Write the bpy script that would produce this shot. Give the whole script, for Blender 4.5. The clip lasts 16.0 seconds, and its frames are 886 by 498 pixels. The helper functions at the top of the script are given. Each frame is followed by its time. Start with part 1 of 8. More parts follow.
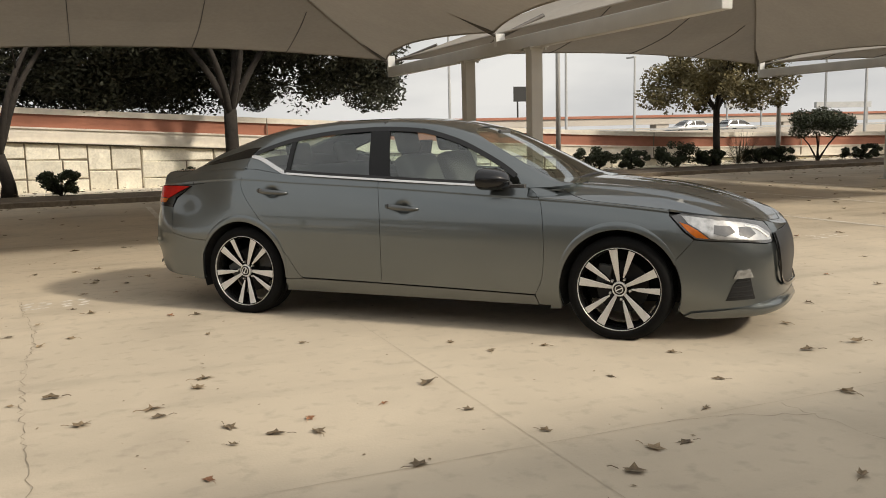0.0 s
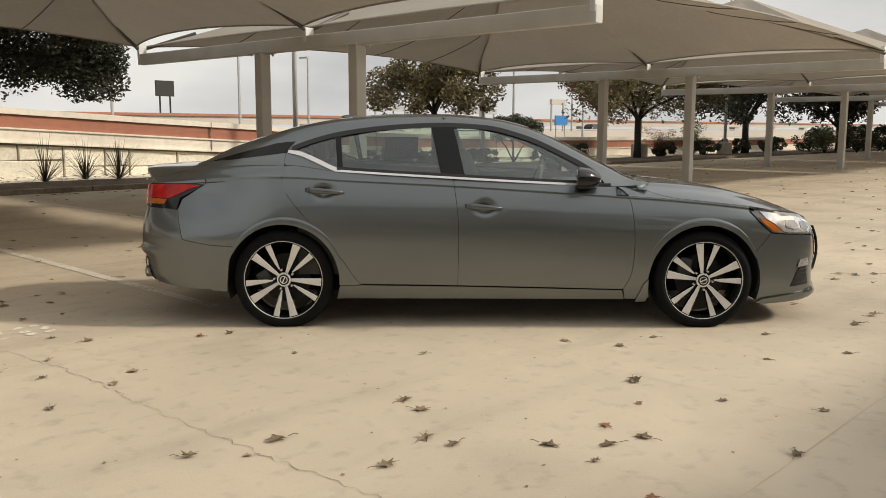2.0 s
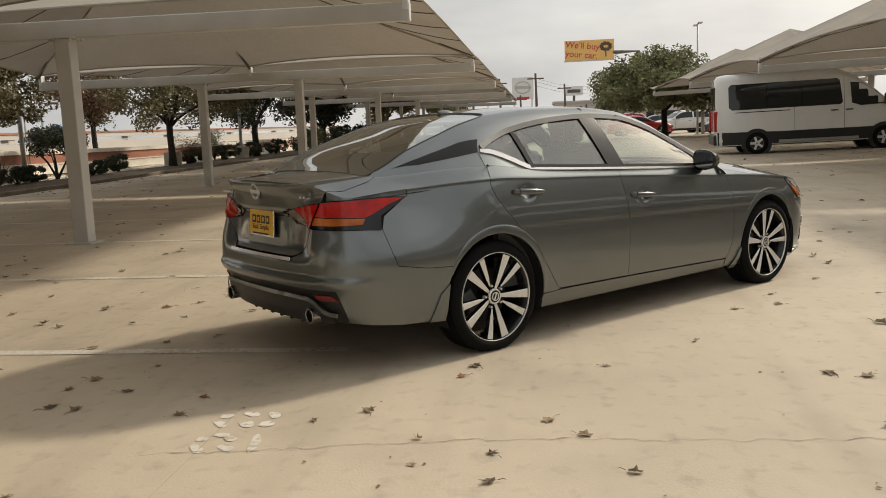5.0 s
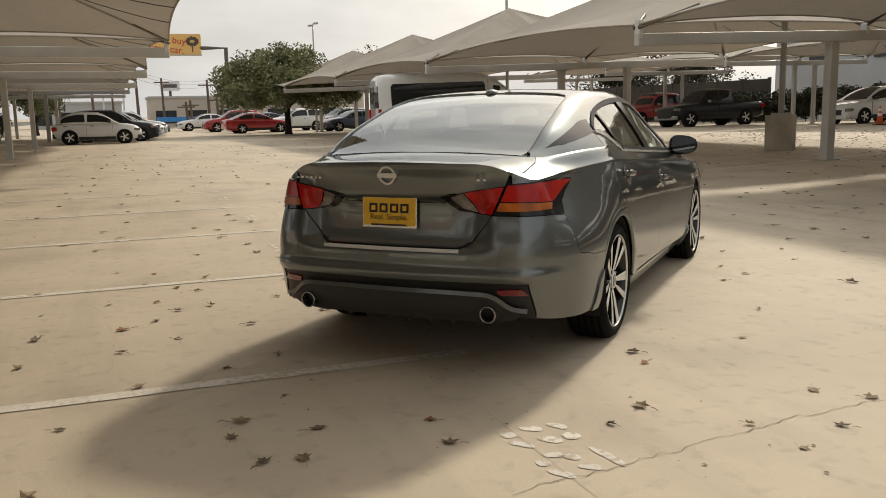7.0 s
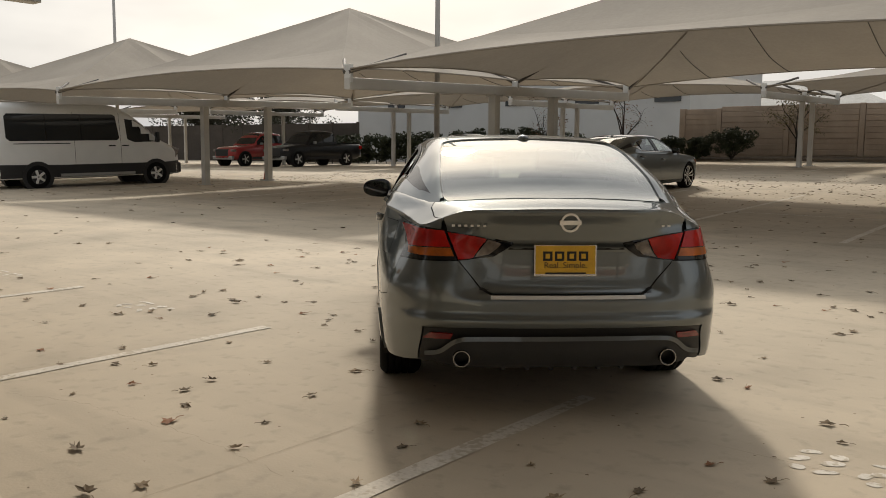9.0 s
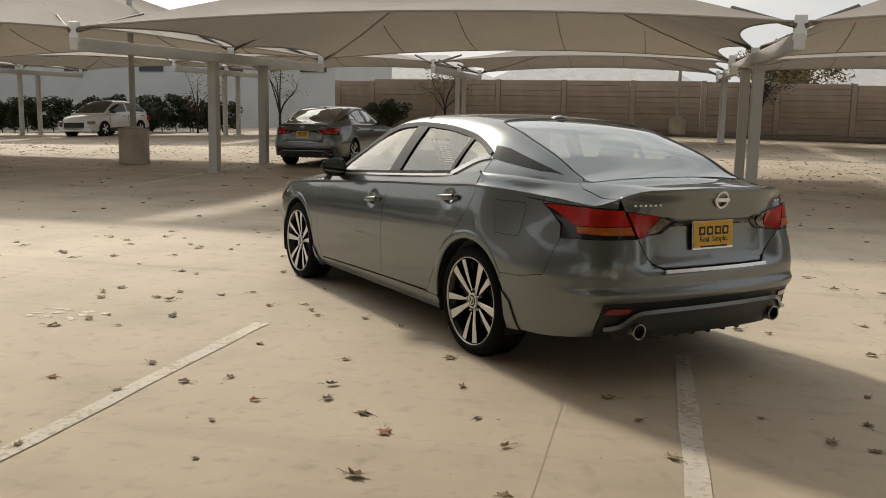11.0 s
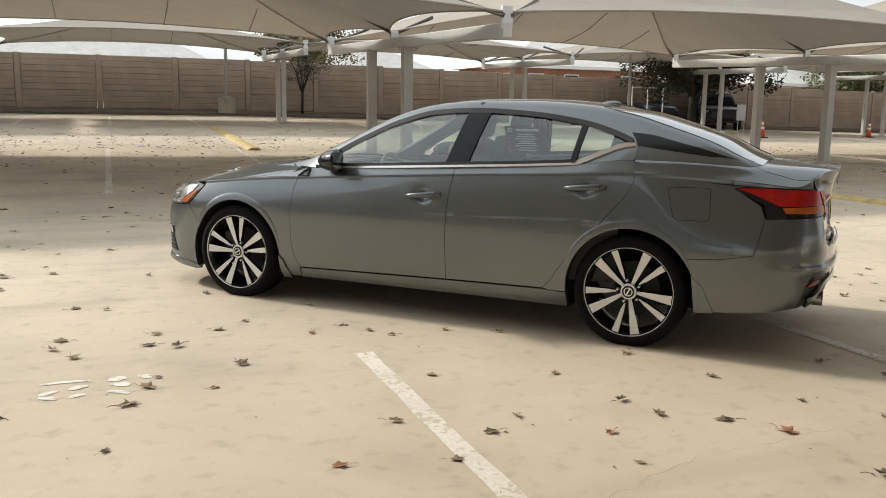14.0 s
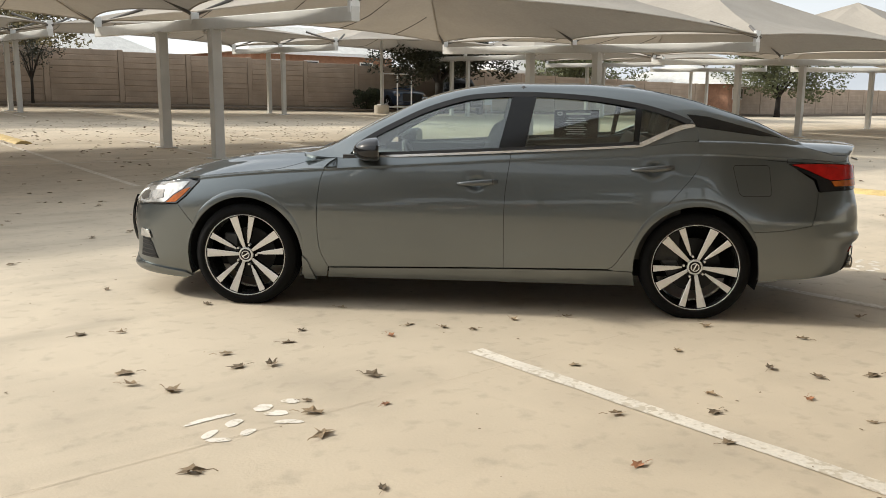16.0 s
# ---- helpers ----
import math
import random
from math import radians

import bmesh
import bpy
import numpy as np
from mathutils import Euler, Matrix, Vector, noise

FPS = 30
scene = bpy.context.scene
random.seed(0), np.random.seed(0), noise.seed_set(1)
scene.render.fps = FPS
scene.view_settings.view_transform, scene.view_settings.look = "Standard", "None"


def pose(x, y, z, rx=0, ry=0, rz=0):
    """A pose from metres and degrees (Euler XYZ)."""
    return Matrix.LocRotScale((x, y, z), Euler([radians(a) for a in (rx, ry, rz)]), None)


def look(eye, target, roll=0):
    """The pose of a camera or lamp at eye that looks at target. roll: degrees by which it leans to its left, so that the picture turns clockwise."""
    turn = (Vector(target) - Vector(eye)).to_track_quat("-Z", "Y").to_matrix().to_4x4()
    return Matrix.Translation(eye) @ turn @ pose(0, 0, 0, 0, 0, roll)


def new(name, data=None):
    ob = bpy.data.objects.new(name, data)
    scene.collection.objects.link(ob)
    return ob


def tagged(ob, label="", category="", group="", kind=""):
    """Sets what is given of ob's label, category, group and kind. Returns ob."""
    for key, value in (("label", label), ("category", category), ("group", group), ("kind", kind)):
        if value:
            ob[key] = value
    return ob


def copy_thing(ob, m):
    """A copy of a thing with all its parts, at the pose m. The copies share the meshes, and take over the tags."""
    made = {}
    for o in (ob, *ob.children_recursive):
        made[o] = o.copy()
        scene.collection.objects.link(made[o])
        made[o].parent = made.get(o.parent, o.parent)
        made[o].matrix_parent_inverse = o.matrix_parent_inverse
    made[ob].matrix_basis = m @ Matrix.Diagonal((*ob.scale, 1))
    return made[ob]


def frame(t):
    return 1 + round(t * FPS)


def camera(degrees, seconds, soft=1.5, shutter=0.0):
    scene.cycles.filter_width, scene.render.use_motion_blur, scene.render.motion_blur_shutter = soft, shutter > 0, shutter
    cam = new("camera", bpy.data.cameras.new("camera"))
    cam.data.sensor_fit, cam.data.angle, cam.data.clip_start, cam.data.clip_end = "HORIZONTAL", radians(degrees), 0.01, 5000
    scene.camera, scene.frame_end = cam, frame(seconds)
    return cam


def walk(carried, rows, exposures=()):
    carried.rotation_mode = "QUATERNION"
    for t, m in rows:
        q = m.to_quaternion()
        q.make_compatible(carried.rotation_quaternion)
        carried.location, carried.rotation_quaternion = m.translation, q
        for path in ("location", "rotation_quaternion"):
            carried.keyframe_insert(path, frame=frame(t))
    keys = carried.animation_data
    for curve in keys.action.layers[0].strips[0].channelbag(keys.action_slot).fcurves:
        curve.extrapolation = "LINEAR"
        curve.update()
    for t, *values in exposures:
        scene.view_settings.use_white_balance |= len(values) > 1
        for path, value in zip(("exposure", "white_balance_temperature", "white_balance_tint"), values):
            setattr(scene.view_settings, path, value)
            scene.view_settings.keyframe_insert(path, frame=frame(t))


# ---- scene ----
cam = camera(54.5, 16.0, soft=0.9)

PATH = [
    (0, (2.527, -6.163, 1.317), (1.733, -4.347, 1.049), -1.4),
    (0.5, (1.841, -6.405, 1.329), (1.232, -4.52, 1.05), -1.1),
    (1, (1.117, -6.533, 1.326), (0.705, -4.598, 1.034), -0.5),
    (1.5, (0.354, -6.609, 1.333), (0.167, -4.638, 1.051), 0.3),
    (2, (-0.408, -6.58, 1.335), (-0.386, -4.6, 1.056), 0.2),
    (2.5, (-1.192, -6.488, 1.337), (-0.991, -4.517, 1.063), -0.1),
    (3, (-1.961, -6.284, 1.333), (-1.579, -4.339, 1.067), -1.0),
    (3.5, (-2.716, -6.006, 1.325), (-2.107, -4.119, 1.066), -0.4),
    (4, (-3.402, -5.626, 1.322), (-2.573, -3.827, 1.046), -0.3),
    (4.2, (-3.676, -5.458, 1.332), (-2.773, -3.696, 1.052), -0.9),
    (6.3, (-5.816, -3.014, 1.317), (-4.192, -1.886, 1.016), -1.0),
    (6.5, (-5.939, -2.749, 1.29), (-4.267, -1.697, 0.982), -0.6),
    (7, (-6.217, -2.038, 1.301), (-4.426, -1.206, 0.984), -1.1),
    (7.5, (-6.433, -1.311, 1.304), (-4.554, -0.705, 0.986), -1.7),
    (8, (-6.558, -0.545, 1.319), (-4.615, -0.162, 1.042), -0.9),
    (8.5, (-6.603, 0.189, 1.33), (-4.624, 0.319, 1.07), -0.5),
    (9, (-6.53, 0.918, 1.346), (-4.549, 0.769, 1.111), 0.5),
    (9.5, (-6.418, 1.628, 1.348), (-4.47, 1.245, 1.101), 0.6),
    (9.7, (-6.339, 1.907, 1.358), (-4.412, 1.439, 1.098), 0.6),
    (11.8, (-5.005, 4.443, 1.38), (-3.514, 3.142, 1.09), 0.7),
    (12, (-4.805, 4.628, 1.364), (-3.378, 3.258, 1.074), 0.5),
    (12.5, (-4.254, 5.025, 1.371), (-3.002, 3.493, 1.076), 0.8),
    (13, (-3.67, 5.357, 1.378), (-2.539, 3.732, 1.092), 0.5),
    (13.5, (-3.089, 5.647, 1.371), (-2.095, 3.938, 1.067), 0.7),
    (14, (-2.491, 5.806, 1.366), (-1.663, 4.015, 1.042), 0.9),
    (14.5, (-1.916, 5.937, 1.37), (-1.255, 4.085, 1.008), 1.4),
    (15, (-1.405, 5.96, 1.354), (-0.917, 4.06, 0.969), 0.6),
    (15.5, (-0.883, 6.081, 1.335), (-0.539, 4.146, 0.964), 0.9),
    (16, (-0.421, 6.17, 1.327), (-0.215, 4.211, 0.981), 0.5),
]
walk(cam, [(t, look(eye, target, roll)) for t, eye, target, roll in PATH], exposures=[(0, 0.04, 6800, 10), (2, 0.05, 6850, 10), (4, -0.01, 6850, 10), (6.5, -0.12, 6900, 10), (7.5, -0.15, 6900, 10), (8.5, -0.28, 6800, 10), (9.5, -0.33, 6700, 10), (11, -0.10, 6700, 10), (12.0, 0.04, 6650, 10), (12.5, 0.19, 6600, 9.5), (14, 0.43, 6300, 8), (15, 0.52, 6300, 8), (16, 0.52, 6300, 8)])

# ---- world, sun, exposure ----
world = bpy.data.worlds.new("sky")
scene.world = world
world.use_nodes = True
_wn = world.node_tree.nodes
_wl = world.node_tree.links
_wn.clear()
SUN_ELEV, SUN_AZ = 33.0, -2.0          # degrees above the horizon; bearing from +x, counter-clockwise
_sky = _wn.new("ShaderNodeTexSky")
_sky.sky_type = "NISHITA"
_sky.sun_disc = False
_sky.sun_elevation = radians(SUN_ELEV)
_sky.sun_rotation = radians(90 - SUN_AZ)
_sky.dust_density = 6.0
_sky.air_density = 1.2
# thin overcast: the clear sky is veiled by pale grey cloud with soft mottling
_tc = _wn.new("ShaderNodeTexCoord")
_mp = _wn.new("ShaderNodeMapping")
_mp.inputs["Scale"].default_value = (1.0, 1.0, 3.2)
_nz = _wn.new("ShaderNodeTexNoise")
_nz.inputs["Scale"].default_value = 2.6
_nz.inputs["Detail"].default_value = 5.0
_rp = _wn.new("ShaderNodeValToRGB")
_rp.color_ramp.elements[0].position, _rp.color_ramp.elements[0].color = 0.34, (4.9, 5.1, 5.35, 1)
_rp.color_ramp.elements[1].position, _rp.color_ramp.elements[1].color = 0.66, (7.8, 7.85, 7.8, 1)
_mx = _wn.new("ShaderNodeMix")
_mx.data_type = "RGBA"
_mx.inputs["Factor"].default_value = 0.86
# the veil glows round the hidden sun
_dir = (math.cos(radians(SUN_AZ)) * math.cos(radians(SUN_ELEV)), math.sin(radians(SUN_AZ)) * math.cos(radians(SUN_ELEV)), math.sin(radians(SUN_ELEV)))
_dt = _wn.new("ShaderNodeVectorMath")
_dt.operation = "DOT_PRODUCT"
_dt.inputs[1].default_value = _dir
_mr = _wn.new("ShaderNodeMapRange")
_mr.inputs["From Min"].default_value, _mr.inputs["From Max"].default_value = 0.0, 1.0
_pw = _wn.new("ShaderNodeMath")
_pw.operation = "POWER"
_pw.inputs[1].default_value = 4.0
_ma = _wn.new("ShaderNodeMath")
_ma.operation = "MULTIPLY_ADD"
_ma.inputs[1].default_value, _ma.inputs[2].default_value = 1.05, 1.48
_vs = _wn.new("ShaderNodeVectorMath")
_vs.operation = "SCALE"
_wl.new(_tc.outputs["Generated"], _dt.inputs[0])
_wl.new(_dt.outputs["Value"], _mr.inputs["Value"])
_wl.new(_mr.outputs["Result"], _pw.inputs[0])
_wl.new(_pw.outputs["Value"], _ma.inputs[0])
_wl.new(_mx.outputs["Result"], _vs.inputs[0])
_wl.new(_ma.outputs["Value"], _vs.inputs["Scale"])
_bg = _wn.new("ShaderNodeBackground")
_bg.inputs["Strength"].default_value = 0.077
_wo = _wn.new("ShaderNodeOutputWorld")
_wl.new(_tc.outputs["Generated"], _mp.inputs["Vector"])
_wl.new(_mp.outputs["Vector"], _nz.inputs["Vector"])
_wl.new(_nz.outputs["Fac"], _rp.inputs["Fac"])
_wl.new(_sky.outputs["Color"], _mx.inputs["A"])
_wl.new(_rp.outputs["Color"], _mx.inputs["B"])
_wl.new(_vs.outputs["Vector"], _bg.inputs["Color"])
_wl.new(_bg.outputs["Background"], _wo.inputs["Surface"])
sun = new("sun", bpy.data.lights.new("sun", "SUN"))
sun.data.energy = 2.8
sun.data.angle = radians(5)
sun.data.color = (1.0, 0.93, 0.82)
_d = Vector((math.cos(radians(SUN_AZ)) * math.cos(radians(SUN_ELEV)), math.sin(radians(SUN_AZ)) * math.cos(radians(SUN_ELEV)), math.sin(radians(SUN_ELEV))))
sun.matrix_world = look(_d * 60, (0, 0, 0))
scene.view_settings.exposure = 0.35

# ---- materials ----
def mat(name, color, rough=0.6, metal=0.0, var=0.12, scale=6.0, bump=0.0, bscale=40.0, spec=0.5, coat=0.0, fine=0.05, fscale=90.0, objrand=0.0):
    """A principled material with mottling at two scales, relief and optional variation from object to object."""
    m = bpy.data.materials.new(name)
    m.use_nodes = True
    n, l = m.node_tree.nodes, m.node_tree.links
    p = n["Principled BSDF"]
    p.inputs["Roughness"].default_value = rough
    p.inputs["Metallic"].default_value = metal
    p.inputs["Specular IOR Level"].default_value = spec
    p.inputs["Coat Weight"].default_value = coat
    p.inputs["Coat Roughness"].default_value = 0.04
    tc = n.new("ShaderNodeTexCoord")
    def noise_(sc, det):
        t = n.new("ShaderNodeTexNoise")
        t.inputs["Scale"].default_value = sc
        t.inputs["Detail"].default_value = det
        l.new(tc.outputs["Object"], t.inputs["Vector"])
        return t
    a, b = noise_(scale, 4.0), noise_(fscale, 2.0)
    def vary(src, amount, prev):
        r = n.new("ShaderNodeMapRange")
        r.inputs["From Min"].default_value, r.inputs["From Max"].default_value = 0.28, 0.72
        r.inputs["To Min"].default_value, r.inputs["To Max"].default_value = 1 - amount, 1 + amount
        l.new(src, r.inputs["Value"])
        v = n.new("ShaderNodeVectorMath")
        v.operation = "SCALE"
        if prev is None:
            v.inputs[0].default_value = color
        else:
            l.new(prev, v.inputs[0])
        l.new(r.outputs["Result"], v.inputs["Scale"])
        return v.outputs["Vector"]
    c = vary(a.outputs["Fac"], var, None)
    c = vary(b.outputs["Fac"], fine, c)
    if objrand:
        oi = n.new("ShaderNodeObjectInfo")
        r = n.new("ShaderNodeMapRange")
        r.inputs["To Min"].default_value, r.inputs["To Max"].default_value = 1 - objrand, 1 + objrand
        l.new(oi.outputs["Random"], r.inputs["Value"])
        v = n.new("ShaderNodeVectorMath")
        v.operation = "SCALE"
        l.new(c, v.inputs[0])
        l.new(r.outputs["Result"], v.inputs["Scale"])
        c = v.outputs["Vector"]
    l.new(c, p.inputs["Base Color"])
    if bump:
        bt = noise_(bscale, 3.0)
        bn = n.new("ShaderNodeBump")
        bn.inputs["Strength"].default_value = bump
        bn.inputs["Distance"].default_value = 0.01
        l.new(bt.outputs["Fac"], bn.inputs["Height"])
        l.new(bn.outputs["Normal"], p.inputs["Normal"])
    return m


def glass(name, tint=(0.75, 0.8, 0.78), rough=0.02, opacity=0.0, power=4.0):
    """Thin tinted pane: clear transmission mixed with a sharp reflection."""
    m = bpy.data.materials.new(name)
    m.use_nodes = True
    n, l = m.node_tree.nodes, m.node_tree.links
    n.clear()
    tr = n.new("ShaderNodeBsdfTransparent")
    tr.inputs["Color"].default_value = (*tint, 1)
    gl = n.new("ShaderNodeBsdfGlossy")
    gl.inputs["Roughness"].default_value = rough
    gl.inputs["Color"].default_value = (0.95, 0.97, 0.96, 1)
    fr = n.new("ShaderNodeLayerWeight")
    fr.inputs["Blend"].default_value = 0.5
    pw = n.new("ShaderNodeMath")
    pw.operation = "POWER"
    pw.inputs[1].default_value = power
    l.new(fr.outputs["Facing"], pw.inputs[0])
    mx = n.new("ShaderNodeMixShader")
    out = n.new("ShaderNodeOutputMaterial")
    mm = n.new("ShaderNodeMath")
    mm.operation = "MULTIPLY_ADD"
    mm.inputs[1].default_value, mm.inputs[2].default_value = 0.85, opacity
    l.new(pw.outputs["Value"], mm.inputs[0])
    l.new(mm.outputs["Value"], mx.inputs["Fac"])
    l.new(tr.outputs["BSDF"], mx.inputs[1])
    l.new(gl.outputs["BSDF"], mx.inputs[2])
    l.new(mx.outputs["Shader"], out.inputs["Surface"])
    return m


def worn(name, base, paint, keep=0.5, scale=28.0, rough=0.85):
    """Paint rubbed through to what lies under it: patches and pinholes at two scales."""
    m = mat(name, paint, rough, var=0.10, scale=3.0, fine=0.08, fscale=60)
    n, l = m.node_tree.nodes, m.node_tree.links
    p = n["Principled BSDF"]
    src = p.inputs["Base Color"].links[0].from_socket
    tc = [q for q in n if q.type == "TEX_COORD"][0]
    a, b = n.new("ShaderNodeTexNoise"), n.new("ShaderNodeTexNoise")
    a.inputs["Scale"].default_value, a.inputs["Detail"].default_value = scale, 6.0
    b.inputs["Scale"].default_value, b.inputs["Detail"].default_value = 3.5, 3.0
    add = n.new("ShaderNodeMath")
    add.operation = "MULTIPLY_ADD"
    add.inputs[1].default_value = 0.55
    r = n.new("ShaderNodeMapRange")
    r.inputs["From Min"].default_value, r.inputs["From Max"].default_value = 0.775 - 0.3 * (keep - 0.5) - 0.05, 0.775 - 0.3 * (keep - 0.5) + 0.05
    mx = n.new("ShaderNodeMix")
    mx.data_type = "RGBA"
    mx.inputs["A"].default_value = (*base, 1)
    for q in (a, b):
        l.new(tc.outputs["Object"], q.inputs["Vector"])
    l.new(b.outputs["Fac"], add.inputs[0])
    l.new(a.outputs["Fac"], add.inputs[2])
    l.new(add.outputs["Value"], r.inputs["Value"])
    l.new(r.outputs["Result"], mx.inputs["Factor"])
    l.new(src, mx.inputs["B"])
    l.new(mx.outputs["Result"], p.inputs["Base Color"])
    return m


def concrete(name, color):
    """Cast concrete: broad tonal drift, cloudy stains, faint broom streaks, specks."""
    m = mat(name, color, 0.82, var=0.13, scale=0.30, fine=0.05, fscale=2.2, bump=0.12, bscale=70)
    n, l = m.node_tree.nodes, m.node_tree.links
    p = n["Principled BSDF"]
    src = p.inputs["Base Color"].links[0].from_socket
    tc = [q for q in n if q.type == "TEX_COORD"][0]
    def layer(scale, detail, lo, hi, amount, stretch=None, prev=None):
        t = n.new("ShaderNodeTexNoise")
        t.inputs["Scale"].default_value, t.inputs["Detail"].default_value = scale, detail
        if stretch:
            mp = n.new("ShaderNodeMapping")
            mp.inputs["Scale"].default_value = stretch
            mp.inputs["Rotation"].default_value = (0, 0, 0.7)
            l.new(tc.outputs["Object"], mp.inputs["Vector"])
            l.new(mp.outputs["Vector"], t.inputs["Vector"])
        else:
            l.new(tc.outputs["Object"], t.inputs["Vector"])
        r = n.new("ShaderNodeMapRange")
        r.inputs["From Min"].default_value, r.inputs["From Max"].default_value = lo, hi
        r.inputs["To Min"].default_value, r.inputs["To Max"].default_value = 1.0, 1 - amount
        v = n.new("ShaderNodeVectorMath")
        v.operation = "SCALE"
        l.new(t.outputs["Fac"], r.inputs["Value"])
        l.new(prev, v.inputs[0])
        l.new(r.outputs["Result"], v.inputs["Scale"])
        return v.outputs["Vector"]
    c = layer(1.1, 6.0, 0.50, 0.72, 0.24, None, src)
    c = layer(0.8, 6.0, 0.54, 0.72, 0.13, (0.35, 3.2, 1), c)
    c = layer(9.0, 6.0, 0.55, 0.75, 0.20, None, c)
    c = layer(160.0, 2.0, 0.62, 0.78, 0.22, None, c)
    l.new(c, p.inputs["Base Color"])
    return m


CONC = (0.52, 0.44, 0.33)
M_CONC = concrete("concrete_ground", CONC)
M_LINE = worn("worn_white_paint", (0.49, 0.43, 0.335), (0.64, 0.59, 0.51), 0.76)
M_STEEL = mat("painted_steel", (0.50, 0.49, 0.46), 0.5, var=0.08, scale=2, fine=0.04)
M_FABRIC = mat("shade_fabric", (0.35, 0.315, 0.268), 0.9, var=0.08, scale=0.8, fine=0.05, fscale=12)
_fn, _fl = M_FABRIC.node_tree.nodes, M_FABRIC.node_tree.links      # knitted shade cloth lets some light through
_tl, _fm = _fn.new("ShaderNodeBsdfTranslucent"), _fn.new("ShaderNodeMixShader")
_tl.inputs["Color"].default_value = (0.36, 0.325, 0.275, 1)
_fm.inputs["Fac"].default_value = 0.16
_fl.new(_fn["Principled BSDF"].outputs["BSDF"], _fm.inputs[1])
_fl.new(_tl.outputs["BSDF"], _fm.inputs[2])
_fl.new(_fm.outputs["Shader"], _fn["Material Output"].inputs["Surface"])
M_WALL = mat("precast_fence", (0.36, 0.285, 0.22), 0.9, var=0.14, scale=1.2, fine=0.08, fscale=25, bump=0.5, bscale=18)
M_STONE = mat("limestone_block", (0.84, 0.79, 0.66), 0.9, var=0.10, scale=2.0, fine=0.1, fscale=20, bump=0.8, bscale=9, objrand=0.1)
M_MORTAR = mat("mortar", (0.25, 0.21, 0.155), 0.95, var=0.15, scale=3)
M_PARAPET = mat("pale_concrete", (0.80, 0.74, 0.63), 0.85, var=0.12, scale=0.6, fine=0.06, fscale=8)
M_RED = mat("red_brown_concrete", (0.40, 0.17, 0.11), 0.85, var=0.12, scale=0.5, fine=0.06, fscale=6)
M_KERB = mat("kerb_concrete", (0.42, 0.38, 0.31), 0.9, var=0.2, scale=2)
M_DIRTYKERB = mat("dirty_kerb", (0.20, 0.165, 0.125), 0.95, var=0.35, scale=1.5, fine=0.2, fscale=14, bump=0.4)
M_SOIL = mat("mulch", (0.105, 0.078, 0.052), 0.95, var=0.35, scale=5, fine=0.3, fscale=40, bump=0.6)
M_BARK = mat("bark", (0.028, 0.023, 0.019), 0.95, var=0.3, scale=8, fine=0.2, bump=0.8, bscale=25)
M_CARPAINT = mat("gunmetal_paint", (0.148, 0.164, 0.166), 0.30, metal=0.9, var=0.02, scale=3, fine=0.06, fscale=900, coat=1.0)
_pp = M_CARPAINT.node_tree.nodes["Principled BSDF"]
_pp.inputs["Specular Tint"].default_value = (0.40, 0.42, 0.43, 1)
_pp.inputs["Coat Roughness"].default_value, _pp.inputs["Coat IOR"].default_value = 0.015, 1.55
M_TYRE = mat("tyre_rubber", (0.008, 0.008, 0.008), 0.8, spec=0.1, var=0.15, scale=12)
M_BLACK = mat("black_plastic", (0.012, 0.012, 0.013), 0.45, var=0.1, scale=10)

# ---- helpers for building ----
ROW = 46.0                                     # bearing of the parking rows from the car's long axis
LOT = Matrix.Rotation(radians(ROW), 4, "Z")


def lot(a, b, z=0.0, turn=0.0):
    """A pose in the lot's own grid: a along the rows, b across them."""
    return LOT @ Matrix.Translation((a, b, z)) @ Matrix.Rotation(radians(turn), 4, "Z")


def rise(a, b):
    """Height of the paving: level round the car, climbing gently towards the fence."""
    s = float(np.interp(a, (-66, -50, -38, -22, -11, -3, 10, 22, 36, 60), (0.0015, 0.007, 0.013, 0.0235, 0.031, 0.036, 0.036, 0.022, 0.009, 0.004)))
    return max(0.0, -7.0 - max(b, -60.0)) * s


def part(name, bm, material, parent=None, label="", smooth=False, at=None):
    me = bpy.data.meshes.new(name)
    bm.to_mesh(me)
    bm.free()
    for m in (material if isinstance(material, (list, tuple)) else [material]):
        me.materials.append(m)
    if smooth:
        me.polygons.foreach_set("use_smooth", [True] * len(me.polygons))
    ob = new(name, me)
    if parent is not None:
        ob.parent = parent
    if at is not None:
        ob.matrix_basis = at
    if label:
        ob["label"] = label
    return ob


def thing(name, at, label, category, group="", kind=""):
    ob = new(name)
    ob.empty_display_size = 0.2
    ob.matrix_basis = at
    return tagged(ob, label, category, group, kind)


def box(bm, c, s, m=None, mi=0):
    """A box centred at c with the sizes s."""
    r = bmesh.ops.create_cube(bm, size=1.0)
    k = Matrix.Translation(c) @ (m if m is not None else Matrix()) @ Matrix.Diagonal((*s, 1))
    bmesh.ops.transform(bm, matrix=k, verts=r["verts"])
    if mi:
        for f in {f for v in r["verts"] for f in v.link_faces}:
            f.material_index = mi
    return r["verts"]


def bevel(bm, w, seg=2):
    bmesh.ops.bevel(bm, geom=bm.edges[:], offset=w, segments=seg, affect="EDGES", profile=0.5)
    return bm


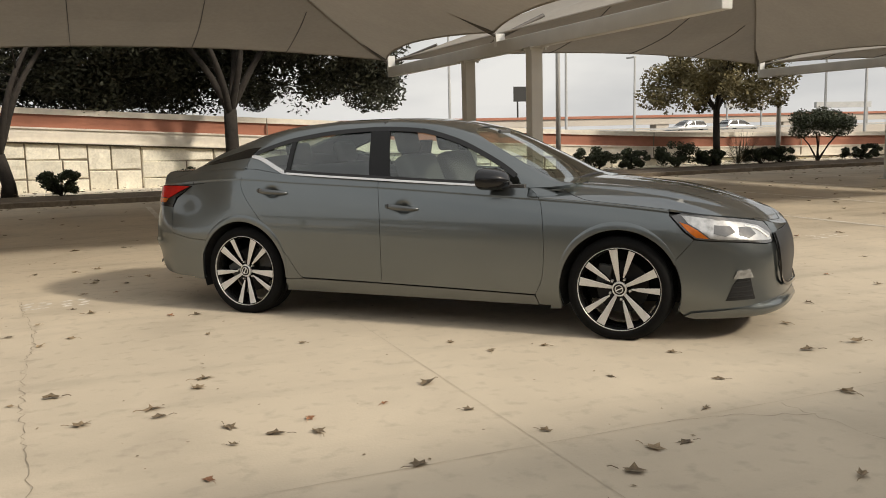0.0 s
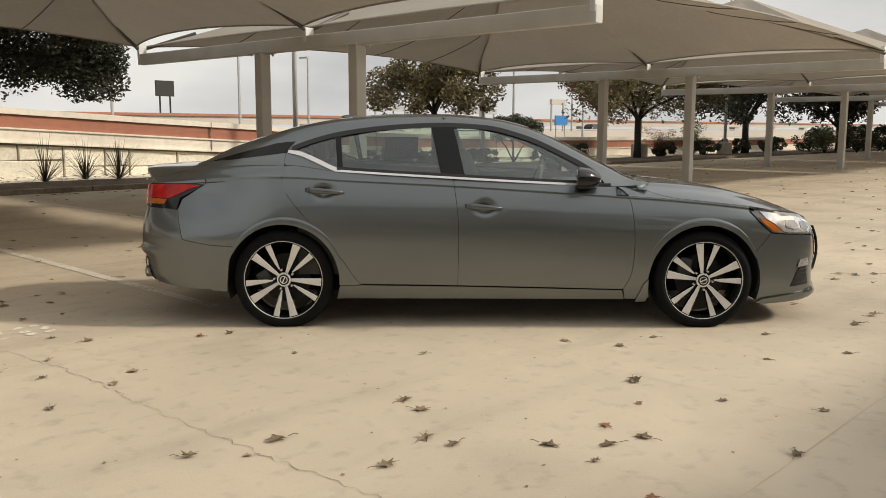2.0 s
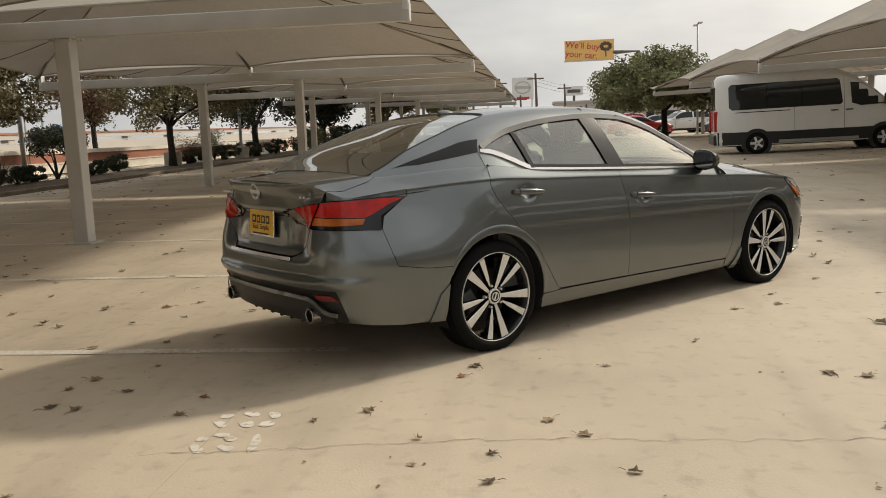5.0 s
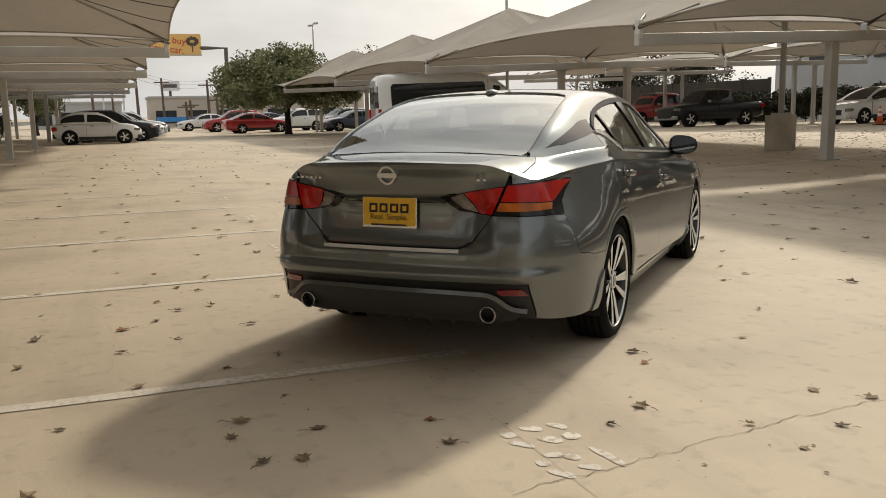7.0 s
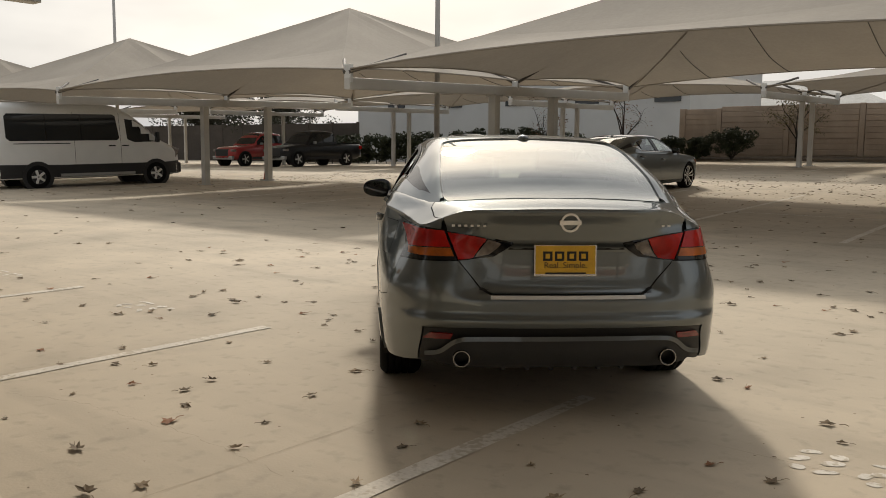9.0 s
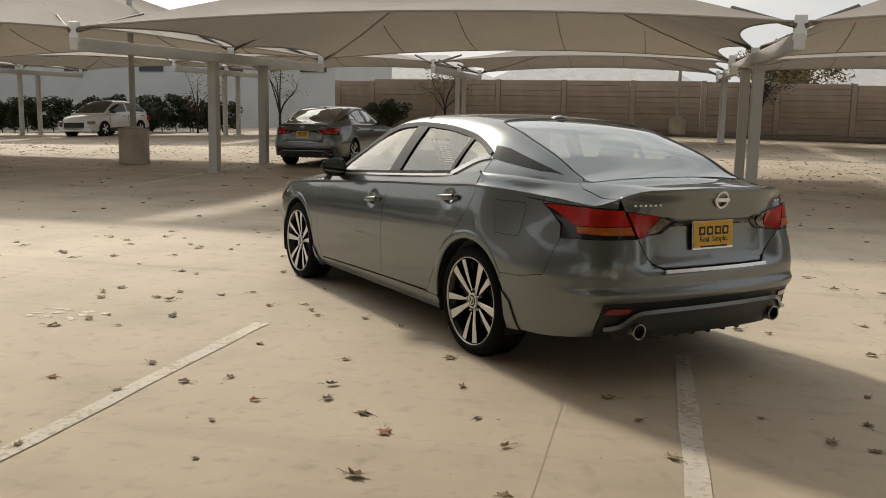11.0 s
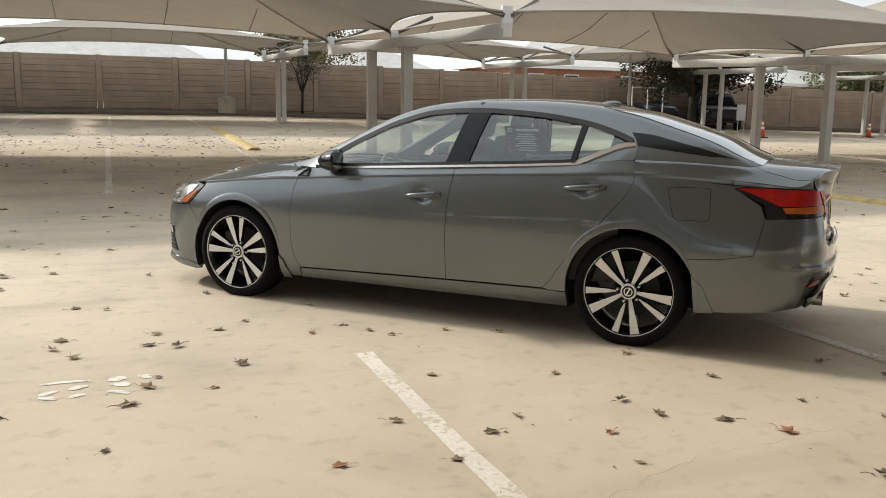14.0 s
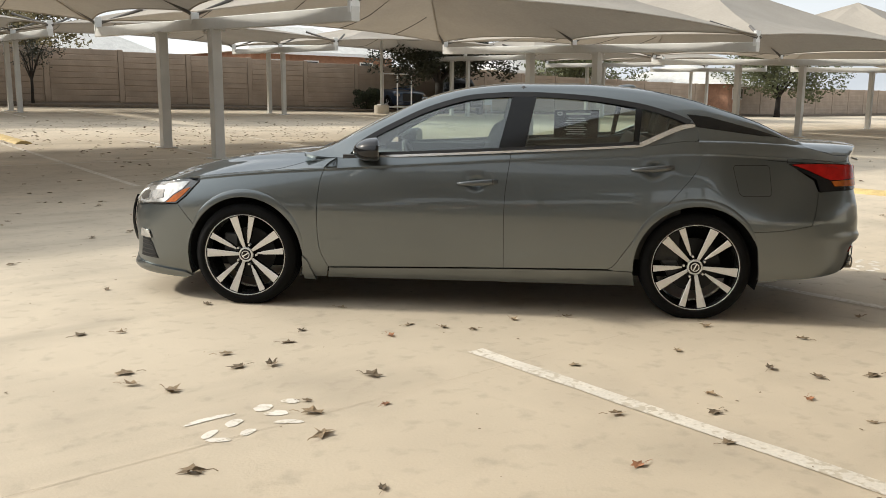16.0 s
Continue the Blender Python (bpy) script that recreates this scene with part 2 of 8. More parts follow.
def tube(bm, pts, radii, n=8, cap=True):
    """A tube through pts with the radii given."""
    pts = [Vector(p) for p in pts]
    rings = []
    for i, p in enumerate(pts):
        d = (pts[min(i + 1, len(pts) - 1)] - pts[max(i - 1, 0)]).normalized()
        x = d.orthogonal().normalized() if i == 0 else (x - d * x.dot(d)).normalized()
        y = d.cross(x)
        r = radii[i] if isinstance(radii, (list, tuple)) else radii
        rings.append([bm.verts.new(p + r * (math.cos(2 * math.pi * k / n) * x + math.sin(2 * math.pi * k / n) * y)) for k in range(n)])
    for a, b in zip(rings, rings[1:]):
        for k in range(n):
            bm.faces.new((a[k], a[(k + 1) % n], b[(k + 1) % n], b[k]))
    if cap:
        bm.faces.new(rings[0][::-1])
        bm.faces.new(rings[-1])
    return rings


def grid_faces(bm, rows, closed=False, mi=0):
    """Faces between rows of vertices of equal length."""
    for a, b in zip(rows, rows[1:]):
        n = len(a)
        for k in range(n if closed else n - 1):
            q = (a[k], a[(k + 1) % n], b[(k + 1) % n], b[k])
            if len(set(q)) == 4:
                f = bm.faces.new(q)
                f.material_index = mi


# ---- ground ----
def build_ground():
    bm = bmesh.new()
    A = [-2500, -400, -120] + list(range(-70, 91, 4)) + [140, 420, 2500]
    B = [-2500, -400, -120, -62] + list(range(-58, 17, 2)) + [16.4, 60, 200, 600, 2500]
    rows = [[bm.verts.new((a, b, rise(a, b))) for b in B] for a in A]
    grid_faces(bm, rows)
    bmesh.ops.recalc_face_normals(bm, faces=bm.faces[:])
    g = part("ground", bm, M_CONC, at=LOT.copy(), smooth=True)
    tagged(g, "pale beige cast concrete car park with cracks and stains", "ground", kind="structure")
    return g


build_ground()


def fabric(a0, a1, b0, b1, zb0, zb1, peak, pull=0.42):
    """Tensioned shade sail between two beams: scalloped free edges, hips to the corners and to the middle of each beam."""
    bm = bmesh.new()
    n = 32
    rows = []
    for i in range(n + 1):
        row = []
        for j in range(n + 1):
            s, t = 2 * i / n - 1, 2 * j / n - 1
            arcs = 4 * abs(t) * (1 - abs(t))                       # two scallops along each beam
            ps = 1 - pull * 2 / abs(a1 - a0) * arcs * abs(s) ** 5
            pt = 1 - 0.030 * (1 - s * s) * abs(t) ** 6
            a = (a0 + a1) / 2 + (a1 - a0) / 2 * s * ps
            b = (b0 + b1) / 2 + (b1 - b0) / 2 * t * pt
            base = zb0 + (zb1 - zb0) * (t + 1) / 2
            m, lo = max(abs(s), abs(t)), min(abs(s), abs(t))
            q = lo / m if m > 1e-6 else 0.0
            if abs(s) > abs(t):
                dip = (1 - abs(2 * q - 1) ** 1.6) * 0.7
            else:
                dip = 1 - q ** 1.6
            z = base + peak * (1 - m) ** 1.1 - 0.42 * dip * m * (1 - m) * peak * 0.55
            edge = max(0.0, m - 0.7) / 0.3
            z += (0.22 * (1 - s * s) * edge if abs(t) >= abs(s) else 0.10 * arcs * edge)
            row.append(bm.verts.new((a, b, z)))
        rows.append(row)
    for i in range(n):
        for j in range(n):
            p, q, u, v = rows[i][j], rows[i + 1][j], rows[i + 1][j + 1], rows[i][j + 1]
            for tri in (((p, q, u), (p, u, v)) if (2 * i < n) == (2 * j < n) else ((p, q, v), (q, u, v))):
                bm.faces.new(tri)
    bmesh.ops.recalc_face_normals(bm, faces=bm.faces[:])
    return bm, rows


def carport(beams, b0, b1, z0, z1, cols, peak, group, label, cw=0.2):
    """A row of shade canopies: beams at the places given along the row, a sail in each bay."""
    sg = 1 if b1 > b0 else -1
    for a in beams:
        th = thing("carport_frame", lot(a, 0, 0), "pale grey painted steel cross beam on two square columns", "carport frame", group)
        ang = math.atan2(z1 - z0, b1 - b0)
        L = math.hypot(b1 - b0, z1 - z0)
        m = Matrix.Rotation(ang, 4, "X")
        bm = bmesh.new()
        box(bm, (0, (b0 + b1) / 2, (z0 + z1) / 2 - 0.15), (0.15, L, 0.22), m)
        bevel(bm, 0.012)
        part("beam", bm, M_STEEL, th)
        for b in cols:
            zt = z0 + (z1 - z0) * (b - b0) / (b1 - b0) - 0.26
            zg = rise(a, b)
            bm = bmesh.new()
            box(bm, (0, b, (zt + zg) / 2), (cw, cw, zt - zg))
            bevel(bm, 0.014)
            col = part("column", bm, M_STEEL, th)
            bm = bmesh.new()
            box(bm, (0, b, zt + 0.008), (0.34, 0.34, 0.018))
            part("cap_plate", bm, M_STEEL, col)
            for dx in (-0.13, 0.13):
                for dy in (-0.13, 0.13):
                    bm = bmesh.new()
                    box(bm, (dx, b + dy, zt - 0.012), (0.03, 0.03, 0.05))
                    part("bolt", bm, M_STEEL, col)
            bm = bmesh.new()
            box(bm, (0, b, zg + 0.01), (0.36, 0.36, 0.02))
            part("base_plate", bm, M_STEEL, col)
        # end brackets, the bracket at mid-span and its four short struts under the sails
        for u, hh in ((0.0, 0.34), (0.5, 0.22), (1.0, 0.34)):
            b, z = b0 + (b1 - b0) * u, z0 + (z1 - z0) * u
            bm = bmesh.new()
            box(bm, (0, b + (0.05 * sg if u == 0 else -0.05 * sg if u == 1 else 0), z - 0.03 + hh / 2 - 0.1), (0.17, 0.08, hh))
            bevel(bm, 0.008)
            br = part("bracket", bm, M_BRACKET, th)
            for e in (-1, 1):
                bm = bmesh.new()
                k = 0.0 if u == 0.5 else (1 if u == 0 else -1) * sg
                tube(bm, [(0.06 * e, b, z + 0.06), (0.85 * e, b + 0.75 * k, z + (0.42 if u == 0.5 else 0.40))], 0.035, 8)
                part("strut", bm, M_STEELDARK, br)
    for a0, a1 in zip(beams, beams[1:]):
        sail = thing("shade_canopy", LOT.copy(), label, "shade canopy", group)
        bm, rows = fabric(a0 + 0.10, a1 - 0.10, b0, b1, z0 + 0.12, z1 + 0.12, peak)
        n = len(rows) - 1
        seams = []
        for i in (n // 5, 2 * n // 5, 3 * n // 5, 4 * n // 5):     # sewn seams and the hem
            for js in (range(0, n // 2 - 3), range(n // 2 + 4, n + 1)):
                seams.append([rows[i][j].co.copy() - Vector((0, 0, 0.012)) for j in js if abs(2 * j / n - 1) > abs(2 * i / n - 1)])
        hem = [[rows[i][0].co.copy() for i in range(n + 1)], [rows[i][n].co.copy() for i in range(n + 1)], [rows[0][j].co.copy() for j in range(n + 1)], [rows[n][j].co.copy() for j in range(n + 1)]]
        hips = [[rows[i][i].co.copy() - Vector((0, 0, 0.045)) for i in range(0, n + 1)], [rows[i][n - i].co.copy() - Vector((0, 0, 0.045)) for i in range(0, n + 1)]]
        part("sail", bm, M_FABRIC, sail)
        for q in seams:
            if len(q) > 2:
                bm = bmesh.new()
                tube(bm, q, 0.010, 4)
                part("seam", bm, M_STEELDARK, sail)
        for q in hips:
            bm = bmesh.new()
            tube(bm, q, 0.018, 5)
            part("hip_seam", bm, M_FABRIC, sail)
        for q in hem:
            bm = bmesh.new()
            tube(bm, q, 0.018, 5)
            part("hem_cable", bm, M_FABRIC, sail)


M_BRACKET = mat("galvanised_bracket", (0.62, 0.62, 0.60), 0.45, var=0.06, scale=4)
M_STEELDARK = mat("dark_strut", (0.10, 0.09, 0.08), 0.6, var=0.1, scale=4)
ROW1 = [3.92 + 10.74 * k for k in range(-2, 6)]
ROW2 = [-3.2 + (11.3 if k > 0 else 11.0) * k for k in range(-4, 6)]
ROW3 = [6.3 + 10.1 * k for k in range(-5, 5)]
carport(ROW1, 1.61, 12.8, 2.84, 2.86, (6.0, 8.5), 2.2, "carports by the retaining wall", "taupe tensioned fabric shade canopy with a low peak")
carport(ROW2, -6.2, -17.3, 2.68, 2.98, (-10.9, -13.4), 2.2, "carports in the middle row", "taupe tensioned fabric shade canopy with a low peak")
carport(ROW3, -23.2, -31.6, 3.3, 3.42, (-27.2, -28.4), 1.1, "carports along the fence", "pale taupe tensioned fabric shade canopy by the fence", 0.16)

# ---- walls, kerbs, markings ----
M_YELLOW = mat("yellow_hump", (0.50, 0.37, 0.15), 0.7, var=0.2, scale=6, fine=0.12, fscale=40)
M_JOINT = mat("filled_joint", (0.40, 0.34, 0.255), 0.95, var=0.3, scale=2)
M_FADED = worn("faded_white_paint", (0.50, 0.435, 0.335), (0.68, 0.635, 0.56), 0.72, 22)
M_CRACK = mat("dark_joint", (0.24, 0.20, 0.15), 0.95, var=0.3, scale=6)
M_ROOFGREY = mat("grey_shingles", (0.56, 0.55, 0.52), 0.9, var=0.1, scale=2, fine=0.12, fscale=12)
M_BRICK = mat("red_brick", (0.30, 0.16, 0.10), 0.9, var=0.2, scale=3, fine=0.15, fscale=18)
# boundary wall: the canopies' deep shade is put into this dark colour
M_DARKWALL = mat("shade_dark_wall", (0.060, 0.050, 0.042), 0.9, var=0.2, scale=0.8, fine=0.1, fscale=9)
M_WHITEWALL = mat("white_render", (0.47, 0.485, 0.49), 0.85, var=0.06, scale=0.6)
M_DARKWIN = mat("dark_window", (0.03, 0.035, 0.04), 0.15, var=0.1, scale=2)
M_GALV = mat("galvanised_pole", (0.45, 0.45, 0.44), 0.5, var=0.1, scale=2)
M_WOODPOLE = mat("weathered_timber", (0.12, 0.09, 0.07), 0.9, var=0.2, scale=3)
M_FARCONC = mat("far_concrete", (0.52, 0.47, 0.41), 0.9, var=0.08, scale=0.1)
M_SIGNWHITE = mat("sign_white", (0.72, 0.72, 0.72), 0.5, var=0.04)
M_SIGNYELLOW = mat("sign_ochre", (0.72, 0.46, 0.16), 0.6, var=0.06)
M_SIGNBLUE = mat("sign_blue", (0.03, 0.22, 0.55), 0.5, var=0.06)
M_SIGNRED = mat("sign_red", (0.5, 0.05, 0.05), 0.5, var=0.06)
M_BOARDBACK = mat("dark_board_back", (0.02, 0.02, 0.02), 0.7, var=0.1)
rng = random.Random(7)


def fence_panel_mesh(w, h):
    """One precast bay: ten rough courses with recessed joints."""
    bm = bmesh.new()
    n = 10
    for k in range(n):
        z0, z1 = h * k / n + 0.006, h * (k + 1) / n - 0.006
        box(bm, (0, 0, (z0 + z1) / 2), (w - 0.02, 0.13 + 0.012 * ((k * 5) % 3), z1 - z0))
    bevel(bm, 0.014, 1)
    box(bm, (0, 0, h / 2), (w - 0.01, 0.09, h - 0.01))
    return bm


def build_fence():
    wall = thing("wall_south", LOT.copy(), "tan precast concrete fence with ribbed courses between square posts", "wall", kind="structure")
    w, b = 3.05, -33.4
    me = None
    for k in range(-40, 5):
        a = 1.2 + k * w
        z = rise(a, b) - 0.06
        if me is None:
            first = part("panel", fence_panel_mesh(w - 0.23, 2.42), M_WALL, wall)
            me = first.data
            ob = first
        else:
            ob = new("panel", me)
            ob.parent = wall
        ob.matrix_basis = Matrix.Translation((a, b, z)) if k < 4 else Matrix.Translation((12.75, b, z)) @ Matrix.Diagonal((0.54, 1, 1, 1))
        bm = bmesh.new()
        box(bm, (a - w / 2, b, z + 1.215), (0.22, 0.20, 2.44))
        bevel(bm, 0.012, 1)
        part("post", bm, M_WALL, wall)
    bm = bmesh.new()
    box(bm, (13.62, b, rise(13.6, b) + 1.155), (0.28, 0.26, 2.45))
    bevel(bm, 0.012, 1)
    part("post", bm, M_WALL, wall)
    bm = bmesh.new()
    A = [-120, -66, -50, -40, -30, -20, -10, 0, 8, 14.4]
    rows = [[bm.verts.new((a, bb, rise(a, bb) + zz)) for bb, zz in ((-31.7, 0.03), (-31.8, 0.12), (-33.3, 0.16))] for a in A]
    grid_faces(bm, rows)
    bed = part("planting_bed", bm, M_SOIL, at=LOT.copy())
    tagged(bed, "narrow dark mulch bed along the fence", "planting bed", kind="structure")


build_fence()

stone_top = [(-40, 3.3), (-4.5, 1.37), (0.5, 1.07), (6.0, 0.76), (10.7, 0.51), (15.2, 0.32), (24.0, 0.17), (40.0, 0.05), (120.0, 0.02)]


def wall_top(a):
    return float(np.interp(a, [p[0] for p in stone_top], [p[1] for p in stone_top]))


def build_retaining_wall():
    wall = thing("wall_north", LOT @ Matrix.Translation((0, -0.7, 0)), "cream rock-faced retaining wall under a parapet with a terracotta band", "wall", kind="structure")
    A = [-60 + 2.0 * k for k in range(0, 91)]
    def strip(name, z0, z1, y0, y1, m, label=""):
        bm = bmesh.new()
        rows = []
        for a in A:
            t = wall_top(a)
            lo = -0.3 if z0 is None else t + z0
            rows.append([bm.verts.new((a, y0, lo)), bm.verts.new((a, y0, t + z1)), bm.verts.new((a, y1, t + z1)), bm.verts.new((a, y1, lo))])
        grid_faces(bm, rows, closed=True)
        bmesh.ops.recalc_face_normals(bm, faces=bm.faces[:])
        return part(name, bm, m, wall, label)
    strip("backing", None, 0.0, 17.46, 18.0, M_MORTAR)
    strip("ledge", 0.0, 0.035, 17.30, 18.0, M_PARAPET)
    strip("parapet", 0.035, 0.32, 17.38, 17.9, M_PARAPET)
    strip("drip_edge", 0.32, 0.36, 17.34, 17.9, M_PARAPET)
    strip("terracotta_band", 0.36, 0.67, 17.42, 17.86, M_RED, "terracotta-coloured band")
    strip("coping", 0.67, 0.81, 17.36, 17.9, M_PARAPET)
    # pale footing along the foot of the blocks
    for k in range(-14, 24):
        bm = bmesh.new()
        box(bm, (k * 2.4, 17.22, 0.045), (2.39, 0.46, 0.15))
        bevel(bm, 0.02, 1)
        part("footing", bm, M_PARAPET, wall)
    # joints of the parapet
    for k in range(-6, 8):
        a = 7.9 + 6.1 * k
        bm = bmesh.new()
        box(bm, (a, 17.37, wall_top(a) + 0.42), (0.025, 0.03, 0.76))
        part("parapet_joint", bm, M_MORTAR, wall)
    # rock-faced blocks in irregular courses
    r = random.Random(3)
    a = -13.0
    count = 0
    while a < 24 and count < 290:
        w = r.uniform(1.1, 1.9)
        h = wall_top(a + w / 2) - 0.03
        if h < 0.12:
            a += w
            continue
        split = [(0, 1)] if h < 0.45 else ([(0, 0.45), (0.45, 1)] if r.random() < 0.6 else [(0, 0.6), (0.6, 1)])
        if h > 1.0:
            split = [(0, 0.33), (0.33, 0.7), (0.7, 1)] if r.random() < 0.7 else [(0, 0.5), (0.5, 1)]
        for lo, hi in split:
            cuts = [0, 1] if r.random() < 0.45 else [0, r.uniform(0.38, 0.62), 1]
            for c0, c1 in zip(cuts, cuts[1:]):
                x0, x1 = a + w * c0 + 0.016, a + w * c1 - 0.016
                z0 = lo * h + 0.012
                t0, t1 = hi * (wall_top(x0) - 0.03) - 0.012, hi * (wall_top(x1) - 0.03) - 0.012
                bm = bmesh.new()
                rows = []
                for u in (0, 0.02, 0.16, 0.33, 0.5, 0.67, 0.84, 0.98, 1):
                    row = []
                    for v in (0, 0.05, 0.28, 0.5, 0.72, 0.95, 1):
                        x = x0 + (x1 - x0) * u
                        z = z0 + (t0 + (t1 - t0) * u - z0) * v
                        e = 0.0 if u in (0, 1) or v in (0, 1) else 1.0
                        y = 17.455 - e * (0.032 + 0.028 * noise.noise((x * 2.3, z * 3.1, 1.7)) + 0.016 * noise.noise((x * 7, z * 7, 4)))
                        row.append(bm.verts.new((x, y, z)))
                    rows.append(row)
                grid_faces(bm, rows)
                bmesh.ops.recalc_face_normals(bm, faces=bm.faces[:])
                part("block", bm, M_STONE, wall)
                count += 1
        a += w


build_retaining_wall()


def kerb_line():
    k = thing("kerb", LOT.copy(), "low dirt-stained concrete kerb beside the planting strip", "kerb", kind="structure")
    for i in range(-10, 22):
        a0 = i * 3.0
        bm = bmesh.new()
        box(bm, (a0 + 1.5, 13.42, 0.045), (2.985, 0.16, 0.13))
        bevel(bm, 0.02, 2)
        part("kerb_stone", bm, M_DIRTYKERB, k)
    bm = bmesh.new()
    rows = [[bm.verts.new((a, b, z + 0.03 * noise.noise((a * 0.7, b * 0.9, 3)))) for b, z in ((13.49, 0.085), (14.3, 0.11), (15.4, 0.11), (16.45, 0.03))] for a in range(-32, 68, 1)]
    grid_faces(bm, rows)
    bed = part("planting_strip", bm, M_SOIL, at=LOT.copy(), smooth=True)
    tagged(bed, "dark mulch strip with fallen leaves under the trees", "planting strip", kind="structure")


kerb_line()


def stripe(name, a0, b0, a1, b1, w, m, label, cat, z=0.004):
    """A flat painted or cut line on the paving, with slightly ragged edges."""
    bm = bmesh.new()
    d = Vector((a1 - a0, b1 - b0, 0))
    L = d.length
    d.normalize()
    nrm = Vector((-d.y, d.x, 0))
    n = max(2, int(L / 0.25))
    rows = []
    for k in range(n + 1):
        p = Vector((a0, b0, 0)) + d * L * k / n
        e = 0.06 * w
        zz = rise(p.x, p.y) + z
        rows.append([bm.verts.new((p + nrm * (w / 2 + rng.uniform(-e, e))).xy.to_3d() + Vector((0, 0, zz))), bm.verts.new((p - nrm * (w / 2 + rng.uniform(-e, e))).xy.to_3d() + Vector((0, 0, zz)))])
    grid_faces(bm, rows)
    bmesh.ops.recalc_face_normals(bm, faces=bm.faces[:])
    for f in bm.faces:
        if f.normal.z < 0:
            f.normal_flip()
    ob = part(name, bm, m, at=LOT.copy())
    return tagged(ob, label, cat, "bay markings" if "line" in name else "", kind="structure")


for k in range(-6, 13):
    a = 1.165 + 2.745 * k
    stripe("bay_line", a, 1.31, a, 11.9, 0.098, M_LINE, "worn white bay line painted on the concrete", "bay line")
for k in range(-9, 13):
    a = -0.44 + 2.92 * k
    stripe("bay_line", a, -6.5, a, -15.6, 0.105, M_LINE, "worn white bay line painted on the concrete", "bay line")
stripe("bay_line", -30, -11.1, 36, -11.1, 0.10, M_LINE, "worn white line between facing bays", "bay line", z=0.006)
for k in range(-9, 9):
    a = 2.4 + 2.85 * k
    stripe("bay_line", a, -24.6, a, -30.0, 0.10, M_LINE, "worn white bay line painted on the concrete", "bay line")
stripe("aisle_joint", 24.0, 1.2, 23.4, -6.4, 0.14, M_KERB, "pale filled joint across the aisle", "joint", z=0.005)

# saw-cut joints and wandering cracks
for a0, b0, a1, b1 in ((-0.975, -7.2, -0.975, 14.0), (8.2, -7.2, 8.2, 14.0), (17.4, -7.2, 17.4, 14.0), (-10.2, -7.2, -10.2, 14.0), (-24, 1.60, 40, 1.60), (-24, -3.02, 40, -3.02), (-24, -7.4, 40, -7.4), (-24, 6.9, 40, 6.9)):
    stripe("slab_joint", a0, b0, a1, b1, 0.0026, M_JOINT, "fine saw-cut joint in the concrete", "joint", z=0.003)


def crack(pts, w):
    bm = bmesh.new()
    P = [Vector((p[0], p[1], 0)) for p in pts]
    rows = []
    for p, q in zip(P, P[1:]):
        n = max(2, int((q - p).length / 0.045))
        d = (q - p).normalized()
        nrm = Vector((-d.y, d.x, 0))
        for k in range(n):
            c = p + (q - p) * k / n + nrm * rng.uniform(-0.018, 0.018)
            ww = w * rng.uniform(0.25, 1.0)
            rows.append([bm.verts.new(c + nrm * ww + Vector((0, 0, 0.003))), bm.verts.new(c - nrm * ww + Vector((0, 0, 0.003)))])
    grid_faces(bm, rows)
    ob = part("crack", bm, M_CRACK)
    tagged(ob, "thin wandering crack in the concrete", "crack", kind="structure")


crack([(-3.61, -1.06), (-3.04, -1.50), (-2.48, -1.90), (-2.08, -2.27), (-1.85, -2.52), (-1.5, -2.84), (-1.0, -3.28), (-0.62, -3.59), (-0.25, -3.88), (0.4, -4.5), (0.9, -5.1)], 0.0026)
crack([(2.4, -1.9), (2.9, -2.35), (3.5, -2.6)], 0.0022)
crack([(1.94, -2.35), (2.2, -2.15), (2.6, -2.0)], 0.0022)
crack([(-3.1, 1.3), (-2.6, 1.75), (-2.0, 2.5), (-1.7, 3.3)], 0.0011)


# faded stencil dabs: middle, half length, turn in degrees, width
DABS_A = ((0.222, 0.0, 0.05, 51, 0.050), (0.208, -0.115, 0.05, 27, 0.042), (0.087, -0.113, 0.04, -4, 0.066), (0.087, -0.018, 0.054, 41, 0.056), (0.196, 0.113, 0.034, 8, 0.058), (0.084, 0.107, 0.056, 37, 0.038),
          (-0.06, 0.045, 0.04, 70, 0.044), (-0.102, -0.008, 0.036, 28, 0.044), (-0.109, 0.118, 0.03, -9, 0.046), (-0.221, 0.10, 0.058, 33, 0.040), (-0.15, -0.135, 0.107, 8, 0.036), (-0.21, -0.027, 0.047, 49, 0.048))
DABS_B = ((0.123, -0.118, 0.115, 0, 0.028), (0.19, 0.033, 0.05, 35, 0.034), (0.19, 0.108, 0.05, -35, 0.034), (0.06, -0.02, 0.047, 31, 0.048), (0.061, 0.106, 0.04, 20, 0.038), (-0.119, -0.103, 0.048, 17, 0.066),
          (-0.251, -0.103, 0.042, -47, 0.048), (-0.132, -0.014, 0.052, -39, 0.058), (-0.122, 0.11, 0.063, -34, 0.034))


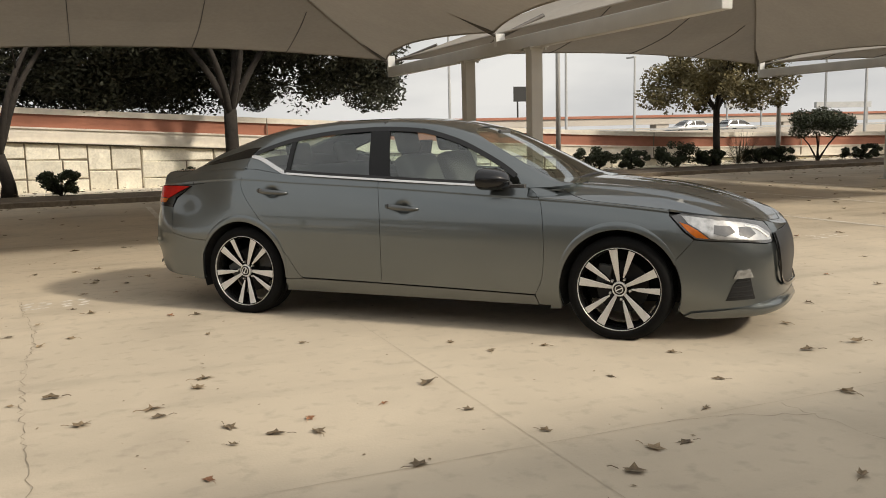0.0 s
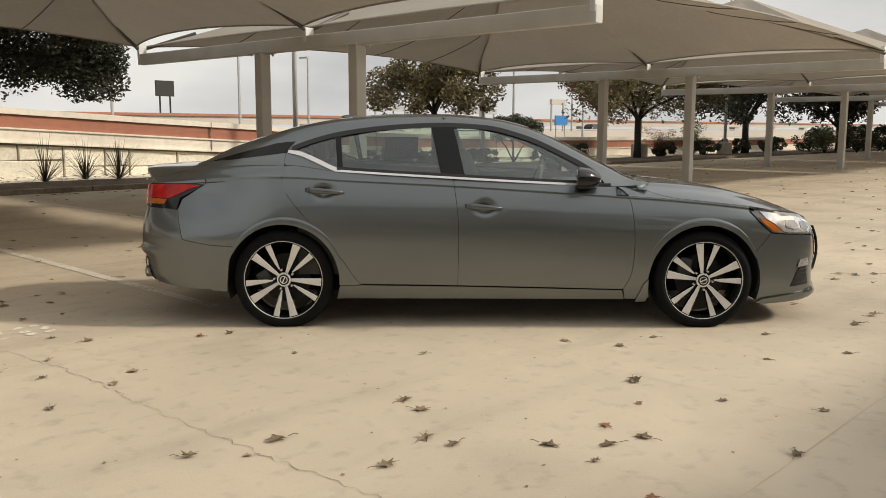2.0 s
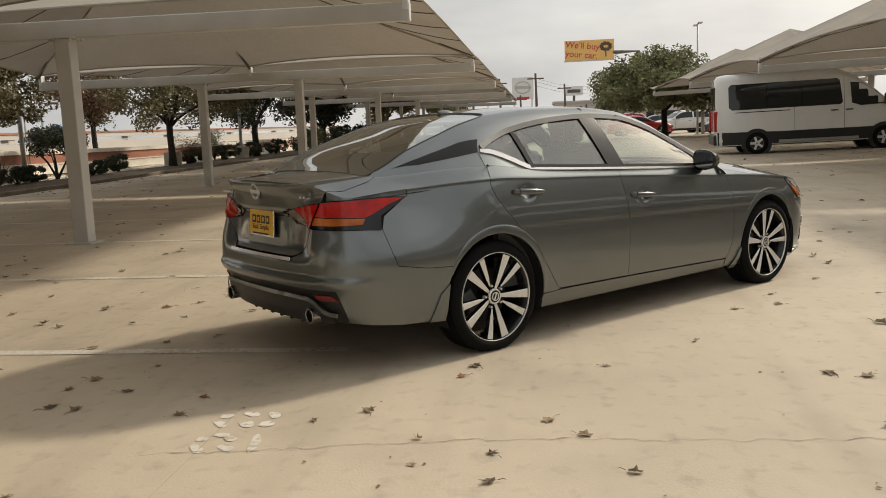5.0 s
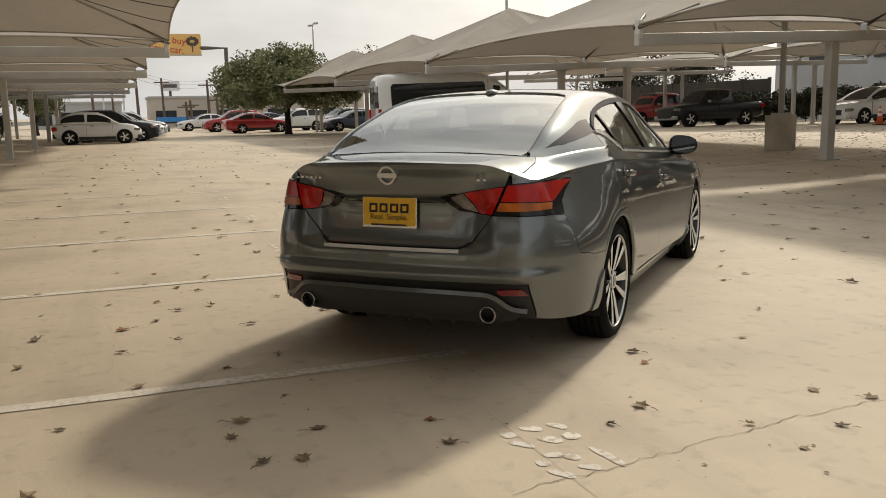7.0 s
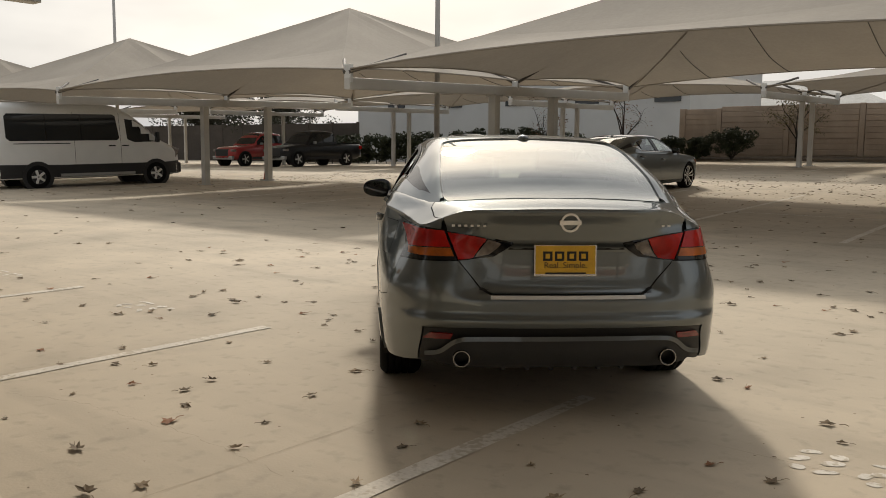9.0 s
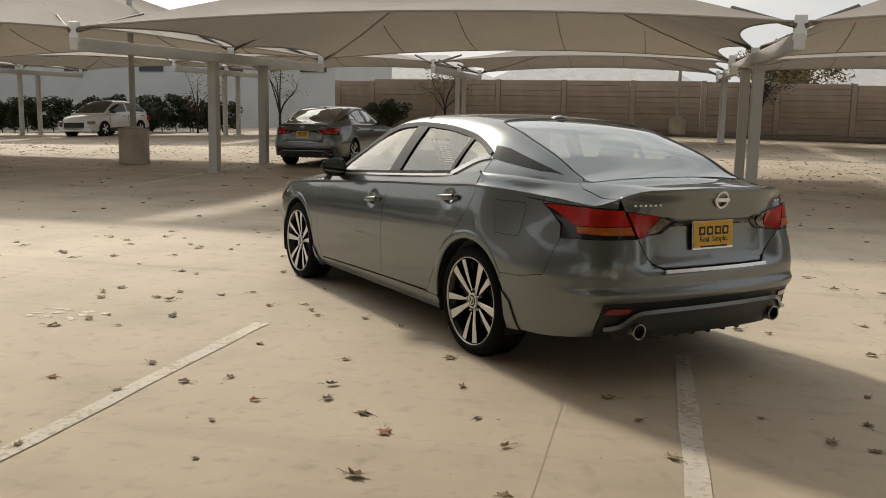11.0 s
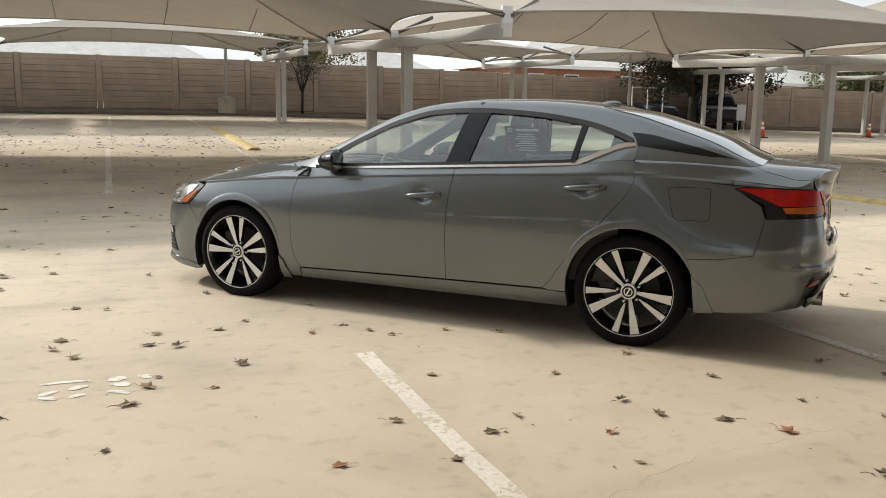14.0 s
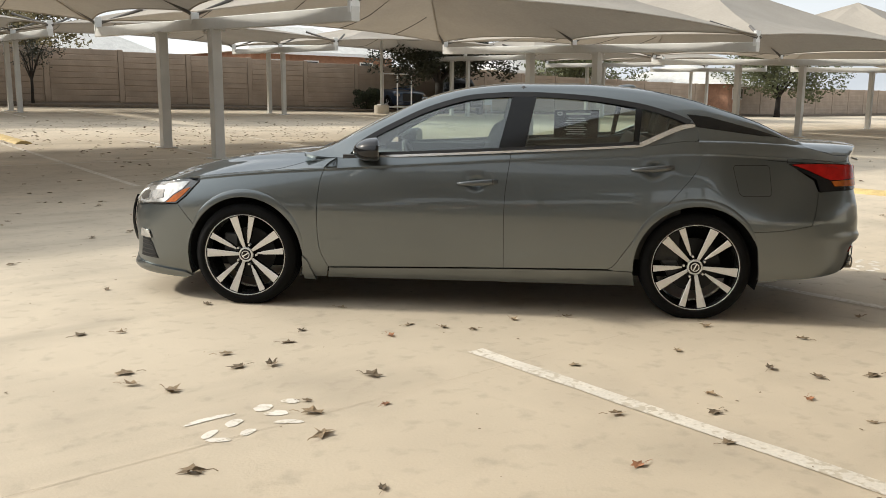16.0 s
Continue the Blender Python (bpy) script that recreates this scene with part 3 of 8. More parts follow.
def stall_number(a, b, dabs):
    """Worn stencil at the head of a bay: broken dabs of faded paint."""
    bm = bmesh.new()
    r = random.Random(int(a * 10))
    z = rise(a, b) + 0.0025
    for x, y, half, turn, w in dabs:
        c, s = math.cos(radians(turn)), math.sin(radians(turn))
        rows = []
        for u in (-1, -0.72, -0.35, 0, 0.35, 0.72, 1):
            k = 0.5 * w * (1 - abs(u) ** 2.4) ** 0.5 + 0.004
            bend = 0.10 * half * (u * u - 0.5) + r.uniform(-0.003, 0.003)
            rows.append([bm.verts.new((a + x + half * u * c - (bend + q * k * r.uniform(0.85, 1.1)) * s, b + y + half * u * s + (bend + q * k) * c, z)) for q in (1, -1)])
        grid_faces(bm, rows)
    bmesh.ops.recalc_face_normals(bm, faces=bm.faces[:])
    ob = part("stall_marking", bm, M_FADED, at=LOT.copy())
    tagged(ob, "worn white stencilled strokes at the head of a bay", "stall marking", "stall markings", kind="structure")


for k in range(-4, 8):
    stall_number(*((-2.977 + 2.745 * k, 1.516, DABS_A) if k < 1 else (-0.166 + 2.745 * k, 1.483, DABS_B)))
for k in range(-3, 6):
    stall_number(1.0 + 2.92 * k, -7.0, DABS_B if k % 2 else DABS_A)


def speed_hump(a, b0, b1, label):
    th = thing("speed_hump", LOT.copy(), label, "speed hump", "yellow speed humps")
    n = int(abs(b1 - b0) / 0.9)
    for k in range(n):
        c0, c1 = b0 + (b1 - b0) * k / n, b0 + (b1 - b0) * (k + 1) / n
        bm = bmesh.new()
        rows = []
        for b in (c0 + 0.012 * (1 if c1 > c0 else -1), c1):
            rows.append([bm.verts.new((a + x, b, rise(a, b) + z)) for x, z in ((-0.17, 0.0), (-0.14, 0.03), (-0.06, 0.06), (0.06, 0.06), (0.14, 0.03), (0.17, 0.0))])
        grid_faces(bm, rows)
        bm.faces.new(rows[0])
        bm.faces.new(rows[1][::-1])
        bmesh.ops.recalc_face_normals(bm, faces=bm.faces[:])
        part("segment", bm, M_YELLOW, th)


speed_hump(-0.8, -15.1, -23.6, "worn yellow segmented speed hump on the concrete")
speed_hump(-8.7, -6.2, 0.6, "worn yellow segmented speed hump across the aisle")


def lamp_post(a, b, h, base, label, arm=True):
    z = rise(a, b)
    th = thing("street_lamp", lot(a, b, z), label, "street lamp", "lamp posts")
    if base:
        bm = bmesh.new()
        tube(bm, [(0, 0, 0), (0, 0, base)], 0.36, 20)
        part("concrete_base", bm, M_KERB, th)
    bm = bmesh.new()
    box(bm, (0, 0, base + 0.03), (0.34, 0.34, 0.05))
    part("base_plate", bm, M_GALV, th)
    bm = bmesh.new()
    tube(bm, [(0, 0, base + 0.02), (0, 0, h)], [0.075, 0.055], 12)
    part("pole", bm, M_GALV, th, smooth=True)
    if arm:
        for e in (-1, 1):
            bm = bmesh.new()
            tube(bm, [(0, 0, h - 0.05), (0.6 * e, 0, h)], 0.025, 6)
            box(bm, (0.78 * e, 0, h), (0.5, 0.26, 0.09))
            part("lamp_head", bm, M_GALV, th)


lamp_post(9.8, 15.4, 7.5, 0.0, "tall grey steel lamp post in the planting strip")
lamp_post(18.05, 15.6, 7.5, 0.0, "tall grey steel lamp post in the planting strip")
lamp_post(27.9, 15.2, 7.5, 0.66, "grey lamp post on a round concrete base")
lamp_post(35.2, 14.8, 7.5, 0.66, "grey lamp post on a round concrete base")
lamp_post(11.1, -12.4, 8.8, 0.86, "grey lamp post on a stout concrete base among the carports")
lamp_post(-2.3, -32.2, 8.0, 0.75, "grey lamp post on a concrete base by the fence")
lamp_post(-20.6, -29.6, 6.5, 0.4, "grey lamp post with a box near the gate")
lamp_post(53.0, -10.5, 7.2, 0.0, "grey lamp post at the far end of the lot")
lamp_post(30.0, -14.0, 8.8, 0.86, "grey lamp post on a stout concrete base among the carports")


# ---- beyond the lot ----
def highway():
    th = thing("highway_viaduct", LOT.copy(), "distant cream concrete viaduct with a red coping on piers", "viaduct")
    def bar(name, b, z0, z1, m, d=0.5, a0=-160, a1=420):
        bm = bmesh.new()
        box(bm, ((a0 + a1) / 2, b, (z0 + z1) / 2), (a1 - a0, d, z1 - z0))
        part(name, bm, m, th)
    bar("near_barrier", 44, 0.2, 1.05, M_FARCONC)
    bar("deck_edge", 100, 1.75, 2.75, M_FARCONC, 2.0)
    bar("red_coping", 99.0, 2.75, 3.1, M_RED, 0.5)
    bar("guard_rail", 70, 1.05, 1.22, M_GALV, 0.2)
    bar("lower_barrier", 72, 0.3, 1.0, M_FARCONC, 0.4)
    for k in range(24):
        bm = bmesh.new()
        box(bm, (-140 + 24 * k, 100, 0.6), (2.2, 1.6, 2.4))
        part("pier", bm, M_FARCONC, th)
    rd = thing("frontage_road", LOT.copy(), "grey asphalt road behind the retaining wall", "road", kind="structure")
    bm = bmesh.new()
    rows = [[bm.verts.new((a, b, z)) for b, z in ((17.8, 0.02), (43, 0.02), (110, 0.02))] for a in range(-160, 421, 20)]
    grid_faces(bm, rows)
    part("carriageway", bm, mat("asphalt", (0.12, 0.115, 0.105), 0.9, var=0.1, scale=0.3), rd)
    for a, b, h in ((27.9, 45.5, 12), (31.7, 43, 6.0), (40.4, 35.1, 7), (41.9, 33.4, 10), (20.9, 49.3, 12), (5, 60, 12), (-8, 62, 7), (60, 40, 12), (64, 44, 9)):
        t = thing("highway_light", lot(a, b, 0), "thin grey roadside light pole", "light pole", "highway light poles")
        bm = bmesh.new()
        tube(bm, [(0, 0, 0), (0, 0, h)], [0.11, 0.06], 6)
        part("pole", bm, M_GALV, t)
        bm = bmesh.new()
        box(bm, (0, 0.4, h), (0.18, 0.9, 0.1))
        part("lamp_head", bm, M_GALV, t)
    t = thing("billboard", lot(67, 126, 0), "dark back of a distant roadside billboard on legs", "billboard")
    bm = bmesh.new()
    box(bm, (0, 0, 7.5), (3.2, 0.3, 2.5))
    part("board", bm, M_BOARDBACK, t)
    for e in (-0.9, 0.9):
        bm = bmesh.new()
        tube(bm, [(e, 0, 0), (e, 0, 6.3)], 0.15, 6)
        part("leg", bm, M_BOARDBACK, t)
    # sign gantry and the boxy buildings past the road
    for a, b, w, h, m in ((92, 66, 3.0, 5.2, M_FARCONC), (84, 74, 9, 3.9, M_GALV), (74, 80, 6, 4.2, M_GALV)):
        t = thing("roadside_structure", lot(a, b, 0), "distant grey sign gantry beside the highway", "gantry", "distant gantries")
        bm = bmesh.new()
        box(bm, (0, 0, h - 0.35), (w, 0.4, 0.7))
        part("truss", bm, m, t)
        for e in (-1, 1):
            bm = bmesh.new()
            tube(bm, [(e * w * 0.45, 0, 0), (e * w * 0.45, 0, h - 0.6)], 0.14, 6)
            part("leg", bm, m, t)
    t = thing("roadside_sign", lot(33, 23, 0), "blue roadside sign on two posts", "sign")
    bm = bmesh.new()
    box(bm, (0, 0, 1.75), (1.1, 0.06, 0.5))
    part("panel", bm, M_SIGNBLUE, t)
    for e in (-0.4, 0.4):
        bm = bmesh.new()
        tube(bm, [(e, 0.05, 0), (e, 0.05, 1.8)], 0.03, 6)
        part("post", bm, M_GALV, t)


highway()


def face(a, b, z):
    """A pose at a, b whose front (-y) looks back at the lot's middle."""
    return lot(a, b, z, math.degrees(math.atan2(b + 1.0, a + 6.0)) + 90 - 0)


def text_on(parent, s, size, at, m, name="lettering"):
    c = bpy.data.curves.new(name, "FONT")
    c.body, c.size, c.align_x, c.align_y, c.extrude = s, size, "CENTER", "CENTER", 0.01
    c.materials.append(m)
    o = new(name, c)
    o.parent = parent
    o.matrix_basis = at
    return o


PYA, PYB, PYZ = 107.0, 1.9, 5.6


def signs():
    t = thing("billboard", face(166.0, -10.2, 0) @ Matrix.Diagonal((1.85, 1.85, 1.85, 1)), "ochre billboard with red lettering on a cantilever arm", "billboard")
    F = Matrix.Rotation(radians(180), 4, "Z") @ Matrix.Rotation(radians(90), 4, "X")
    bm = bmesh.new()
    box(bm, (0, 0, 7.85), (5.1, 0.35, 2.05))
    part("board", bm, M_SIGNYELLOW, t)
    bm = bmesh.new()
    box(bm, (0, -0.0, 6.78), (5.2, 0.5, 0.10))
    part("catwalk", bm, M_GALV, t)
    text_on(t, "We'll buy\nyour car.", 0.92, Matrix.Translation((0.75, 0.20, 7.85)) @ Matrix.Rotation(radians(-7), 4, "Y") @ F, M_SIGNRED)
    bm = bmesh.new()
    tube(bm, [(-1.7, 0.20, 7.1), (-1.7, 0.20, 7.8)], 0.06, 6)
    for k in range(9):
        c = (-1.7 + 0.45 * math.cos(k * 0.7), 0.20, 8.15 + 0.32 * math.sin(k * 0.7))
        tube(bm, [(c[0], 0.19, c[2]), (c[0], 0.22, c[2])], 0.2, 8)
    part("tree_picture", bm, M_WOODPOLE, t)
    bm = bmesh.new()
    tube(bm, [(-2.4, 0, 7.5), (-5.0, 0, 7.5), (-5.0, 0, 0)], 0.22, 8)
    part("support", bm, M_STEELDARK, t)
    for (a, b, w, h, zc, m) in ((PYA, PYB, 2.75, 2.75, PYZ, M_SIGNWHITE), (PYA + 14, PYB + 6.5, 2.6, 1.6, PYZ - 0.6, M_SIGNWHITE)):
        t = thing("pylon_sign", face(a, b, 0), "white dealership pylon sign with a plain grey emblem", "sign", "pylon signs")
        bm = bmesh.new()
        box(bm, (0, 0, zc), (w, 0.4, h))
        part("panel", bm, m, t)
        bm = bmesh.new()
        if h > 1.5:
            tube(bm, [(0.95 * math.cos(q), 0.22, zc + 0.1 + 0.75 * math.sin(q)) for q in np.linspace(0, 2 * math.pi, 25)], 0.07, 6, cap=False)
        box(bm, (0, 0.22, zc + 0.1), (2.1, 0.04, 0.36))
        part("emblem", bm, M_GALV, t)
        if h > 1.5:
            bm = bmesh.new()
            box(bm, (0, 0.22, zc - h / 2 + 0.12), (1.6, 0.04, 0.32))
            part("red_band", bm, M_SIGNRED, t)
        for e in (-1.15, 1.15):
            bm = bmesh.new()
            box(bm, (e, 0, (zc - h / 2) / 2), (0.20, 0.3, zc - h / 2))
            part("leg", bm, M_SIGNWHITE, t)
    t = thing("pylon_sign", face(103.6, -4.5, 0), "white roadside sign on a tall dark pole", "sign", "pylon signs")
    bm = bmesh.new()
    box(bm, (0, 0, 4.85), (2.2, 0.4, 1.1))
    part("panel", bm, M_SIGNWHITE, t)
    bm = bmesh.new()
    box(bm, (0, 0.22, 4.85), (1.6, 0.04, 0.4))
    part("lettering_bar", bm, M_STEELDARK, t)
    bm = bmesh.new()
    tube(bm, [(0, 0, 0), (0, 0, 4.4)], 0.16, 8)
    part("pole", bm, M_STEELDARK, t)
    for a, b, h in ((78.5, 0.1, 5.9), (78.5, -6.2, 4.6), (78.4, -7.0, 3.2), (78.4, -7.4, 5.0), (78.5, -4.2, 2.6), (82, -4.9, 2.8), (96, -3.2, 5.5), (88, 4.0, 6), (96, 7.5, 6), (90, -9.5, 5.6), (100, 2.0, 4.5)):
        t = thing("utility_pole", lot(a, b, 0), "dark weathered timber utility pole", "utility pole", "utility poles")
        bm = bmesh.new()
        tube(bm, [(0, 0, 0), (0.05, 0.1, h)], [0.16, 0.10], 7)
        part("pole", bm, M_WOODPOLE, t)
        bm = bmesh.new()
        box(bm, (0.05, 0.1, h - 0.5), (0.12, 1.6, 0.12))
        part("crossarm", bm, M_WOODPOLE, t)
    for k, z in ((0, 5.4), (1, 5.1), (2, 4.7)):
        bm = bmesh.new()
        tube(bm, [(78.5 + 12 * q, 0.1 - 7.5 * q, z - 1.2 * math.sin(math.pi * q) * 0.4 - 0.4 * q) for q in np.linspace(0, 1, 9)], 0.012, 4)
        tagged(part("overhead_wire", bm, M_STEELDARK, at=LOT.copy()), "thin dark overhead wire between poles", "wire", "overhead wires")
    for a, b, w, d, h, m, nm, lb in ((106, -9, 14, 9, 3.4, M_FARCONC, "shop_building", "distant grey flat-roofed shop with a blue canopy"), (112, 6, 10, 8, 3.0, M_WHITEWALL, "shop_building", "distant pale flat-roofed commercial building"), (100, -20, 12, 10, 3.6, M_FARCONC, "shop_building", "distant tan commercial building")):
        t = thing(nm, lot(a, b, 0), lb, "building", "distant shops")
        bm = bmesh.new()
        box(bm, (0, 0, h / 2), (d, w, h))
        part("wall", bm, m, t)
        bm = bmesh.new()
        box(bm, (0, 0, h + 0.1), (d + 0.3, w + 0.3, 0.25))
        part("roof", bm, M_GALV, t)
        for k in range(4):
            bm = bmesh.new()
            box(bm, (-d / 2 - 0.02, -w / 2 + w * (k + 0.5) / 4, 1.2), (0.06, w / 6, 1.5))
            part("window", bm, M_DARKWIN, t)
    t = thing("canopy_roof", lot(93.5, -4.4, 0), "bright blue flat canopy on posts", "canopy")
    bm = bmesh.new()
    box(bm, (0, 0, 0.95), (3, 4.2, 0.5))
    part("fascia", bm, M_SIGNBLUE, t)
    for e in (-1.8, 1.8):
        bm = bmesh.new()
        tube(bm, [(0, e, 0), (0, e, 0.8)], 0.1, 6)
        part("post", bm, M_GALV, t)


signs()


def house(a, b, w, d, hw, hr, turn, label, wallm):
    """A house beyond the fence: walls, hipped roof, windows."""
    t = thing("house", lot(a, b, rise(a, max(b, -59)), turn), label, "house", "houses beyond the fence")
    bm = bmesh.new()
    box(bm, (0, 0, hw / 2), (w, d, hw))
    part("wall", bm, wallm, t)
    bm = bmesh.new()
    e = 0.5
    base = [bm.verts.new((x, y, hw)) for x, y in ((-w / 2 - e, -d / 2 - e), (w / 2 + e, -d / 2 - e), (w / 2 + e, d / 2 + e), (-w / 2 - e, d / 2 + e))]
    r0, r1 = bm.verts.new((-w / 2 + d / 2 * 0.8, 0, hr)), bm.verts.new((w / 2 - d / 2 * 0.8, 0, hr))
    bm.faces.new((base[0], base[1], r1, r0))
    bm.faces.new((base[2], base[3], r0, r1))
    bm.faces.new((base[1], base[2], r1))
    bm.faces.new((base[3], base[0], r0))
    bm.faces.new(base[::-1])
    part("roof", bm, M_ROOFGREY, t)
    bm = bmesh.new()
    box(bm, (0, d / 2 + e, hw - 0.06), (w + 2 * e, 0.04, 0.2))
    part("gutter", bm, M_SIGNWHITE, t)
    for k in (-0.3, 0.1, 0.34):
        wd = new("window")
        wd.parent = t
        bm = bmesh.new()
        box(bm, (w * k, d / 2 + 0.02, hw * 0.72), (1.1, 0.06, 0.9))
        part("frame", bm, M_SIGNWHITE, wd)
        bm = bmesh.new()
        box(bm, (w * k, d / 2 + 0.05, hw * 0.72), (0.95, 0.04, 0.75))
        part("pane", bm, M_DARKWIN, wd)


house(3.0, -56, 13, 9, 2.2, 4.6, 0, "brick house with a pale grey hipped roof behind the fence", M_BRICK)
house(-12.5, -55, 12, 9, 2.2, 4.6, 4, "brick house with a pale grey hipped roof behind the fence", M_BRICK)
house(-27.5, -50, 11, 9, 3.3, 5.3, 0, "brick house with a grey roof behind the fence", M_BRICK)
house(-44, -46, 13, 9, 2.9, 4.9, 10, "tan house with a pale grey roof behind the fence", M_FARCONC)
house(-58, -38, 12, 9, 2.4, 4.2, 20, "red brick house with a pale grey roof behind the fence", M_BRICK)
house(17, -60, 12, 9, 2.9, 5.0, 0, "brick house with a grey roof behind the fence", M_BRICK)


def white_building():
    t = thing("white_building", lot(29.5, -46, 0), "long white rendered building with a dark window band", "building")
    bm = bmesh.new()
    box(bm, (0, 0, 3.2), (26, 11, 6.4))
    part("wall", bm, M_WHITEWALL, t)
    bm = bmesh.new()
    box(bm, (0, 0, 6.48), (26.3, 11.3, 0.18))
    part("roof", bm, M_GALV, t)
    for k in range(5):
        bm = bmesh.new()
        box(bm, (-11.7 + k * 5.2, 5.52, 4.35), (1.6, 0.1, 0.7))
        part("window", bm, M_DARKWIN, t)
    t = thing("garden_wall", lot(38, -36, 0), "boundary wall behind the parked trucks, coloured dark for shade", "wall")
    for k in range(16):
        bm = bmesh.new()
        box(bm, (1.25 + 2.5 * k, 0, 1.46), (2.36, 0.10, 2.92))
        for j in range(1, 7):
            box(bm, (1.25 + 2.5 * k, 0.055, 0.42 * j), (2.36, 0.02, 0.03))
        part("panel", bm, M_DARKWALL, t)
        bm = bmesh.new()
        box(bm, (2.5 * k, 0, 1.5), (0.16, 0.18, 3.0))
        bevel(bm, 0.012, 1)
        part("post", bm, M_DARKWALL, t)


white_building()

# ---- the sedan ----
def curve(pts):
    """A smooth function through (x, value) pairs."""
    X = np.array([p[0] for p in pts], float)
    Y = np.array([p[1] for p in pts], float)
    d = np.diff(Y) / np.diff(X)
    m = np.zeros(len(X))
    m[0], m[-1] = d[0], d[-1]
    for i in range(1, len(X) - 1):
        m[i] = 0.0 if d[i - 1] * d[i] <= 0 else 2 * d[i - 1] * d[i] / (d[i - 1] + d[i])

    def f(x):
        if x <= X[0]:
            return float(Y[0])
        if x >= X[-1]:
            return float(Y[-1])
        i = int(np.searchsorted(X, x) - 1)
        h = X[i + 1] - X[i]
        t = (x - X[i]) / h
        return float((1 + 2 * t) * (1 - t) ** 2 * Y[i] + t * (1 - t) ** 2 * h * m[i] + t * t * (3 - 2 * t) * Y[i + 1] + t * t * (t - 1) * h * m[i + 1])
    return f


def spline(pts, n=8):
    """Points along a smooth line through pts (Catmull-Rom)."""
    P = [Vector(p) for p in pts]
    P = [2 * P[0] - P[1]] + P + [2 * P[-1] - P[-2]]
    out = []
    for i in range(1, len(P) - 2):
        for k in range(n):
            t = k / n
            a, b, c, d = P[i - 1], P[i], P[i + 1], P[i + 2]
            out.append(0.5 * ((2 * b) + (c - a) * t + (2 * a - 5 * b + 4 * c - d) * t * t + (3 * b - a - 3 * c + d) * t ** 3))
    out.append(P[-2])
    return out


HUB_X, HUB_Z, TYRE_R, ARCH_R = 1.412, 0.322, 0.333, 0.378
# half plan of the body at bumper height, from the tail's middle round to the nose's middle
_plan = spline([(-2.500, 0.0), (-2.490, 0.30), (-2.455, 0.56), (-2.375, 0.725), (-2.22, 0.827), (-1.95, 0.900), (-1.412, 0.928), (-0.7, 0.920), (0.0, 0.917), (0.7, 0.918),
                (1.412, 0.920), (1.78, 0.892), (2.02, 0.825), (2.19, 0.715), (2.30, 0.55), (2.365, 0.32), (2.395, 0.0)], 14)
_acc = [0.0]
for _a, _b in zip(_plan, _plan[1:]):
    _acc.append(_acc[-1] + (_b - _a).length)
_i0 = min(range(len(_plan)), key=lambda i: abs(_plan[i].x))
PLAN_S = np.array(_acc) - _acc[_i0]
PLAN_X, PLAN_Y = np.array([p.x for p in _plan]), np.array([p.y for p in _plan])
S_TAIL, S_NOSE = float(PLAN_S[0]), float(PLAN_S[-1])

shoulder = curve([(-2.6, 0.955), (-2.3, 0.962), (-2.0, 0.985), (-1.4, 1.012), (-0.95, 0.988), (-0.3, 0.957), (0.9, 0.882), (1.2, 0.862), (1.7, 0.812), (2.0, 0.762), (2.3, 0.70)])
belt = curve([(-2.10, 1.050), (-2.0, 1.060), (-1.9, 1.066), (-1.6, 1.082), (-1.38, 1.085), (-1.07, 1.048), (-0.27, 1.0), (0.55, 0.958), (0.8, 0.948), (1.0, 0.955), (1.08, 0.968)])
belt_y = curve([(-2.10, 0.60), (-2.0, 0.655), (-1.85, 0.718), (-1.6, 0.785), (-1.38, 0.82), (-0.9, 0.838), (-0.3, 0.842), (0.4, 0.83), (0.7, 0.805), (0.92, 0.76), (1.04, 0.70), (1.1, 0.62)])
roof_z = curve([(-2.10, 1.090), (-2.0, 1.125), (-1.81, 1.222), (-1.552, 1.308), (-1.337, 1.368), (-1.038, 1.411), (-0.697, 1.434), (-0.338, 1.436), (-0.013, 1.412), (0.244, 1.36), (0.504, 1.262), (0.765, 1.136), (0.985, 1.017), (1.1, 0.972)])
hood_z = curve([(0.9, 0.99), (1.0, 0.985), (1.2, 0.972), (1.572, 0.932), (1.864, 0.866), (2.117, 0.782), (2.26, 0.712), (2.36, 0.66)])
deck_z = curve([(-2.52, 1.045), (-2.46, 1.058), (-2.36, 1.066), (-2.2, 1.076), (-2.0, 1.094), (-1.7, 1.12), (-1.3, 1.14)])
side_sec = curve([(0.15, -0.09), (0.20, -0.058), (0.255, -0.028), (0.29, -0.0175), (0.36, -0.0095), (0.43, -0.0045), (0.52, -0.001), (0.60, 0.0), (0.70, -0.005), (0.80, -0.020), (0.87, -0.037), (0.93, -0.055)])
tail_sec = curve([(0.20, -0.16), (0.27, -0.10), (0.33, -0.055), (0.42, -0.035), (0.47, -0.012), (0.485, 0.0), (0.520, 0.004), (0.540, -0.014), (0.58, -0.017), (0.62, -0.021), (0.638, -0.036), (0.66, -0.064), (0.72, -0.077), (0.858, -0.088), (0.870, -0.082), (0.888, -0.054), (0.92, -0.050), (0.98, -0.041), (1.04, -0.020), (1.055, -0.024), (1.07, -0.05)])
corner_sec = curve([(0.20, -0.16), (0.27, -0.10), (0.33, -0.055), (0.42, -0.035), (0.47, -0.012), (0.485, 0.0), (0.520, 0.004), (0.540, -0.013), (0.60, -0.016), (0.70, -0.020), (0.82, -0.026), (0.944, -0.041), (0.956, -0.052), (0.98, -0.054), (1.04, -0.034), (1.07, -0.05)])
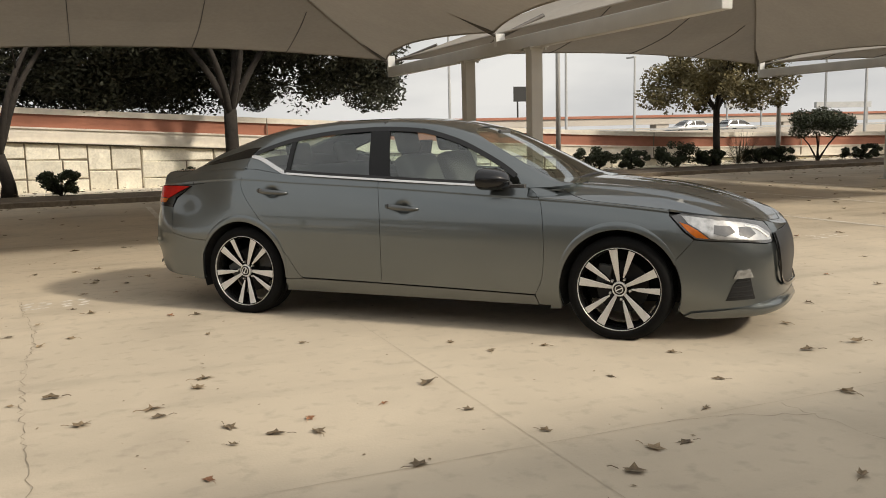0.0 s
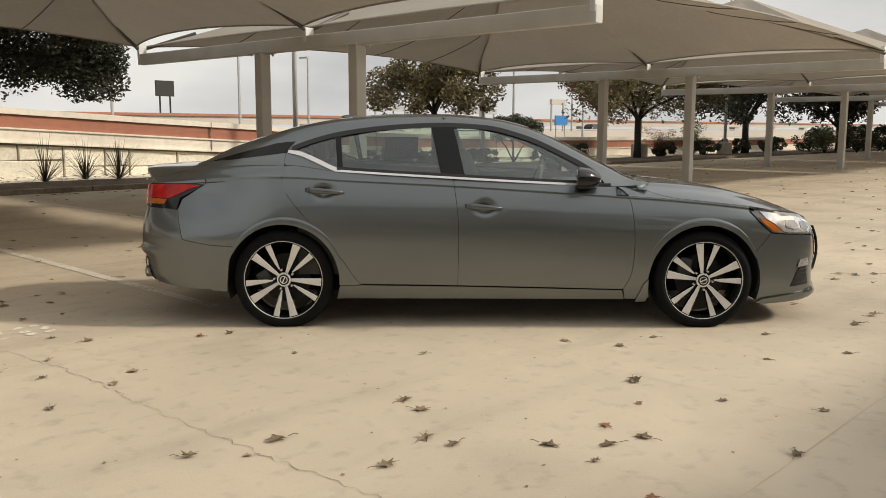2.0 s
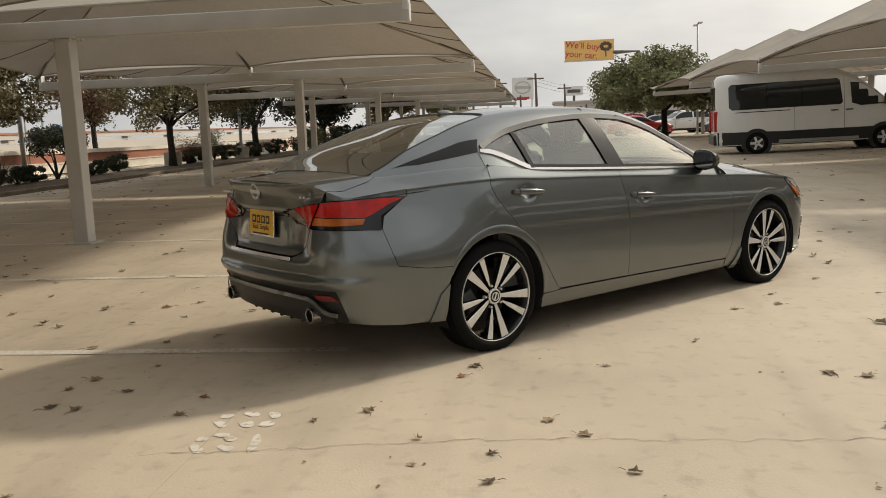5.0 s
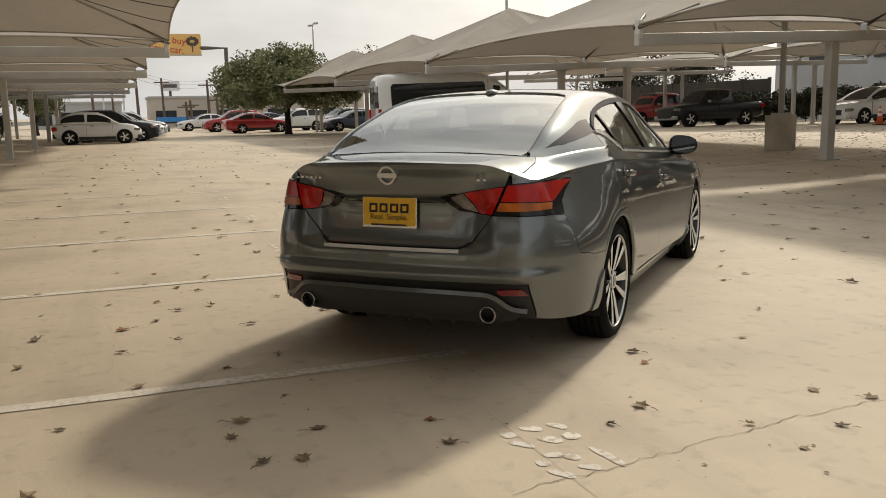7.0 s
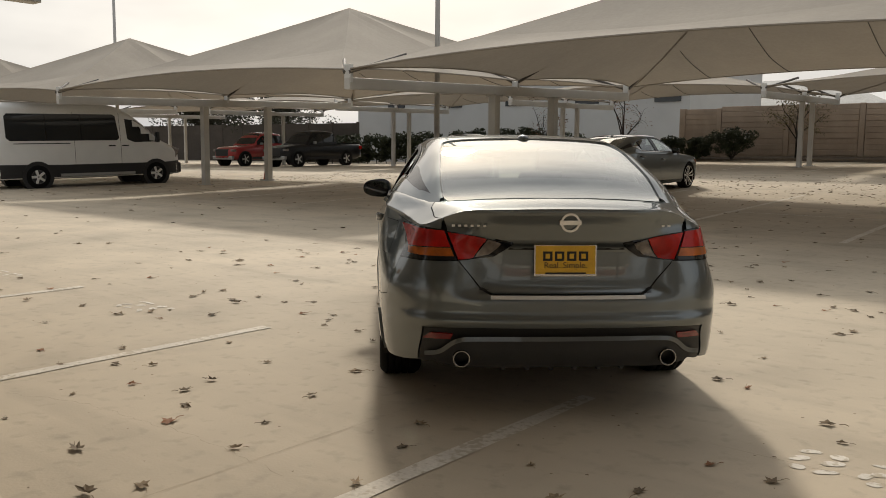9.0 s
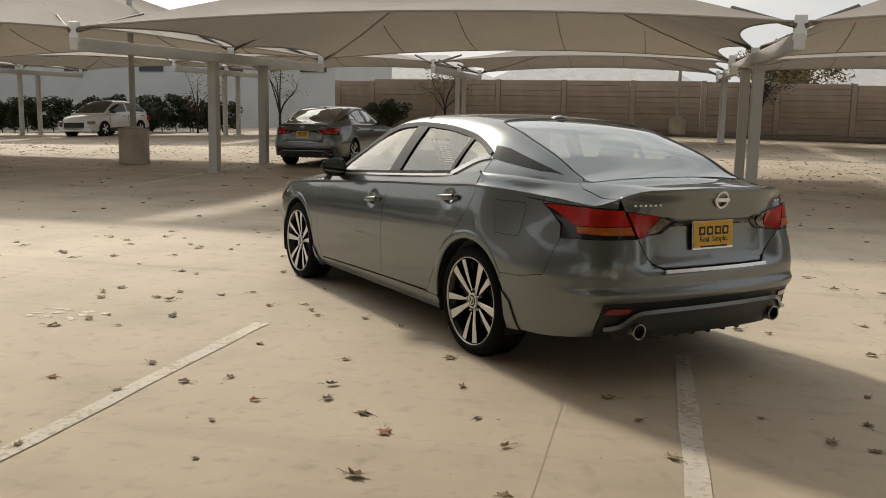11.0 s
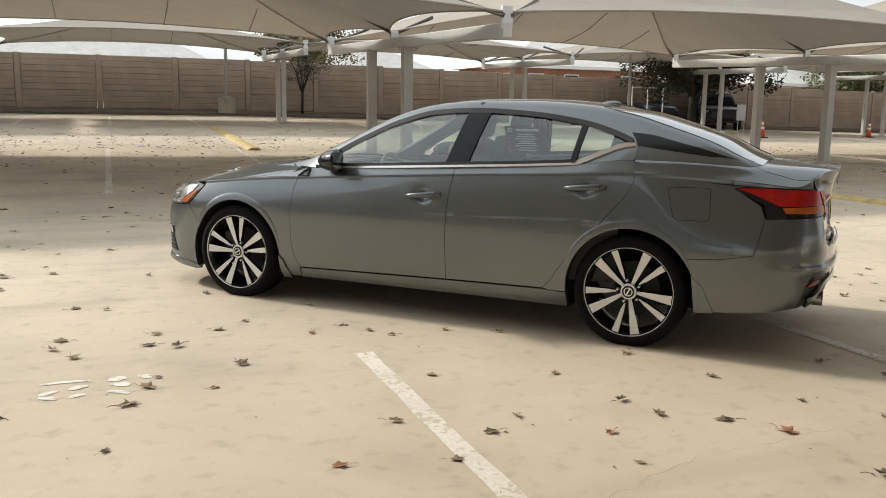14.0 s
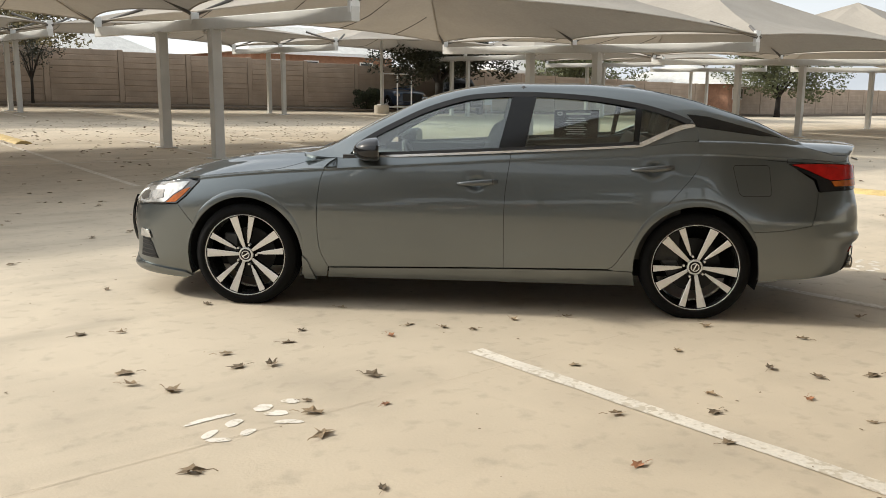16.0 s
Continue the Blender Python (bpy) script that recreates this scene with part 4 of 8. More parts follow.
nose_sec = curve([(0.13, -0.10), (0.17, -0.010), (0.20, 0.006), (0.24, -0.004), (0.35, -0.012), (0.47, -0.003), (0.55, -0.010), (0.64, -0.036), (0.70, -0.072), (0.76, -0.135), (0.80, -0.20)])


HANDLES = ((-1.134, 0.914), (-0.066, 0.812))


def smoothstep(a, b, x):
    t = min(1.0, max(0.0, (x - a) / (b - a)))
    return t * t * (3 - 2 * t)


def body(s, z, off=0.0):
    """The body's flank at the distance s along its outline and the height z (left half)."""
    x, y = float(np.interp(s, PLAN_S, PLAN_X)), float(np.interp(s, PLAN_S, PLAN_Y))
    e = 0.02
    tx = float(np.interp(s + e, PLAN_S, PLAN_X) - np.interp(s - e, PLAN_S, PLAN_X))
    ty = float(np.interp(s + e, PLAN_S, PLAN_Y) - np.interp(s - e, PLAN_S, PLAN_Y))
    n = math.hypot(tx, ty)
    nx, ny = -ty / n, tx / n
    if s <= S_TAIL + 0.03:
        nx, ny = -1, 0
    if s >= S_NOSE - 0.03:
        nx, ny = 1, 0
    if ny < 0:
        nx, ny = (-1 if s < 0 else 1), 0
    zs = shoulder(x)
    zc = min(z, zs - 0.013)                              # short upright step under the shoulder
    d = side_sec(zc if zc < 0.62 else 0.62 + (zc - 0.62) * 0.31 / (zs - 0.62)) - 0.60 * max(0.0, z - zs)
    wr = smoothstep(-2.12, -2.62, s)
    wf = smoothstep(1.86, 2.45, s)
    wl = smoothstep(-2.60, -2.74, s)
    d = d * (1 - wr) * (1 - wf) + wr * ((1 - wl) * corner_sec(z) + wl * tail_sec(z)) + wf * nose_sec(z)
    d -= (0.072 * smoothstep(-1.42, -1.96, s) - 0.040 * smoothstep(-2.06, -2.40, s) - 0.032 * smoothstep(-2.62, -2.86, s)) * smoothstep(0.58, 0.93, z)   # upper tail drawn in
    d += 0.013 * max(0.0, 1 - abs(s + 2.49) / 0.17) * smoothstep(0.44, 0.54, z) * (1 - 0.7 * smoothstep(0.68, 0.80, z)) * smoothstep(1.02, 0.96, z)   # folded corner of the bumper
    for hx, hz in HANDLES:                               # finger hollows behind the door handles
        q = ((x - hx) / 0.068) ** 2 + ((z - hz) / 0.050) ** 2
        if q < 1 and s < 1.5:
            d -= 0.024 * (1 - q) ** 1.5
    d += off
    return Vector((x + nx * d, max(0.0, y + ny * d), z))


_ry = [(-2.10, 0.575), (-2.0, 0.60), (-1.9, 0.606), (-1.55, 0.597), (-1.337, 0.588), (-1.038, 0.578), (-0.697, 0.582), (-0.338, 0.587), (-0.013, 0.587), (0.244, 0.592), (0.504, 0.622), (0.765, 0.672), (0.985, 0.69), (1.1, 0.62)]
_rz = [(-2.10, 1.066), (-2.0, 1.094), (-1.9, 1.140), (-1.81, 1.184), (-1.552, 1.272), (-1.337, 1.336), (-1.038, 1.388), (-0.697, 1.408), (-0.338, 1.408), (-0.013, 1.382), (0.244, 1.322), (0.504, 1.205), (0.765, 1.072), (0.985, 0.978), (1.1, 0.966)]
rail_y, rail_z = curve(_ry), curve(_rz)


def cabin_raw(x, t):
    by, bz, ry, rz = belt_y(x), belt(x), rail_y(x), rail_z(x)
    if t < 0.5:                                          # side leaning in from the belt to the roof rail
        u = t / 0.5
        o = 0.016 * 4 * u * (1 - u) * smoothstep(0.0, 0.2, rz - bz)
        return by + (ry - by) * u + o, bz + (rz - bz) * u
    u = (t - 0.5) / 0.5                                  # crowned top
    return ry * (1 - u), rz + (roof_z(x) - rz) * (1 - (1 - u) ** 2.2)


def cabin(x, t, off=0.0):
    """The greenhouse: x along the car, t from 0 at the belt over 0.5 on the roof rail to 1 on the centre line."""
    t = min(1.0, max(0.0, t))
    hw = min(0.055, t, 1 - t)
    y = z = 0.0
    for k in (-1, -0.67, -0.33, 0, 0.33, 0.67, 1):
        a, b = cabin_raw(x, t + k * hw)
        y += a / 7
        z += b / 7
    w = smoothstep(0.38, 0.62, t)
    return Vector((x, max(0.0, y + off * (1 - w)) if t < 1 else 0.0, z + off * (w + 0.25 * (1 - w))))


def cabin_t(x, z):
    """The t at which the side of the greenhouse reaches the height z."""
    a, b = 0.0, 0.62
    for _ in range(18):
        m = (a + b) / 2
        a, b = (m, b) if cabin(x, m).z < z else (a, m)
    return a


def deck(x, y, off=0.0):
    """Hood and rear deck as a height over the plan."""
    c, e = (hood_z(x), shoulder(x) + 0.004) if x > 0 else (deck_z(x), shoulder(x) + 0.002)
    w = (0.881 if x > 0 else 0.8755) if -1.42 < x < 1.5 else curve([(-2.6, 0.63), (-2.46, 0.655), (-2.36, 0.688), (-2.3, 0.692), (-2.2, 0.724), (-2.1, 0.746), (-2.0, 0.766), (-1.85, 0.791), (-1.7, 0.828), (-1.5, 0.8695), (-1.42, 0.8755)])(x) if x < 0 else curve([(1.5, 0.878), (1.8, 0.856), (2.05, 0.787), (2.2, 0.68), (2.36, 0.5)])(x)
    u = min(1.0, abs(y) / w)
    if x < 0:                                            # nearly flat lid, breaking over into the haunch
        k = 0.5 + 0.55 * smoothstep(-2.35, -1.5, x)
        z1, z2, h = c + 0.06 * smoothstep(-1.75, -1.42, x) - 0.036 * (abs(y) / 0.75) ** 2, e + k * (w - abs(y)), 0.009
        m = min(z1, z2)
        return Vector((x, y, m - h * math.log(math.exp((m - z1) / h) + math.exp((m - z2) / h)) + off))
    z = c - (c - e) * u ** 2.3
    if x > 0:                                            # raised line along the hood
        z += 0.012 * math.exp(-((abs(y) - 0.50 - 0.08 * (1.2 - x)) / 0.05) ** 2) * smoothstep(2.2, 1.8, x)
    return Vector((x, y, z + off))


def clip_grid(poly, step):
    """A flat polygon cut into a grid of the given step."""
    bm = bmesh.new()
    vs = []
    for p in poly:
        if not vs or (Vector((p[0], p[1], 0)) - vs[-1].co).length > 1e-5:
            vs.append(bm.verts.new((p[0], p[1], 0)))
    if (vs[0].co - vs[-1].co).length < 1e-5:
        bm.verts.remove(vs.pop())
    bm.faces.new(vs)
    for axis in (0, 1):
        lo, hi = min(v.co[axis] for v in bm.verts), max(v.co[axis] for v in bm.verts)
        st = step[axis]
        cuts = [c for c in st if lo < c < hi] if isinstance(st, list) else [k * st for k in range(int(math.floor(lo / st)) + 1, int(math.ceil(hi / st)))]
        for c in cuts:
            co, no = [0, 0, 0], [0, 0, 0]
            co[axis], no[axis] = c, 1
            bmesh.ops.bisect_plane(bm, geom=bm.verts[:] + bm.edges[:] + bm.faces[:], dist=1e-5, plane_co=co, plane_no=no)
    bmesh.ops.triangulate(bm, faces=[f for f in bm.faces if len(f.verts) > 4])
    return bm


def panel(name, poly, lift, material, parent, step=(0.05, 0.05), flange=0.014, sides=(1, -1), join=False, label="", ref=(0, 0, 0.55), smooth=True):
    """A pressed panel: the outline poly lifted onto a surface, its edges turned in. One mesh a side, or one across the middle."""
    made = []
    for sd in ((1,) if join else sides):
        bm = clip_grid(poly, step)
        for v in bm.verts:
            v.co = lift(v.co.x, v.co.y)
        if join:
            dup = bmesh.ops.duplicate(bm, geom=bm.verts[:] + bm.edges[:] + bm.faces[:])["geom"]
            for v in dup:
                if isinstance(v, bmesh.types.BMVert):
                    v.co.y = -v.co.y
            bmesh.ops.reverse_faces(bm, faces=[f for f in dup if isinstance(f, bmesh.types.BMFace)])
            bmesh.ops.remove_doubles(bm, verts=bm.verts[:], dist=0.0008)
        elif sd < 0:
            for v in bm.verts:
                v.co.y = -v.co.y
        bmesh.ops.recalc_face_normals(bm, faces=bm.faces[:])
        bm.normal_update()
        R = Vector(ref)
        if sum((f.calc_center_median() - R).dot(f.normal) * f.calc_area() for f in bm.faces) < 0:
            bmesh.ops.reverse_faces(bm, faces=bm.faces[:])
        bm.normal_update()
        if flange:
            rim = [e for e in bm.edges if len(e.link_faces) == 1]
            inward = {v: -v.normal.copy() for e in rim for v in e.verts}
            where = {tuple(round(c, 5) for c in v.co): n for v, n in inward.items()}
            for e in rim:
                e.smooth = False
            ext = bmesh.ops.extrude_edge_only(bm, edges=rim)["geom"]
            for v in ext:
                if isinstance(v, bmesh.types.BMVert):
                    v.co += where.get(tuple(round(c, 5) for c in v.co), Vector((0, 0, -1))) * flange
        made.append(part(name, bm, material, parent, label, smooth=smooth))
    return made


SIDE_CUTS = [-0.024 * k for k in range(34, 1, -1)] + [-0.030, -0.020, -0.0138, -0.0122, -0.007, -0.0008, 0.0008, 0.012, 0.024, 0.036, 0.05, 0.07, 0.09]


def flank(name, poly, material, parent, off=0.0, lap=0.0, **more):
    """A side panel gridded along the shoulder line. lap: how far its upper edge reaches on under the panel above."""
    zs = lambda s: shoulder(float(np.interp(s, PLAN_S, PLAN_X)))
    q = [(s, z - zs(s)) for s, z in poly]
    q = [(s, w + lap if -0.006 < w < 0.003 else w) for s, w in q]
    return panel(name, q, lambda s, w: body(s, w + zs(s), off), material, parent, step=(0.028, SIDE_CUTS), **more)


def arch_flare(parent, xc, a0, a1):
    """The pressed lip round a wheel arch: proud at the opening, running out into the flank, tapering to its ends."""
    for sd in (1, -1):
        bm = bmesh.new()
        rows = []
        n = 44
        for i in range(n + 1):
            u = i / n
            a = radians(a0 + (a1 - a0) * u)
            w = 0.012 + 0.040 * math.sin(math.pi * min(1.0, max(0.0, u))) ** 0.7
            row = []
            for v, o in ((-0.03, -0.02), (0.0, 0.0008), (0.06, 0.0012), (0.5, 0.0016), (0.92, 0.0018), (1.0, -0.0012)):
                r = ARCH_R - 0.002 + w * v if v >= 0 else ARCH_R - 0.002
                p = body(xc + r * math.cos(a), HUB_Z + r * math.sin(a), o * (0.35 + 0.65 * math.sin(math.pi * u) ** 0.5))
                row.append(bm.verts.new((p.x, p.y * sd, p.z)))
            rows.append(row)
        grid_faces(bm, rows)
        bmesh.ops.recalc_face_normals(bm, faces=bm.faces[:])
        bm.normal_update()
        if sum(f.normal.y * sd for f in bm.faces) < 0:
            bmesh.ops.reverse_faces(bm, faces=bm.faces[:])
        part("arch_lip", bm, M_CARPAINT, parent, smooth=True)


def ribbon(name, pts, widths, up, material, parent, thick=0.006, label=""):
    """A flat strip along pts, its width measured along the direction up(p)."""
    bm = bmesh.new()
    P = [Vector(p) for p in pts]
    rows = []
    for i, p in enumerate(P):
        w = widths[i] if isinstance(widths, (list, tuple)) else widths
        d = (P[min(i + 1, len(P) - 1)] - P[max(i - 1, 0)]).normalized()
        o = Vector(up).normalized()
        a = d.cross(o).normalized()
        rows.append([bm.verts.new(p + a * w / 2), bm.verts.new(p + a * w / 2 + o * thick), bm.verts.new(p - a * w / 2 + o * thick), bm.verts.new(p - a * w / 2)])
    grid_faces(bm, rows, closed=True)
    bm.faces.new(rows[0])
    bm.faces.new(rows[-1][::-1])
    bmesh.ops.recalc_face_normals(bm, faces=bm.faces[:])
    return part(name, bm, material, parent, label)


def lathe(prof, n=48):
    """A surface of revolution about the y axis from (radius, y) pairs."""
    bm = bmesh.new()
    rows = [[bm.verts.new((r * math.cos(2 * math.pi * k / n), y, r * math.sin(2 * math.pi * k / n))) for k in range(n)] for r, y in prof]
    grid_faces(bm, rows, closed=True)
    bmesh.ops.recalc_face_normals(bm, faces=bm.faces[:])
    return bm


M_GRIP = mat("grip_paint", (0.09, 0.097, 0.10), 0.28, metal=0.6, var=0.02, coat=1.0)
M_CUP = mat("handle_hollow", (0.018, 0.018, 0.018), 0.5, var=0.1)
M_RIM = mat("machined_alloy", (0.74, 0.73, 0.71), 0.34, metal=0.45, var=0.03, scale=20)
M_DISC = mat("dark_steel", (0.018, 0.018, 0.018), 0.5, metal=0.5, var=0.1, scale=12)
M_RIMBLACK = mat("black_alloy", (0.012, 0.012, 0.012), 0.25, var=0.05, scale=20)
M_CHROME = mat("bright_chrome", (0.84, 0.84, 0.83), 0.22, metal=0.55, var=0.02, scale=10)
M_MIRROR = mat("mirror_silver", (0.24, 0.245, 0.25), 0.03, metal=1.0, var=0.0, fine=0.0)
M_BRIGHT = mat("satin_bright_trim", (0.76, 0.75, 0.73), 0.24, metal=0.75, var=0.02, scale=10)
M_DARKCHROME = mat("tarnished_chrome", (0.35, 0.34, 0.32), 0.25, metal=0.9, var=0.1, scale=15)
M_PILLAR = mat("gloss_black_film", (0.006, 0.006, 0.006), 0.18, var=0.03, spec=0.3)
M_DIFF = mat("charcoal_plastic", (0.028, 0.028, 0.028), 0.5, var=0.1, scale=12)
M_GLOSSBLACK = mat("gloss_black", (0.006, 0.006, 0.007), 0.10, var=0.02, scale=10, spec=0.35, coat=0.2)
M_UNDER = mat("underbody", (0.01, 0.01, 0.01), 0.9, var=0.1, scale=8)
M_LAMPRED = mat("red_lens", (0.40, 0.009, 0.006), 0.16, var=0.30, scale=14, coat=0.15, spec=0.3)
M_LAMPAMBER = mat("amber_lens", (0.40, 0.105, 0.015), 0.15, var=0.30, scale=16, coat=0.15, spec=0.3)
M_LAMPCLEAR = mat("clear_lens", (0.20, 0.17, 0.15), 0.12, var=0.35, scale=34, coat=0.6)
M_HEADCLEAR = mat("silver_lamp_reflector", (0.46, 0.46, 0.45), 0.15, metal=0.6, var=0.35, scale=22, coat=1.0)
M_LAMPDARK = mat("smoked_lamp_bezel", (0.10, 0.10, 0.10), 0.12, metal=0.4, var=0.2, scale=20, coat=1.0)
M_REFLECT = mat("dark_red_reflector", (0.20, 0.012, 0.012), 0.2, var=0.1, scale=40, coat=1.0)
M_PLATE = mat("yellow_plate", (0.72, 0.42, 0.03), 0.4, var=0.06, scale=20)
M_INK = mat("black_print", (0.012, 0.011, 0.01), 0.5, var=0.05)
M_NOTICE = mat("charcoal_paper", (0.006, 0.006, 0.006), 0.9, var=0.05, spec=0.1)
M_PAPER = mat("white_print", (0.75, 0.75, 0.73), 0.6, var=0.05)
M_SEAT = mat("grey_cloth", (0.06, 0.058, 0.055), 0.85, var=0.1, scale=20)
M_LINING = mat("pale_headlining", (0.32, 0.30, 0.27), 0.9, var=0.05, scale=10)
M_TRIMGREY = mat("grey_plastic", (0.07, 0.07, 0.068), 0.5, var=0.06, scale=12)
M_GLASS = glass("tinted_glass", (0.80, 0.87, 0.82), opacity=0.13)
M_GLASSSIDE = glass("side_glass", (0.78, 0.88, 0.84), opacity=0.13)
M_GLASSDARK = glass("privacy_glass", (0.58, 0.64, 0.61), opacity=0.24)


def wheel(parent, x, y, out, turn, tyre_r=TYRE_R, rim_r=0.260, w=0.235, spokes=10):
    """A tyre on a ten-spoke machined alloy rim; out is the side that shows."""
    R, h = tyre_r, w / 2
    wh = new("wheel")
    wh.parent = parent
    wh.matrix_basis = Matrix.Translation((x, y, HUB_Z if tyre_r == TYRE_R else tyre_r)) @ Matrix.Rotation(0 if out > 0 else math.pi, 4, "Z") @ Matrix.Rotation(radians(turn), 4, "Y")
    tread = [(rim_r, -h + 0.02), (rim_r + 0.012, -h), (rim_r + 0.03, -h - 0.004), (R - 0.02, -h + 0.008), (R - 0.004, -h + 0.028)]
    for k in range(4):
        a = -h + 0.04 + k * (w - 0.08) / 4
        b = a + (w - 0.08) / 4
        tread += [(R, a), (R, b - 0.010), (R - 0.008, b - 0.009), (R - 0.008, b - 0.001)]
    tread += [(R, h - 0.038), (R - 0.004, h - 0.028), (R - 0.02, h - 0.008), (rim_r + 0.03, h + 0.004), (rim_r + 0.012, h), (rim_r, h - 0.02)]
    bm = lathe(tread, 72)
    ca, sa = math.cos(radians(turn)), math.sin(radians(turn))
    for v in bm.verts:                                   # the tyre stands flat on the ground
        zz, xx = v.co.z * ca - v.co.x * sa, v.co.x * ca + v.co.z * sa
        if zz < -HUB_Z + 0.0006:
            zz = -HUB_Z + 0.0006
            v.co.x, v.co.z = xx * ca - zz * sa, zz * ca + xx * sa
    part("tyre", bm, M_TYRE, wh, smooth=True)
    rim = part("rim", lathe([(rim_r + 0.006, -h + 0.02), (rim_r - 0.02, -h + 0.03), (rim_r - 0.03, 0.0), (rim_r - 0.012, h - 0.03), (rim_r + 0.002, h - 0.012), (rim_r + 0.009, h - 0.004), (rim_r + 0.009, h - 0.018)], 56), M_RIMBLACK, wh, "gloss black rim", smooth=True)
    part("rim_edge", lathe([(rim_r - 0.001, h - 0.014), (rim_r - 0.0005, h - 0.004), (rim_r + 0.0018, h - 0.0030), (rim_r + 0.003, h - 0.010)], 72), M_RIM, rim, "thin bright machined edge", smooth=True)
    part("brake_disc", lathe([(0.06, 0.0), (0.165, 0.0), (0.165, -0.02), (0.06, -0.02)], 40), M_DISC, wh, "dark grey steel brake disc")
    bm = bmesh.new()
    box(bm, (0.12, 0.01, 0.06), (0.09, 0.05, 0.13))
    bevel(bm, 0.012)
    part("brake_caliper", bm, M_TRIMGREY, wh)
    for k in range(spokes):
        a = radians(72 * (k // 2) + (0 if k % 2 else 27))
        c, s = math.cos(a), math.sin(a)
        bm = bmesh.new()
        if k % 2:
            prof = [(0.045, 0.0095, h - 0.034), (0.10, 0.0145, h - 0.026), (0.18, 0.0215, h - 0.018), (rim_r - 0.008, 0.0275, h - 0.012)]
        else:
            prof = [(0.075, 0.0045, h - 0.032), (0.105, 0.0085, h - 0.027), (0.118, 0.0115, h - 0.025), (0.18, 0.0155, h - 0.018), (rim_r - 0.008, 0.0205, h - 0.012)]
        rows = []
        for r, hw, yy in prof:
            q = [(r, -hw, yy - 0.035), (r, -hw, yy - 0.003), (r, -hw + 0.003, yy), (r, hw - 0.003, yy), (r, hw, yy - 0.003), (r, hw, yy - 0.035)]
            rows.append([bm.verts.new((c * p[0] - s * p[1], p[2], s * p[0] + c * p[1])) for p in q])
        grid_faces(bm, rows)
        bmesh.ops.recalc_face_normals(bm, faces=bm.faces[:])
        bm.normal_update()
        for f in bm.faces:
            f.material_index = 1 if abs(f.normal.y) < 0.6 else 0
        part("spoke", bm, [M_RIM, M_RIMBLACK], rim, "bright machined spoke face")
    cap = part("centre_cap", lathe([(0.048, h - 0.05), (0.048, h - 0.027), (0.042, h - 0.022), (0.001, h - 0.020)], 28), M_RIMBLACK, wh, smooth=True)
    part("hub_ring", lathe([(0.036, h - 0.026), (0.037, h - 0.0205), (0.045, h - 0.0205), (0.049, h - 0.032)], 30), M_RIM, rim, "bright machined hub ring", smooth=True)
    part("badge", lathe([(0.026, h - 0.022), (0.026, h - 0.0165), (0.021, h - 0.0165), (0.021, h - 0.022)], 24), M_CHROME, cap, "plain chrome ring badge")
    bm = bmesh.new()
    box(bm, (0, h - 0.0185, 0), (0.046, 0.005, 0.007), Matrix.Rotation(radians(35), 4, "Y"))
    part("badge_bar", bm, M_CHROME, cap)
    for k in range(5):
        a = 2 * math.pi * (k + 0.5) / 5
        bm = lathe([(0.001, h - 0.026), (0.007, h - 0.026), (0.009, h - 0.05)], 8)
        bmesh.ops.transform(bm, matrix=Matrix.Translation((0.066 * math.cos(a), 0, 0.066 * math.sin(a))), verts=bm.verts[:])
        part("lug_nut", bm, M_CHROME, wh)
    return wh


def arc_pts(xc, a0, a1, n=20, r=ARCH_R):
    return [(xc + r * math.cos(radians(a0 + (a1 - a0) * k / n)), HUB_Z + r * math.sin(radians(a0 + (a1 - a0) * k / n))) for k in range(n + 1)]


def inset(poly, g):
    """The closed outline poly drawn in by g."""
    P = [Vector((p[0], p[1])) for p in poly]
    if (P[0] - P[-1]).length < 1e-6:
        P.pop()
    area = sum(P[i].x * P[(i + 1) % len(P)].y - P[(i + 1) % len(P)].x * P[i].y for i in range(len(P)))
    sg = 1 if area > 0 else -1
    out = []
    for i, p in enumerate(P):
        a, b = (p - P[i - 1]), (P[(i + 1) % len(P)] - p)
        if a.length < 1e-7 or b.length < 1e-7:
            continue
        na, nb = Vector((-a.y, a.x)).normalized() * sg, Vector((-b.y, b.x)).normalized() * sg
        m = na + nb
        if m.length < 0.3:
            out.append(p)
            continue
        m.normalize()
        out.append(p + m * g / max(0.5, m.dot(na)))
    return [(p.x, p.y) for p in out]


